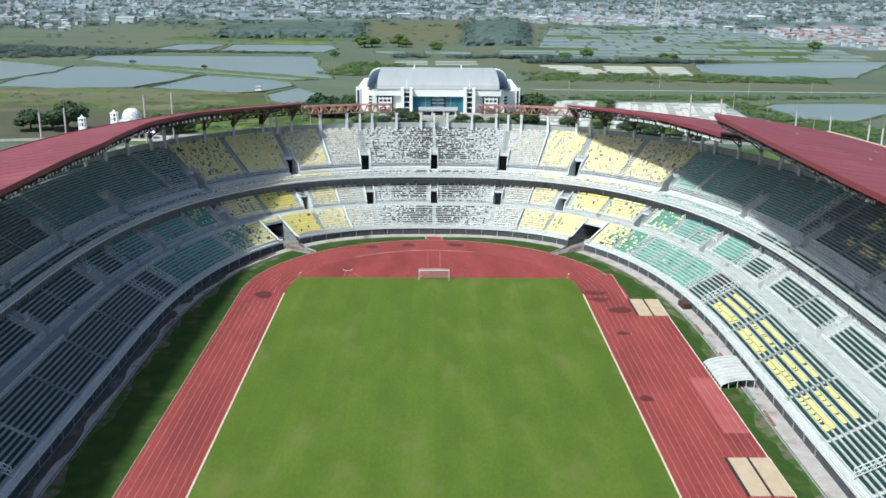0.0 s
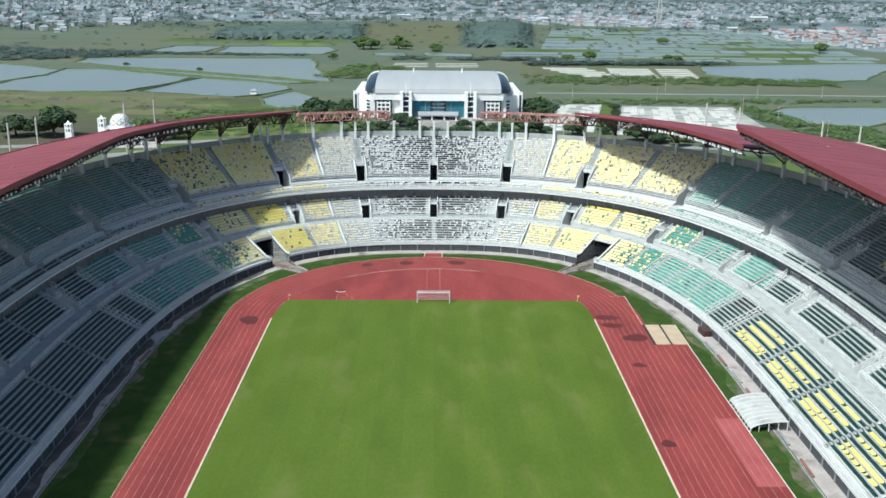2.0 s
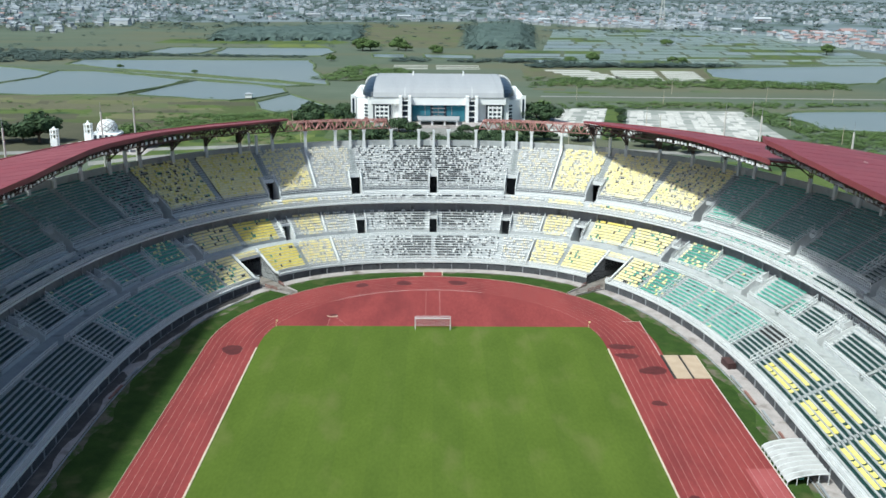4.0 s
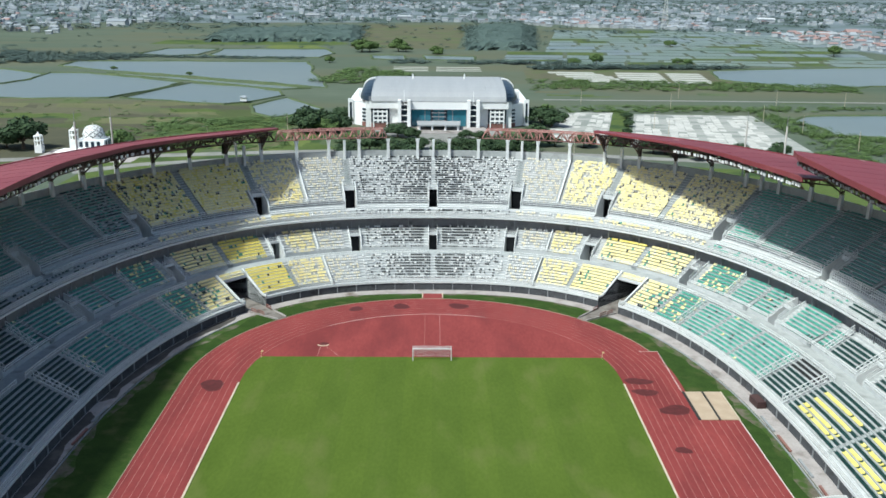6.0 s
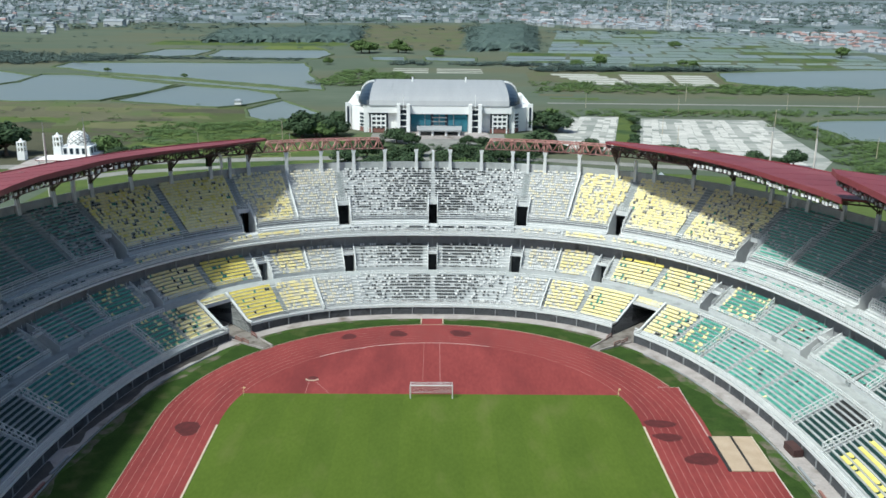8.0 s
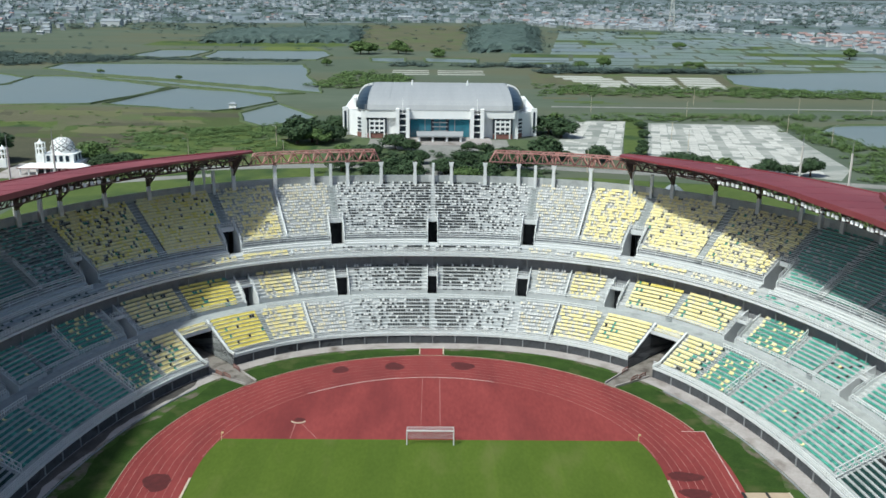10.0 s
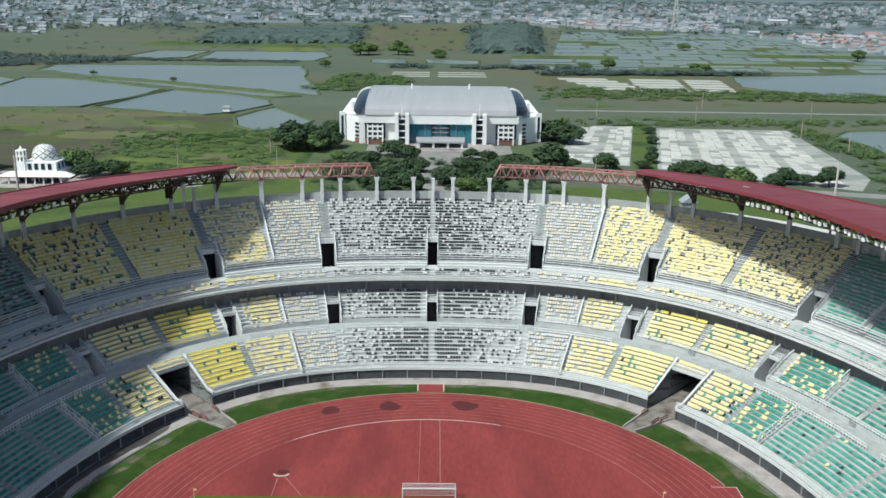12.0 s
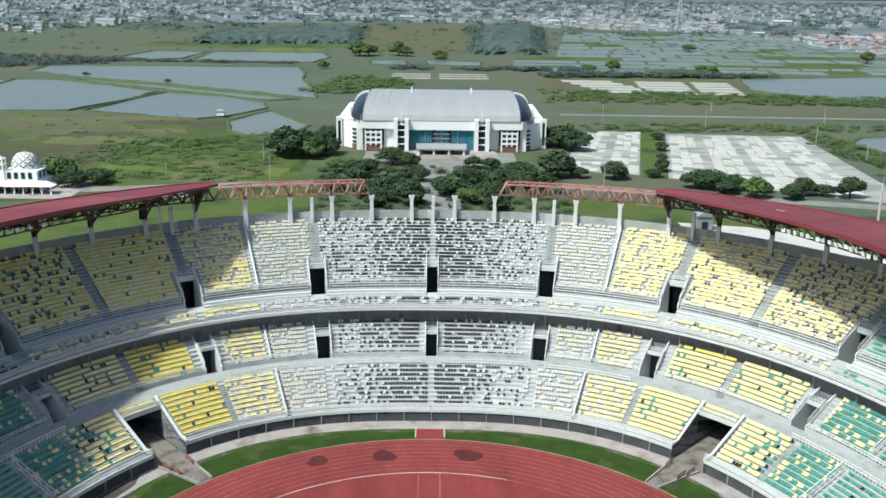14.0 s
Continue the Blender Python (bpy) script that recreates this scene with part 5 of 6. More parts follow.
        g.box(x - 0.32, HY + 0.45, 2.3 if i % 3 else 0.0, x + 0.32, HY + 0.87, 9.0)
        g.part("mullion", [HALL_WHITE], bay)
    g = Geo()
    g.box(xa, HY + 0.9, 0.0, xb, HY + 1.98, 2.05)
    g.part("plinth", [BRICKISH], hall, "red-brown clad plinth")
    x0, x1 = sorted((HX + sgn * 20.7, HX + sgn * 35.2))
    g = Geo()
    g.box(x0, HY + 0.1, 9.7, x1, HY + 1.97, 13.25)
    g.part("fascia", [HALL_WHITE], hall)
    # entrance pylon with dark slots
    xc = HX + sgn * 17.4
    for x0, x1 in ((xc - 3.2, xc - 1.5), (xc + 1.5, xc + 3.2)):
        g = Geo()
        g.box(x0, HY - 3.0, 0, x1, HY + 1.98, 14.3)
        g.part("pylon", [HALL_WHITE], hall)
    g = Geo()
    g.box(xc - 1.48, HY - 1.2, 0, xc + 1.48, HY - 0.6, 12.0)
    slot = g.part("pylon_glass", [DARK_GLASS], hall, "dark glazing between the pylons")
    for z in (3.2, 6.2, 9.2, 11.6):
        g = Geo()
        g.box(xc - 1.48, HY - 1.9, z, xc + 1.48, HY - 1.22, z + 0.45)
        g.part("ledge", [HALL_WHITE], slot)
    g = Geo()
    g.tube((xc, HY - 1, 12.0), (xc, HY - 1, 19.0), 0.14, 0.06, 6)
    g.part("spire", [HALL_WHITE], hall)
    g = Geo()
    g.tube((HX + sgn * 14.0, HY + 41, 20.6), (HX + sgn * 14.0, HY + 41, 23.2), 0.5, 0.35, 8)
    g.part("roof_vent", [HALL_WHITE], hall)
# central glazing
g = Geo()
g.box(HX - 14.1, HY + 0.9, 0.0, HX + 14.1, HY + 1.98, 9.4)
front = g.part("curtain_wall", [HALL_GLASS], hall, "teal glass curtain wall")
for i in range(9):
    x = HX - 14.0 + 28.0 * i / 8
    g = Geo()
    g.box(x - (0.7 if i in (3, 5) else 0.14), HY + 0.55, 0.0, x + (0.7 if i in (3, 5) else 0.14), HY + 0.88, 9.4)
    g.part("mullion", [HALL_GLASS if i in (1, 7) else GREY if i not in (3, 5) else DARK_GLASS], front)
for z in (1.4, 3.4, 5.4, 7.4):
    g = Geo()
    g.box(HX - 3.6, HY + 0.3, z, HX + 3.6, HY + 0.54, z + 0.5)
    g.part("louvre", [GREY], front)
g = Geo()
g.box(HX - 14.2, HY - 0.4, 9.4, HX + 14.2, HY + 1.98, 13.0)
g.part("fascia", [HALL_WHITE], hall)
# entrance canopy on white posts
g = Geo()
g.solid([(HX - 10.5, HY - 13, 2.9), (HX + 10.5, HY - 13, 2.9), (HX + 11, HY - 0.5, 2.9), (HX - 11, HY - 0.5, 2.9)], [(HX - 10.5, HY - 13, 3.5), (HX + 10.5, HY - 13, 3.5), (HX + 11, HY - 0.5, 3.7), (HX - 11, HY - 0.5, 3.7)])
can = g.part("canopy", [HALL_ROOF], hall, "grey flat entrance canopy")
for x in (-9.5, -3.2, 3.2, 9.5):
    g = Geo()
    g.tube((HX + x, HY - 12, 0), (HX + x, HY - 12, 2.9), 0.55, 0.55, 8)
    g.part("post", [HALL_WHITE], can)
g = Geo()
for i in range(5):
    g.box(HX - 24 + i * 0.3, HY - 18 + i, 0.15 * i, HX + 24 - i * 0.3, HY + 1.9, 0.15 * i + 0.15)
g.part("steps", [APRON], hall, "pale entrance steps")
# ---- mosque beyond the side stand ----
MX, MY = -142.4, 219.0
TILE = material("grey_dome_tile", (0.05, 0.052, 0.055), (0.12, 0.12, 0.12), 0.5, scale=0.9, fine=1.4)
mosque = tagged(new("mosque"), "small white mosque with a patterned dome and slim minarets", "mosque")
g = Geo()
g.box(MX - 7.4, MY - 7, 0, MX + 7.4, MY + 7, 3.6)
g.box(MX - 6.0, MY - 5.6, 3.6, MX + 6.0, MY + 5.6, 6.9)
g.part("prayer_hall", [HALL_WHITE], mosque)
for i in range(4):
    g = Geo()
    x = MX - 3.6 + 2.4 * i
    g.box(x - 0.62, MY - 5.8, 4.2, x + 0.62, MY - 5.62, 6.4)
    g.part("window", [DARK_GLASS], mosque, "tall dark window below the dome")
for y in (-3.2, 0, 3.2):
    g = Geo()
    g.box(MX + 6.02, MY + y - 0.6, 4.2, MX + 6.2, MY + y + 0.6, 6.4)
    g.part("window", [DARK_GLASS], mosque, "tall dark window below the dome")
for i in range(6):
    g = Geo()
    x = MX - 6.1 + 2.44 * i
    g.box(x - 0.95, MY - 7.22, 0.1, x + 0.95, MY - 7.02, 2.5)
    g.part("doorway", [DARK_GLASS], mosque, "dark glazed doorway under the veranda")
for i in range(9):
    g = Geo()
    x = MX - 12.4 + 3.1 * i
    g.box(x - 0.22, MY - 11.0, 0, x + 0.22, MY - 10.56, 2.45)
    g.part("veranda_column", [HALL_WHITE], mosque)
g = Geo()
g.solid([(MX - 13.2, MY - 11.4, 2.75), (MX + 13.2, MY - 11.4, 2.75), (MX + 13.2, MY - 7.02, 2.75), (MX - 13.2, MY - 7.02, 2.75)], [(MX - 12.6, MY - 11.2, 3.0), (MX + 12.6, MY - 11.2, 3.0), (MX + 10.0, MY - 7.02, 3.9), (MX - 10.0, MY - 7.02, 3.9)])
g.part("veranda_roof", [HALL_WHITE], mosque, "sloping white veranda roof")
g = Geo()
g.box(MX - 13.4, MY - 11.6, 2.46, MX + 13.4, MY - 7.3, 2.745)
g.part("eaves_board", [BRICKISH], mosque, "red-brown eaves board")
g = Geo()
g.tube((MX, MY, 6.9), (MX, MY, 7.6), 4.6, 4.5, 24)
g.part("drum", [HALL_WHITE], mosque)
g = Geo()
rings = []
for i in range(15):
    a = math.pi / 2 * i / 14
    rings.append((4.5 * math.cos(a) ** 0.75 + 0.02, 7.6 + 4.9 * math.sin(a)))
k = 36
for row, ((ra, za), (rb, zb)) in enumerate(zip(rings, rings[1:])):
    for j in range(k):
        a, b = 2 * math.pi * j / k, 2 * math.pi * (j + 1) / k
        g.face([(MX + ra * math.cos(a), MY + ra * math.sin(a), za), (MX + ra * math.cos(b), MY + ra * math.sin(b), za), (MX + rb * math.cos(b), MY + rb * math.sin(b), zb), (MX + rb * math.cos(a), MY + rb * math.sin(a), zb)], 0 if (j + row) % 4 == 0 or (j - row) % 4 == 0 else 1)
dome_ob = g.part("dome", [TILE, HALL_WHITE], mosque, "white dome with grey diamond tiling")
g = Geo()
g.tube((MX, MY, 12.1), (MX, MY, 13.6), 0.2, 0.05, 6)
g.part("finial", [KERB], dome_ob)
for dx, dy, low in ((-6.6, -4.6, -0.4), (-25, 4, 3.4)):
    x, y = MX + dx, MY + dy
    g = Geo()
    g.box(x - 1.5, y - 1.5, 0, x + 1.5, y + 1.5, 6.6 - low)
    tower_ob = g.part("minaret", [HALL_WHITE], mosque)
    for ax, ay in ((-1, -1), (1, -1), (1, 1), (-1, 1)):
        g = Geo()
        g.box(x + ax * 1.2 - 0.22, y + ay * 1.2 - 0.22, 6.6 - low, x + ax * 1.2 + 0.22, y + ay * 1.2 + 0.22, 10.4 - low)
        g.part("pillar", [HALL_WHITE], tower_ob)
    for z in (8.4 - low, 10.4 - low):
        g = Geo()
        g.box(x - 1.5, y - 1.5, z, x + 1.5, y + 1.5, z + 0.4)
        g.part("ledge", [HALL_WHITE], tower_ob)
    g = Geo()
    g.box(x - 1.35, y - 1.35, 10.8 - low, x + 1.35, y + 1.35, 10.9 - low)
    g.tube((x, y, 10.9 - low), (x, y, 12.2 - low), 0.9, 0.1, 8)
    g.part("cap", [HALL_WHITE], tower_ob)
g = Geo()
g.box(MX - 22, MY - 17, -0.1, MX + 20, MY + 12, 0.04)
g.thing("mosque_yard", [APRON], "pale paved yard round the mosque", "pavement", "", "structure")

# ---- open country: ponds, car parks, fields ----
WATER = material("pond_water", (0.118, 0.140, 0.128), (0.158, 0.180, 0.165), 0.28, scale=0.01, fine=0.3, stain=(0.12, 0.15, 0.15), stain_scale=0.006, stain_cut=(0.45, 0.7), spec=0.5)
BANK = material("grassy_bank", (0.05, 0.075, 0.038), (0.1, 0.125, 0.06), 0.95, scale=0.06, fine=0.5, spec=0.1)
MEADOW = material("bright_meadow", (0.058, 0.086, 0.024), (0.098, 0.128, 0.038), 0.95, scale=0.03, fine=0.4, stain=(0.036, 0.062, 0.024), stain_scale=0.03, stain_cut=(0.5, 0.62), spec=0.1)
SCRUB = material("brown_scrub", (0.078, 0.078, 0.048), (0.115, 0.112, 0.068), 0.95, scale=0.03, fine=0.4, stain=(0.085, 0.11, 0.045), stain_scale=0.02, stain_cut=(0.5, 0.65), spec=0.1)
SCRUB_PALE = material("pale_dry_grass", (0.092, 0.098, 0.048), (0.13, 0.132, 0.066), 0.95, scale=0.05, fine=0.6, spec=0.1)
SCRUB_DARK = material("dark_brown_scrub", (0.056, 0.058, 0.038), (0.084, 0.082, 0.052), 0.95, scale=0.05, fine=0.6, spec=0.1)
PARKING = material("worn_car_park", (0.25, 0.255, 0.225), (0.38, 0.38, 0.35), 0.95, scale=0.07, fine=0.5, stain=(0.2, 0.215, 0.19), stain_scale=0.07, stain_cut=(0.47, 0.56), squeeze=(0.6, 1.6, 1))
SALT = material("pale_salt_bed", (0.27, 0.275, 0.24), (0.42, 0.42, 0.37), 0.9, scale=0.02, fine=0.3, squeeze=(1, 4, 1))
PADDY = material("flooded_paddy", (0.118, 0.154, 0.13), (0.172, 0.208, 0.178), 0.45, scale=0.01, fine=0.2, stain=(0.10, 0.14, 0.085), stain_scale=0.008, stain_cut=(0.5, 0.62))
LEAF = material("tree_leaves", (0.024, 0.046, 0.022), (0.052, 0.086, 0.035), 0.8, scale=0.3, fine=2, island=0.4, spec=0.25)
LEAF_B = material("lighter_leaves", (0.058, 0.100, 0.030), (0.102, 0.155, 0.048), 0.8, scale=0.3, fine=2, island=0.6, spec=0.25)
BARK = material("bark", (0.07, 0.05, 0.035), (0.12, 0.09, 0.065), 0.95, scale=2, fine=8)
# Pale bluish green: distance haze is mixed into this leaf colour
WOODS = material("hazed_far_woods", (0.06, 0.09, 0.08), (0.086, 0.116, 0.102), 0.9, scale=0.02, fine=0.2, island=0.3, spec=0.1)

SLAB = material("pale_cast_slab", (0.385, 0.378, 0.345), (0.52, 0.508, 0.465), 0.9, scale=0.2, fine=1.5, island=0.9, stain=(0.36, 0.35, 0.31), stain_scale=0.15, stain_cut=(0.55, 0.72))
LANE_GREY_P = material("worn_grey_paving", (0.15, 0.15, 0.135), (0.25, 0.245, 0.225), 0.95, scale=0.15, fine=1.2)
# the block round the hall and behind the stand
flat("lawn", [(-135, 95), (-60, 95), (-40, 130), (-40, 262), (-60, 300), (-80, 330), (-118, 330), (-135, 260)], -0.085, MEADOW, "bright green meadow behind the stand", "grass")
flat("lawn", [(40, 92), (135, 92), (185, 180), (60, 212), (40, 212)], -0.085, MEADOW, "bright green lawn behind the stand", "grass")
flat("path", [(76, 180), (97, 175), (113, 163), (122, 152), (118, 142), (107, 149), (94, 162), (76, 171)], -0.07, SLAB, "pale paved path on the lawn behind the stand", "pavement")
flat("path", [(-140, 186), (-118, 202), (-84, 214), (-83, 208), (-116, 195), (-137, 178)], -0.07, LANE_GREY_P, "worn grey path on the grass behind the stand", "pavement")
flat("lawn", [(80, 250), (89, 247), (114, 372), (103, 372)], -0.08, MEADOW, "green strip between the car parks", "grass")
flat("scrub", [(-260, 290), (-128, 335), (-124, 398), (-250, 412), (-420, 400), (-400, 300)], -0.09, SCRUB, "brown dry scrubland", "grass")
flat("forecourt", [(-42, 100), (42, 100), (42, 240), (56, 250), (56, 300), (-52, 300), (-52, 250), (-42, 240)], -0.08, BANK, "rough grass and beds in front of the hall", "grass")
flat("forecourt", [(-4, 110), (9, 110), (9, 262), (34, 280), (34, 299), (-30, 299), (-30, 280), (-4, 262)], -0.07, LANE_GREY_P, "worn grey paved way up to the hall", "pavement")
flat("road", [(-200, 205), (-70, 232), (-42, 236), (42, 236), (160, 205), (230, 180), (230, 172), (160, 197), (42, 228), (-42, 228), (-68, 224), (-200, 197)], -0.06, LANE_GREY_P, "worn grey access road", "road")
flat("car_park", [(50, 262), (79.5, 254), (103, 364), (77, 364), (62, 312)], -0.07, PARKING, "worn grey-green ground of a car park", "car park")
flat("car_park", [(89.5, 248), (155, 210), (168, 232), (180, 354), (114, 358)], -0.07, PARKING, "worn grey-green ground of the larger car park", "car park")


# driven lanes and kerbed beds of the car parks
def strip(x0, y0, x1, y1, w, mat, z):
    g = Geo()
    a, b = Vector((x0, y0, z)), Vector((x1, y1, z))
    side = (b - a).normalized().cross(Vector((0, 0, 1))) * w / 2
    g.face([a - side, b - side, b + side, a + side])
    return g.thing("parking_lane", [mat], "darker grey lane across the car park", "lane", "", "structure")




def bays(corners, across, along, seed):
    """Uneven rows of cast slabs laid over a car park, with bare lanes left between them."""
    rng = random.Random(seed)
    a, b, c, d = (Vector((*p, 0)) for p in corners)
    P = lambda u, v: (a.lerp(b, u)).lerp(d.lerp(c, u), v)
    g = Geo()
    for i in range(across):
        if i % 4 == 3:
            continue
        v = rng.uniform(0.0, 0.01)
        while v < 0.97:
            dv = rng.uniform(0.6, 1.5) / along
            if rng.random() < 0.80:
                u0, u1 = (i + rng.uniform(0.0, 0.12)) / across, (i + rng.uniform(0.86, 1.12)) / across
                ring = [P(u0, v), P(u1, v), P(u1, min(1, v + dv * 0.86)), P(u0, min(1, v + dv * 0.86))]
                g.solid([(p.x, p.y, -0.09) for p in ring], [(p.x, p.y, -0.045) for p in ring])
            v += dv
    g.thing("parking_slabs", [SLAB], "pale cast concrete parking slabs in broken rows", "car park", "", "stuff")


bays([(91, 249), (156, 212), (179, 352), (115, 356)], 16, 24, 3)
bays([(53, 263), (79, 256), (102, 362), (77, 362)], 7, 20, 4)


def shore(pts, rng, step=11.0, play=1.1):
    """A closed outline with small uneven bays between its corners."""
    out = []
    for a, b in zip(pts, pts[1:] + pts[:1]):
        k = max(1, int(math.dist(a, b) / step))
        for i in range(k):
            f = i / k
            out.append((a[0] + (b[0] - a[0]) * f + rng.uniform(-play, play), a[1] + (b[1] - a[1]) * f + rng.uniform(-play, play) * 1.6))
    return out


pond_rng = random.Random(17)


def pond(pts, label="still grey-brown fish pond", rim=2.6):
    """Water with a low bank, rounded on top, all the way round."""
    line = shore(pts, pond_rng)
    g = Geo()
    g.face([(x, y, -0.05) for x, y in line])
    g.thing("pond", [WATER], label, "pond", "fish ponds", "structure")
    cx, cy = sum(p[0] for p in line) / len(line), sum(p[1] for p in line) / len(line)
    g = Geo()
    rings = []
    for i, p in enumerate(line):
        q, r = line[i - 1], line[(i + 1) % len(line)]
        n = Vector((r[1] - q[1], q[0] - r[0], 0)).normalized()
        if n.dot(Vector((p[0] - cx, p[1] - cy, 0))) < 0:
            n = -n
        w, h = rim * pond_rng.uniform(0.7, 1.3), pond_rng.uniform(0.45, 0.95)
        rings.append([(p[0] + n.x * o, p[1] + n.y * o, z) for o, z in ((-0.2, -0.12), (w * 0.3, h), (w * 0.7, h), (w, -0.12))])
    g.loft(rings + [rings[0]], caps=False)
    g.thing("bank", [BANK], "low grassy bank round a pond", "bank", "pond banks", "structure")


pond([(-321, 685), (-232, 692), (-117, 695), (-107, 654), (-101, 600), (-83, 530), (-75, 482), (-136, 523), (-205, 564), (-272, 602), (-318, 638)], "wide still grey fish pond")
pond([(-301, 575), (-273, 573), (-224, 541), (-183, 509), (-192, 455), (-203, 415), (-242, 411), (-300, 415), (-306, 480), (-296, 520)], "wide still grey fish pond")
pond([(-175, 506), (-128, 482), (-103, 459), (-98, 434), (-113, 398), (-126, 388), (-160, 402), (-194, 414), (-186, 455)], rim=1.8)
pond([(-258, 579), (-201, 549), (-133, 507), (-87, 479), (-103, 471), (-138, 495), (-181, 521), (-252, 568)], "narrow strip of water between two dykes", rim=1.6)
pond([(-94, 421), (-64, 370), (-68, 352), (-87, 335), (-99, 351), (-107, 383)])
pond([(-420, 644), (-378, 617), (-338, 593), (-304, 562), (-298, 520), (-322, 430), (-460, 450), (-480, 600)])
pond([(-295, 776), (-287, 858), (-234, 858), (-236, 770), (-257, 758)], "shallow flooded field")
pond([(-222, 770), (-226, 858), (-118, 862), (-104, 804), (-113, 744), (-208, 752)], "shallow flooded field")
pond([(-62, 780), (-30, 782), (-28, 730), (-58, 735)])
pond([(-10, 785), (40, 770), (38, 728), (-8, 735)])
pond([(199, 281), (201, 308), (194, 331), (210, 352), (250, 358), (300, 350), (262, 312), (226, 276)], "blue-grey pond beside the car park")
pond([(222, 557), (239, 636), (281, 650), (380, 676), (440, 680), (360, 560), (333, 520), (272, 498), (238, 532)], "wide shallow grey lake")
# flooded fields in rows
rnd = random.Random(5)
y = 690.0
while y < 1300:
    depth = rnd.uniform(20, 44) * (1 + (y - 690) / 900)
    x = 60 + (y - 690) * 0.12 if y < 850 else 120 + (y - 850) * 0.15
    right = 420 + (y - 690) * 0.1
    while x < right:
        w = rnd.uniform(24, 66)
        skew = rnd.uniform(-6, 6)
        x1, y1 = x + w - 4.5, y + depth - 5
        m = 0 if rnd.random() < 0.74 else (1 if rnd.random() < 0.5 else 2)
        flat("paddy", [(x, y), (x1, y + skew), (x1 + 5, y1 + skew), (x + 5, y1)], -0.05, (PADDY, MEADOW, WATER)[m], "small flooded paddy between low dykes" if m != 1 else "small green plot between low dykes", "field")
        x += w
    y += depth
g = Geo()
for x0, x1, lean in ((90, 128, 24), (152, 188, -10), (194, 222, -12)):
    for i in range(5):
        ya = 536 + i * 17 - (x0 - 90) * 0.06
        sh = lean * (1 - i / 5)
        g.face([(x0 + sh, ya, -0.05), (x1 + sh, ya - 2, -0.05), (x1 + sh, ya + 12, -0.05), (x0 + sh, ya + 14, -0.05)])
for x0, x1 in ((-35, -5), (2, 40)):
    for i in range(3):
        ya = 615 + i * 16
        g.face([(x0, ya, -0.05), (x1, ya, -0.05), (x1, ya + 7, -0.05), (x0, ya + 7, -0.05)])
flat("mud_flat", [(72, 556), (150, 532), (224, 520), (236, 600), (240, 640), (76, 634)], -0.066, SCRUB, "grey-brown mud round the salt beds", "field")
g.thing("salt_beds", [SALT], "pale salt drying beds in strips", "field", "", "structure")
flat("road", [(70, 421), (172, 419), (300, 415), (700, 400), (700, 405), (300, 420), (172, 424), (70, 426)], -0.06, LANE_GREY_P, "narrow grey farm road across the fields", "road")
# long plots of grass and scrub between the car parks and the salt beds
plot_rng = random.Random(29)
for i in range(26):
    x, y = plot_rng.uniform(66, 270), plot_rng.uniform(372, 520)
    w, d = plot_rng.uniform(18, 60), plot_rng.uniform(6, 16)
    if y - d / 2 < 428 < y + d / 2 + 12:
        continue
    flat("field", shore([(x, y), (x + w, y - 2), (x + w + 4, y + d), (x + 3, y + d)], plot_rng, 6.0, 1.5), -0.10 + 0.0008 * i, (MEADOW, SCRUB, BANK)[i % 3], ("bright green grass plot", "dry brown grass plot", "rough dark grass plot")[i % 3], "field")
MEADOW_OLD = material("old_grass", (0.052, 0.070, 0.026), (0.080, 0.100, 0.038), 0.95, scale=0.04, fine=0.5, stain=(0.078, 0.078, 0.044), stain_scale=0.03, stain_cut=(0.5, 0.66), spec=0.1)
flat("field", [(-440, 190), (-150, 196), (-52, 215), (-52, 330), (-110, 396), (-440, 398)], -0.0925, MEADOW_OLD, "wide uneven old grass between the stadium and the ponds", "field")
# uneven patches in the meadow behind the side stand
MEADOW_PALE = material("yellow_green_grass", (0.092, 0.118, 0.034), (0.128, 0.155, 0.048), 0.95, scale=0.06, fine=0.8, spec=0.1)
for i in range(34):
    x, y = plot_rng.uniform(-138, -56), plot_rng.uniform(222, 330)
    w, d = plot_rng.uniform(6, 24), plot_rng.uniform(4, 14)
    flat("grass_patch", shore([(x, y), (x + w, y - 3), (x + w + 3, y + d), (x + 4, y + d + 2)], plot_rng, 3.0, 1.1), -0.0845 + 0.0006 * i, (MEADOW_PALE, BANK, MEADOW, SCRUB_PALE)[i % 4], ("yellow-green grass patch", "dark rough grass patch", "fresh green grass patch", "dry pale grass patch")[i % 4], "grass")
flat("field", shore([(-300, 200), (-150, 205), (-138, 262), (-152, 296), (-330, 296)], plot_rng, 8.0, 2.0), -0.0895, SCRUB_DARK, "rough brown-green land behind the prayer hall", "field")
# plots on the dry land before the ponds
for i in range(22):
    x, y = plot_rng.uniform(-300, -140), plot_rng.uniform(292, 390)
    w, d = plot_rng.uniform(20, 60), plot_rng.uniform(8, 20)
    flat("field", shore([(x, y), (x + w, y - 4), (x + w - 6, y + d), (x - 4, y + d)], plot_rng, 6.0, 2.0), -0.088 + 0.0008 * i, (SCRUB_PALE, SCRUB_DARK, MEADOW)[i % 3], ("pale dry grass plot", "brown scrub plot", "green grass plot")[i % 3], "field")
# Ground tone is shifted to blue-grey to carry distance haze
URBAN = material("hazed_built_up_land", (0.125, 0.156, 0.172), (0.178, 0.206, 0.222), 0.95, scale=0.006, fine=0.06, stain=(0.075, 0.105, 0.09), stain_scale=0.004, stain_cut=(0.45, 0.62), spec=0.1)
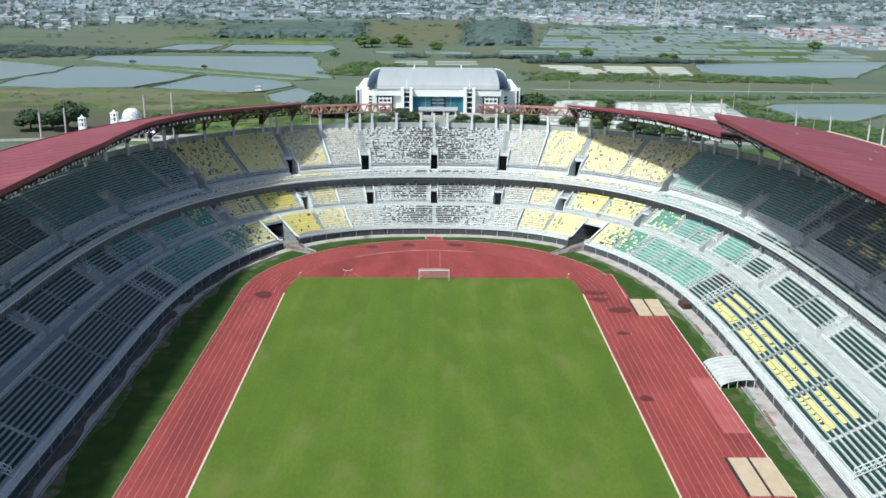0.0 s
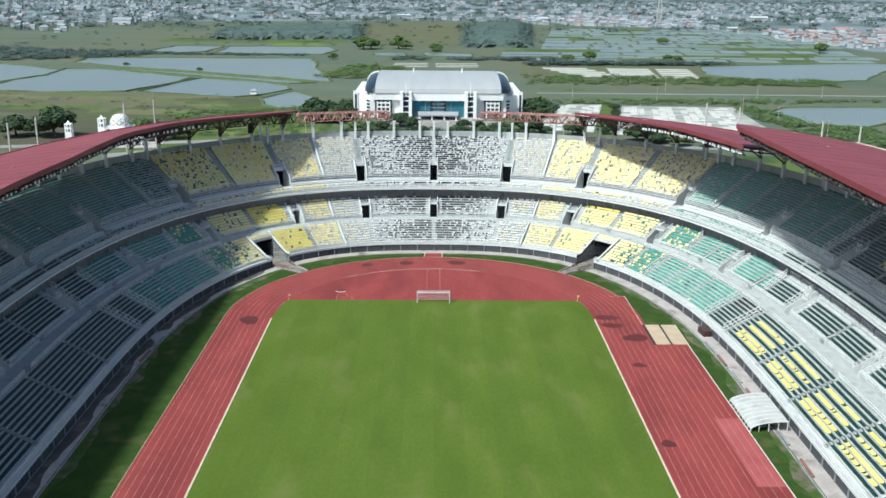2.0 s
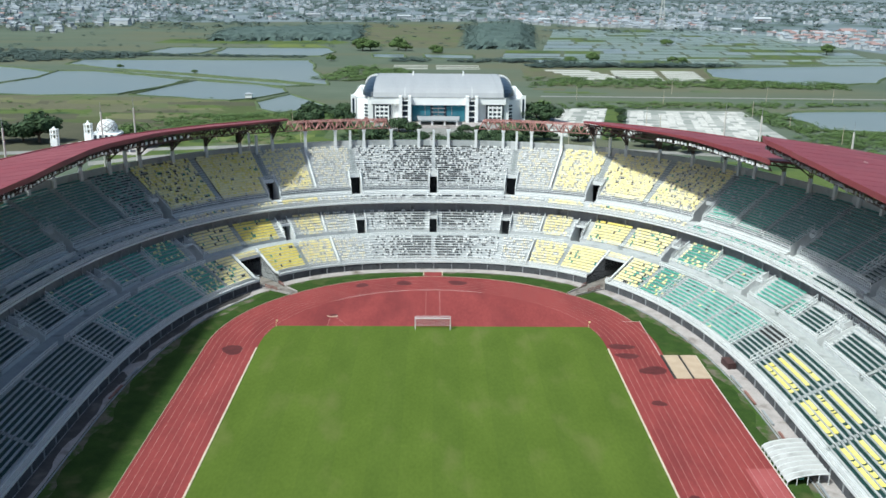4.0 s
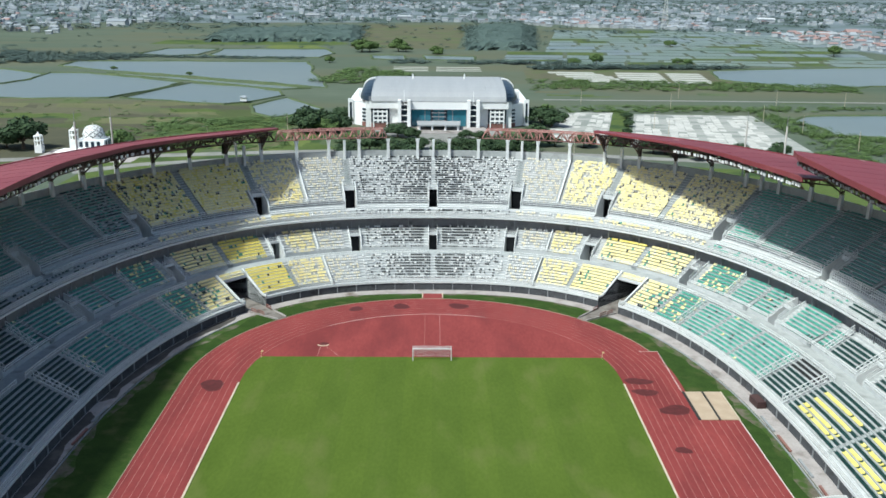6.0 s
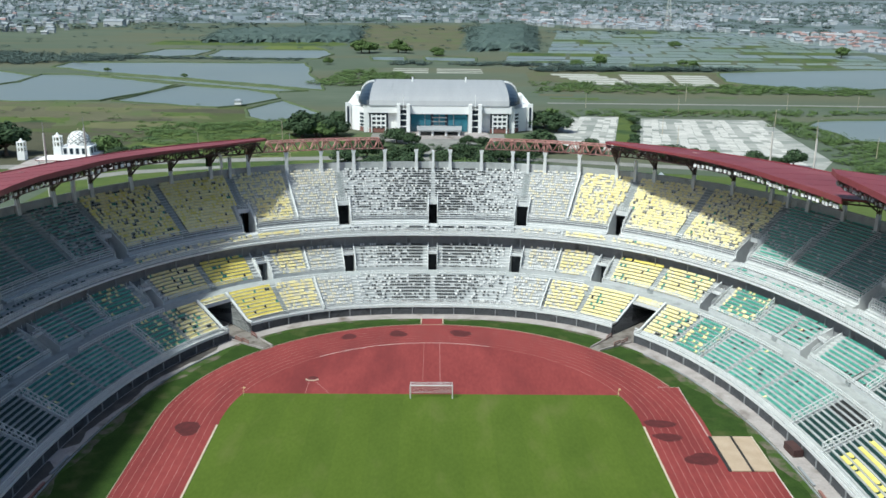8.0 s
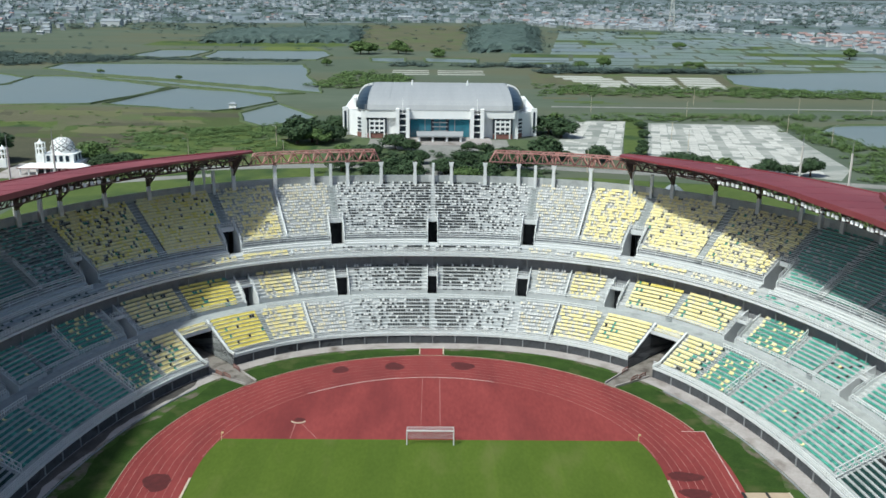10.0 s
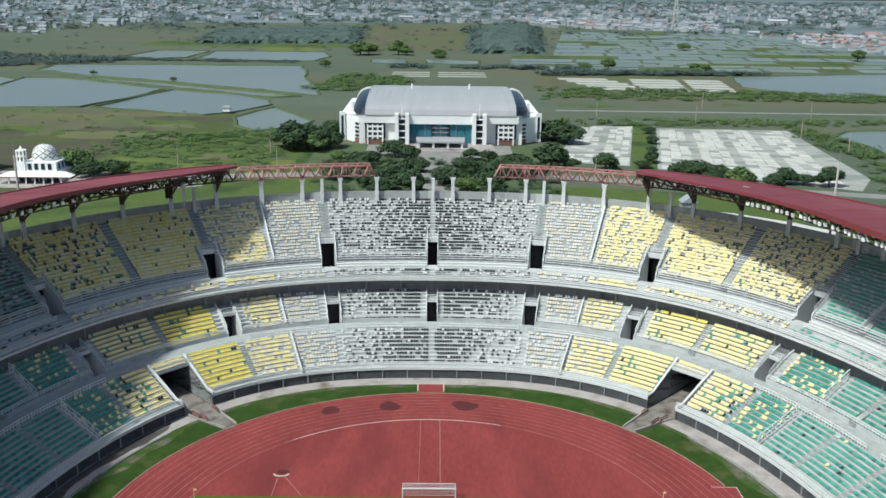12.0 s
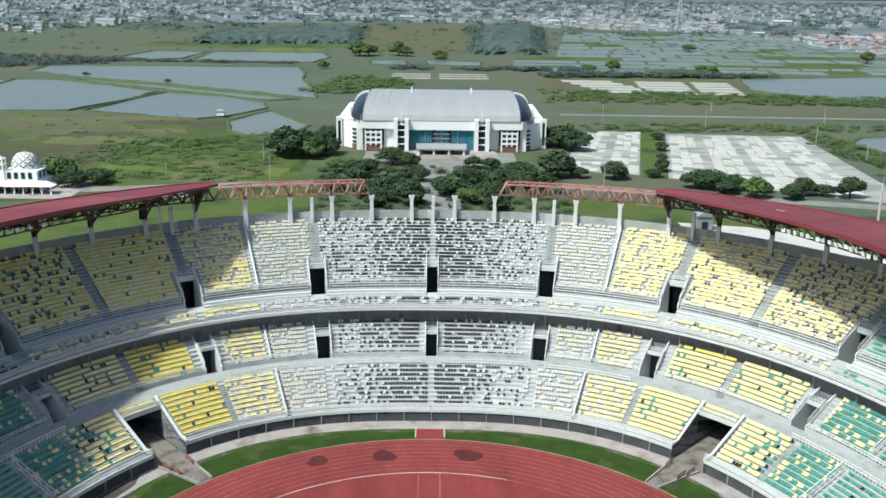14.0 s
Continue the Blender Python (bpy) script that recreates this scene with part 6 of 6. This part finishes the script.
flat("town_ground", [(-5200, 1560), (-560, 1560), (-430, 1500), (150, 1640), (190, 1580), (440, 1300), (490, 840), (1600, 1000), (5200, 1800), (5600, 5600), (-5600, 5600)], -0.08, URBAN, "built-up land hazed blue-grey, running to the horizon", "ground")
flat("town_ground", [(-2600, 1100), (-900, 1110), (-545, 1150), (-560, 1562), (-5200, 1562), (-4000, 1100)], -0.08, URBAN, "built-up land hazed blue-grey at the edge of the fields", "ground")
flat("field", [(-191, 893), (-176, 870), (-117, 878), (-138, 926), (-186, 926)], -0.066, MEADOW_PALE, "pale yellow-green plot before the woods", "field")
flat("field", [(-330, 930), (-120, 930), (-100, 960), (-120, 1010), (-330, 1010)], -0.07, MEADOW, "pale green field before the woods", "field")
flat("field", [(-95, 900), (25, 880), (60, 1500), (-130, 1500)], -0.07, SCRUB, "wide olive-brown field between two woods", "field")
flat("field", [(-800, 840), (-340, 830), (-330, 1060), (-360, 1450), (-560, 1500), (-900, 1100)], -0.07, FIELD, "wide green field before the town, dulled for haze", "field")


# ---- trees ----
def leaf_cloud(g, centre, radius, count, size, rng, m=0, lie=0.0):
    for _ in range(count):
        while True:
            p = Vector((rng.uniform(-1, 1), rng.uniform(-1, 1), rng.uniform(-1, 1)))
            if 0.25 < p.length < 1:
                break
        c = Vector(centre) + Vector((p.x * radius[0], p.y * radius[1], p.z * radius[2]))
        n = (p + Vector((rng.uniform(-0.7, 0.7), rng.uniform(-0.7, 0.7), rng.uniform(-0.3, 0.9)))).normalized()
        n = n.lerp(Vector((0, 0, 1)), lie).normalized()
        a = n.orthogonal().normalized()
        a = a.lerp(n.cross(a), rng.random()).normalized()
        b = n.cross(a)
        s = size * rng.uniform(0.6, 1.4)
        g.face([c - a * s - b * s * 0.5, c + a * s * 0.3 - b * s * 0.8, c + a * s + b * s * 0.1, c + a * s * 0.2 + b * s * 0.8, c - a * s * 0.8 + b * s * 0.5], m)


def tree_meshes(seed, height, spread, leaves):
    rng = random.Random(seed)
    t = Geo()
    fork = height * 0.24
    t.tube((0, 0, -0.2), (0.1, 0.05, fork), 0.045 * height, 0.028 * height, 8)
    crown = Geo()
    k = 7
    for i in range(k):
        a = 2 * math.pi * i / k + rng.uniform(-0.4, 0.4)
        r = spread * rng.uniform(0.35, 0.72)
        tip = Vector((r * math.cos(a), r * math.sin(a), height * rng.uniform(0.42, 0.72)))
        t.tube((0.1, 0.05, fork * 0.96), tip, 0.018 * height, 0.006 * height, 5)
        leaf_cloud(crown, tip, (spread * rng.uniform(0.32, 0.48), spread * rng.uniform(0.32, 0.48), height * rng.uniform(0.2, 0.28)), leaves // (k + 1), 0.042 * height, rng)
    leaf_cloud(crown, (0, 0, height * 0.82), (spread * 0.55, spread * 0.55, height * 0.24), leaves // (k + 1), 0.042 * height, rng)
    return t.mesh("trunk", [BARK]), crown


TREES = []
for i, (hgt, spr) in enumerate([(9, 6.5), (8, 7.5), (11, 6), (7, 5)]):
    tr, cr = tree_meshes(100 + i, hgt, spr, 2400)
    TREES.append((tr, cr.mesh("crown", [LEAF]), cr.mesh("crown", [LEAF_B])))


def tree(x, y, size, i, light=False, label="broad dark green shade tree", group="trees round the stadium"):
    base = tagged(new("tree"), label, "tree", group)
    tr, dark, pale = TREES[i % len(TREES)]
    base.matrix_basis = Matrix.Translation((x, y, -0.05)) @ Matrix.Rotation(i * 1.7, 4, "Z") @ Matrix.Diagonal((size * 1.2, size * 1.2, size * 0.82, 1))
    part("trunk", tr, base)
    part("crown", pale if light else dark, base)


spots = [(-56, 288, 1.4), (-46.5, 291, 1.05), (-66, 291, 1.0), (-38, 254, 0.85), (-31, 250, 0.7), (-17, 271, 1.0), (-10, 266, 0.6), (15.5, 264, 0.8), (22, 262, 0.6), (33, 247, 0.85), (46.6, 248, 1.1), (55, 247, 0.7), (68, 246, 0.9), (56, 317, 1.35), (60, 326, 1.0), (52, 345, 0.75), (-49, 322, 1.0), (-17, 204, 0.8), (-8, 200, 0.9), (-24, 212, 0.8), (4, 214, 0.9), (13, 236, 0.9), (22, 225, 0.8), (30, 232, 0.9), (-6, 238, 0.7), (12, 204, 0.8), (-28, 232, 0.8), (40, 238, 0.7), (96, 231, 0.9), (101, 231, 1.0), (108, 228, 0.65), (119, 226, 0.55), (131, 222, 0.8), (138, 221, 0.6), (146, 218, 0.8), (-128, 222, 1.0), (-136, 229, 1.2), (-121, 227, 0.8), (-178, 232, 1.5), (-187, 236, 1.4), (-196, 232, 1.3), (84, 250, 0.5), (90, 262, 0.55), (95, 285, 0.5), (101, 310, 0.5), (106, 340, 0.5), (-62, 284, 1.35), (-53, 282, 1.25), (61, 308, 1.2), (-26, 256, 0.7), (-10, 222, 0.8), (9, 220, 0.8), (-16, 216, 0.9), (20, 212, 0.85), (34, 226, 0.8), (-20, 196, 0.7), (20, 194, 0.7), (-36, 222, 0.8), (112, 216, 0.8), (104, 222, 0.8), (124, 214, 0.7)]
for i, (x, y, sz) in enumerate(spots):
    tree(x, y, sz, i, light=(i % 11 == 3))
# these far trees take the lighter leaves to imitate haze over dark crowns
for i, (x, y, sz) in enumerate([(-76, 828, 1.8), (-68, 835, 1.6), (-38, 838, 1.5), (-30, 832, 1.3), (2, 806, 1.1), (4, 790, 0.8), (-95, 690, 0.7), (-262, 603, 0.55), (-190, 562, 0.4), (128, 690, 0.9), (150, 702, 1.0), (225, 700, 1.0), (232, 690, 0.8), (280, 950, 1.2), (420, 820, 1.2), (440, 860, 1.3)]):
    tree(x, y, sz, i, light=True, label="single tree out among the fields, leaves paled for haze", group="field trees")


def thicket(name, area, count, size, height, mat, label, seed, clump=9):
    """Bushes or woodland as many small leafy clumps; area gives points."""
    rng = random.Random(seed)
    g = Geo()
    for _ in range(count):
        x, y = area(rng)
        x, y = x + rng.gauss(0, size * 0.8), y + rng.gauss(0, size * 0.8)
        h = height * rng.uniform(0.5, 1.3)
        leaf_cloud(g, (x, y, h * 0.5), (size * rng.uniform(0.7, 1.2), size * rng.uniform(0.7, 1.2), h * 0.55), int(clump * 6.5), size * 0.135, rng, 0, 0.72)
    return g.thing(name, [mat], label, "trees" if height > 4 else "bushes", "", "stuff")


def canopy(a, b, c, d, height, seed):
    """The closed, bumpy top of a wood, under its loose sprays."""
    rng = random.Random(seed)
    nu = max(8, int(math.dist(a, b) / 5))
    nv = max(8, int(math.dist(a, d) / 6.5))
    g = Geo()
    P = lambda u, v: ((a[0] + (b[0] - a[0]) * u) * (1 - v) + (d[0] + (c[0] - d[0]) * u) * v, (a[1] + (b[1] - a[1]) * u) * (1 - v) + (d[1] + (c[1] - d[1]) * u) * v)
    top = {}
    for i in range(nu + 1):
        for j in range(nv + 1):
            x, y = P((i + rng.uniform(-0.35, 0.35)) / nu, (j + rng.uniform(-0.35, 0.35)) / nv)
            inset = min(i * 5, j * 6.5, (nu - i) * 5, (nv - j) * 6.5) + rng.uniform(-3, 3)
            edge = i in (0, nu) or j in (0, nv)
            top[i, j] = (x + rng.uniform(-4, 4) * edge, y + rng.uniform(-14, 14) * edge, -0.1 if edge else height * rng.uniform(0.8, 1.0) * max(0.25, min(1.0, inset / 16)))
    for i in range(nu):
        for j in range(nv):
            g.face([top[i, j], top[i + 1, j], top[i + 1, j + 1]])
            g.face([top[i, j], top[i + 1, j + 1], top[i, j + 1]])
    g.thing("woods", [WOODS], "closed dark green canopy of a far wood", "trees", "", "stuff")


def quad(a, b, c, d):
    def pick(rng):
        u, v = rng.random(), rng.random()
        top = (a[0] + (b[0] - a[0]) * u, a[1] + (b[1] - a[1]) * u)
        bot = (d[0] + (c[0] - d[0]) * u, d[1] + (c[1] - d[1]) * u)
        return top[0] + (bot[0] - top[0]) * v, top[1] + (bot[1] - top[1]) * v
    return pick


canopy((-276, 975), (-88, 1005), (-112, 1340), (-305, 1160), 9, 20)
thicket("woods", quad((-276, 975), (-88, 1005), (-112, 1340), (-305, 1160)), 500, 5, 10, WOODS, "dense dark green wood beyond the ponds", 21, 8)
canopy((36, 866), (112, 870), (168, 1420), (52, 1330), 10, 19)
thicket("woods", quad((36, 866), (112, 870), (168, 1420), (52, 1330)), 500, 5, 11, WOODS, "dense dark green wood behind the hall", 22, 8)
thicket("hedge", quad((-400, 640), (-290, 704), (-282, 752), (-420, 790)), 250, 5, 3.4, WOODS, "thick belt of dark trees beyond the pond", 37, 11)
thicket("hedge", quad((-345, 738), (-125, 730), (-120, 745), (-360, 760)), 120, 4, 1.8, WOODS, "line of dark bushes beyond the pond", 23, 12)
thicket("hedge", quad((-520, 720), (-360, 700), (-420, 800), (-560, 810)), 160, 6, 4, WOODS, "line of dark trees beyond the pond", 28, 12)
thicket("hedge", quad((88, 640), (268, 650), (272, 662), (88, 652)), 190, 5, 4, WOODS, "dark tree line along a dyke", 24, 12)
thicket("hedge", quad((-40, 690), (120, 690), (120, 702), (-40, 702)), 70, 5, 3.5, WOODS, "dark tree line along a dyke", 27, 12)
thicket("bushes", quad((64, 480), (300, 474), (302, 515), (72, 548)), 330, 3.6, 2.0, LEAF_B, "rough green bushes along the road", 25, 12)
thicket("bushes", quad((-140, 285), (-70, 300), (-72, 334), (-138, 322)), 120, 2.4, 1.5, LEAF_B, "scattered dark green scrub in the meadow", 26, 12)
thicket("bushes", quad((-150, 228), (-66, 236), (-62, 322), (-150, 330)), 240, 2.6, 0.9, LEAF_B, "low uneven clumps of green weeds in the meadow", 39, 9)
thicket("bushes", quad((-90, 520), (-20, 500), (-20, 600), (-70, 640)), 150, 4.5, 2.4, LEAF_B, "dark green bushes behind the hall", 29, 12)
thicket("bushes", quad((78, 362), (190, 370), (330, 392), (70, 388)), 190, 2.6, 1.7, LEAF_B, "low green scrub beyond the car parks", 30, 10)
thicket("bushes", quad((163, 205), (230, 215), (226, 268), (184, 290)), 260, 2.6, 2.0, LEAF_B, "dense green bushes beyond the car park", 38, 11)
thicket("bushes", quad((180, 285), (200, 285), (192, 372), (182, 372)), 90, 2.6, 2.2, LEAF_B, "green bushes beside the car park", 31, 10)

thicket("bushes", quad((-800, 850), (440, 850), (470, 1300), (-620, 1500)), 190, 4, 2.4, WOODS, "scattered dark bushes over the far fields", 33, 9)
thicket("bushes", quad((-420, 300), (-126, 330), (-126, 400), (-420, 410)), 90, 1.8, 0.9, LEAF_B, "low tufts on the dry field", 34, 8)
thicket("bushes", quad((-62, 300), (-50, 335), (-62, 350), (-118, 330)), 110, 2.0, 1.2, LEAF_B, "low green scrub between the pond and the hall", 35, 9)
thicket("bushes", quad((-40, 140), (42, 140), (50, 268), (-46, 268)), 300, 2.3, 1.7, LEAF, "dark shrubs and beds in front of the hall", 36, 11)
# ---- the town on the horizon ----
# Roof and wall colours are dulled and blued to imitate haze over the town
ROOF_RED = material("hazed_red_tile_roofs", (0.2, 0.14, 0.128), (0.32, 0.215, 0.195), 0.8, scale=0.02, fine=0.2, island=0.8)
ROOF_GREY = material("hazed_grey_sheet_roofs", (0.15, 0.17, 0.185), (0.34, 0.37, 0.39), 0.6, scale=0.02, fine=0.2, island=0.8)
PLASTER = material("hazed_house_walls", (0.28, 0.30, 0.31), (0.50, 0.52, 0.53), 0.8, scale=0.02, fine=0.2, island=0.6)


def house(g, x, y, w, d, h, turn, roof_m):
    c, s = math.cos(turn), math.sin(turn)
    P = lambda u, v, z: (x + u * c - v * s, y + u * s + v * c, z)
    w, d = w / 2, d / 2
    g.solid([P(-w, -d, -0.1), P(w, -d, -0.1), P(w, d, -0.1), P(-w, d, -0.1)], [P(-w, -d, h), P(w, -d, h), P(w, d, h), P(-w, d, h)], 0)
    r = h + d * 0.55
    w2, d2 = w + 0.5, d + 0.5
    a, b, e, f = P(-w2, -d2, h), P(w2, -d2, h), P(w2, d2, h), P(-w2, d2, h)
    i, j = P(-w2, 0, r), P(w2, 0, r)
    g.face([a, b, j, i], roof_m)
    g.face([e, f, i, j], roof_m)
    g.face([b, e, j], roof_m)
    g.face([f, a, i], roof_m)


def town(area, count, red, seed, label, single=0):
    """Houses spread over an area; the nearest ones are things of their own."""
    rng = random.Random(seed)
    plan = []
    for _ in range(count):
        x, y = area(rng)
        big = rng.random() < 0.012
        w, d = (rng.uniform(16, 32), rng.uniform(10, 16)) if big else (rng.uniform(6, 12), rng.uniform(5, 8))
        plan.append((y, x, w, d, rng.uniform(5, 9) if big else rng.uniform(3, 6.5), rng.uniform(-0.3, 0.3) + (math.pi / 2 if rng.random() < 0.4 else 0), 1 if rng.random() < red else 2))
    plan.sort()
    for y, x, w, d, h, turn, roof_m in plan[:single]:
        g = Geo()
        house(g, 0, 0, w, d, h, turn, roof_m)
        base = tagged(new("house"), ("small white-walled house with a red tiled roof", "small white-walled house with a grey sheet roof")[roof_m - 1], "house", "houses at the edge of town")
        base.matrix_basis = Matrix.Translation((x, y, 0))
        shell, cover = Geo(), Geo()
        for f, m in zip(g.f, g.m):
            (cover if m else shell).face([g.v[n] for n in f])
        shell.part("wall", [PLASTER], base)
        cover.part("roof", [(ROOF_RED, ROOF_GREY)[roof_m - 1]], base)
    g = Geo()
    for y, x, w, d, h, turn, roof_m in plan[single:]:
        house(g, x, y, w, d, h, turn, roof_m)
    g.thing("town", [PLASTER, ROOF_RED, ROOF_GREY], label, "houses", "", "stuff")


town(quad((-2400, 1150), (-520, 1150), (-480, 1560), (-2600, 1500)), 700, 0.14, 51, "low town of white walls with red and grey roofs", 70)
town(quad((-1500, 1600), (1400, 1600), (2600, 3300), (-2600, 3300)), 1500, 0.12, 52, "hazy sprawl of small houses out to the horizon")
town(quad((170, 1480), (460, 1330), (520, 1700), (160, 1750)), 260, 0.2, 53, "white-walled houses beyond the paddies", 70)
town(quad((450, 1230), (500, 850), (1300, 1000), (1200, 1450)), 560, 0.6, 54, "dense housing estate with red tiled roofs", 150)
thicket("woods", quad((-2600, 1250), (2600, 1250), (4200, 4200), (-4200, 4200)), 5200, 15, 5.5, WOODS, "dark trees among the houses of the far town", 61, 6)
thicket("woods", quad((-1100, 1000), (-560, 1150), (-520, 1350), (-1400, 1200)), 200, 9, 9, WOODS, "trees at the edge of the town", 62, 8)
for i, (x, y, w, d, h) in enumerate([(-520, 1120, 18, 12, 6), (560, 1180, 60, 30, 9), (470, 1290, 34, 20, 8), (620, 1100, 40, 22, 8), (210, 1640, 50, 24, 8), (310, 1500, 40, 18, 7), (-60, 1750, 60, 26, 9), (60, 1820, 44, 22, 8), (650, 1700, 80, 36, 12), (-250, 1800, 70, 30, 9)]):
    shed = tagged(new("warehouse"), "large pale shed with a low metal roof", "warehouse", "far sheds")
    g = Geo()
    w, d, h = w * 0.42, d * 0.5, h * 0.6
    g.box(x - w / 2, y - d / 2, -0.1, x + w / 2, y + d / 2, h)
    g.part("wall", [PLASTER], shed)
    g = Geo()
    pts = [(x - w / 2 - 1, y - d / 2 - 1, h), (x + w / 2 + 1, y - d / 2 - 1, h), (x + w / 2 + 1, y + d / 2 + 1, h), (x - w / 2 - 1, y + d / 2 + 1, h)]
    g.solid(pts, [(x - w / 2 - 1, y - 1, h + d * 0.16), (x + w / 2 + 1, y - 1, h + d * 0.16), (x + w / 2 + 1, y + 1, h + d * 0.16), (x - w / 2 - 1, y + 1, h + d * 0.16)])
    g.part("roof", [HALL_ROOF if i % 2 else PLASTER], shed)
# lattice radio tower
tower = tagged(new("radio_tower"), "tall pale lattice radio tower in the far town", "tower")
tx, ty = 386.0, 1424.0
for sx, sy in ((1, 1), (1, -1), (-1, -1), (-1, 1)):
    g = Geo()
    g.beam((tx + sx * 5, ty + sy * 5, 0), (tx + sx * 0.6, ty + sy * 0.6, 62), 0.45)
    g.part("leg", [MAST], tower)
g = Geo()
for i in range(10):
    f0, f1 = i / 10, (i + 1) / 10
    w0, w1 = 5 - 4.4 * f0, 5 - 4.4 * f1
    for sx, sy, ex, ey in ((1, -1, 1, 1), (-1, -1, 1, -1), (-1, 1, -1, -1), (1, 1, -1, 1)):
        g.beam((tx + sx * w0, ty + sy * w0, 62 * f0), (tx + ex * w1, ty + ey * w1, 62 * f1), 0.22)
g.part("bracing", [MAST], tower)
# fish-farm hut on the bank
hut = tagged(new("hut"), "small white hut on stilts beside the pond", "hut")
g = Geo()
g.box(-117, 395, 1.0, -113, 398, 3.4)
g.part("walls", [HALL_WHITE], hut)
g = Geo()
g.solid([(-117.5, 394.5, 3.4), (-112.5, 394.5, 3.4), (-112.5, 398.5, 3.4), (-117.5, 398.5, 3.4)], [(-116, 396, 4.3), (-114, 396, 4.3), (-114, 397, 4.3), (-116, 397, 4.3)])
g.part("roof", [ROOF_GREY], hut)
for x, y in ((-116.8, 395.2), (-113.2, 395.2), (-113.2, 397.8), (-116.8, 397.8)):
    g = Geo()
    g.tube((x, y, -0.1), (x, y, 1.0), 0.15, 0.15, 6)
    g.part("stilt", [BARK], hut)
# small gabled kiosk on the lawn
kiosk = tagged(new("kiosk"), "small grey gabled kiosk with a blue door on the lawn", "kiosk")
g = Geo()
g.box(79.4, 170.5, -0.1, 84.0, 174.5, 4.2)
g.part("walls", [GREY], kiosk)
g = Geo()
g.solid([(79.0, 170.1, 4.2), (84.4, 170.1, 4.2), (81.7, 170.1, 6.2)], [(79.0, 174.9, 4.2), (84.4, 174.9, 4.2), (81.7, 174.9, 6.2)])
g.part("roof", [ROOF_GREY], kiosk, "grey gabled roof")
g = Geo()
g.box(80.8, 170.38, 0.0, 82.6, 170.48, 2.6)
g.part("door", [DARK_GLASS], kiosk, "dark blue door")
# lamp posts by the road and car parks
g = Geo()
g.tube((0, 0, -0.1), (0, 0, 9), 0.14, 0.09, 6)
pole_mesh = g.mesh("pole", [KERB])
g = Geo()
g.beam((0, 0, 8.9), (1.8, 0, 9.3), 0.09)
g.box(1.6, -0.15, 9.22, 2.3, 0.15, 9.4)
arm_mesh = g.mesh("lamp_arm", [GREY])
for i, (x, y) in enumerate([(112, 300), (112, 270), (-70, 275), (-100, 240), (178, 330), (184, 290), (140, 380), (90, 400), (210, 400), (250, 395), (160, 440), (-60, 232), (60, 222), (190, 240)]):
    ob = tagged(new("street_lamp"), "pale street lamp on a slim pole", "street lamp", "street lamps")
    ob.matrix_basis = Matrix.Translation((x, y, 0)) @ Matrix.Rotation(i * 1.3, 4, "Z")
    part("pole", pole_mesh, ob)
    part("lamp_arm", arm_mesh, ob)
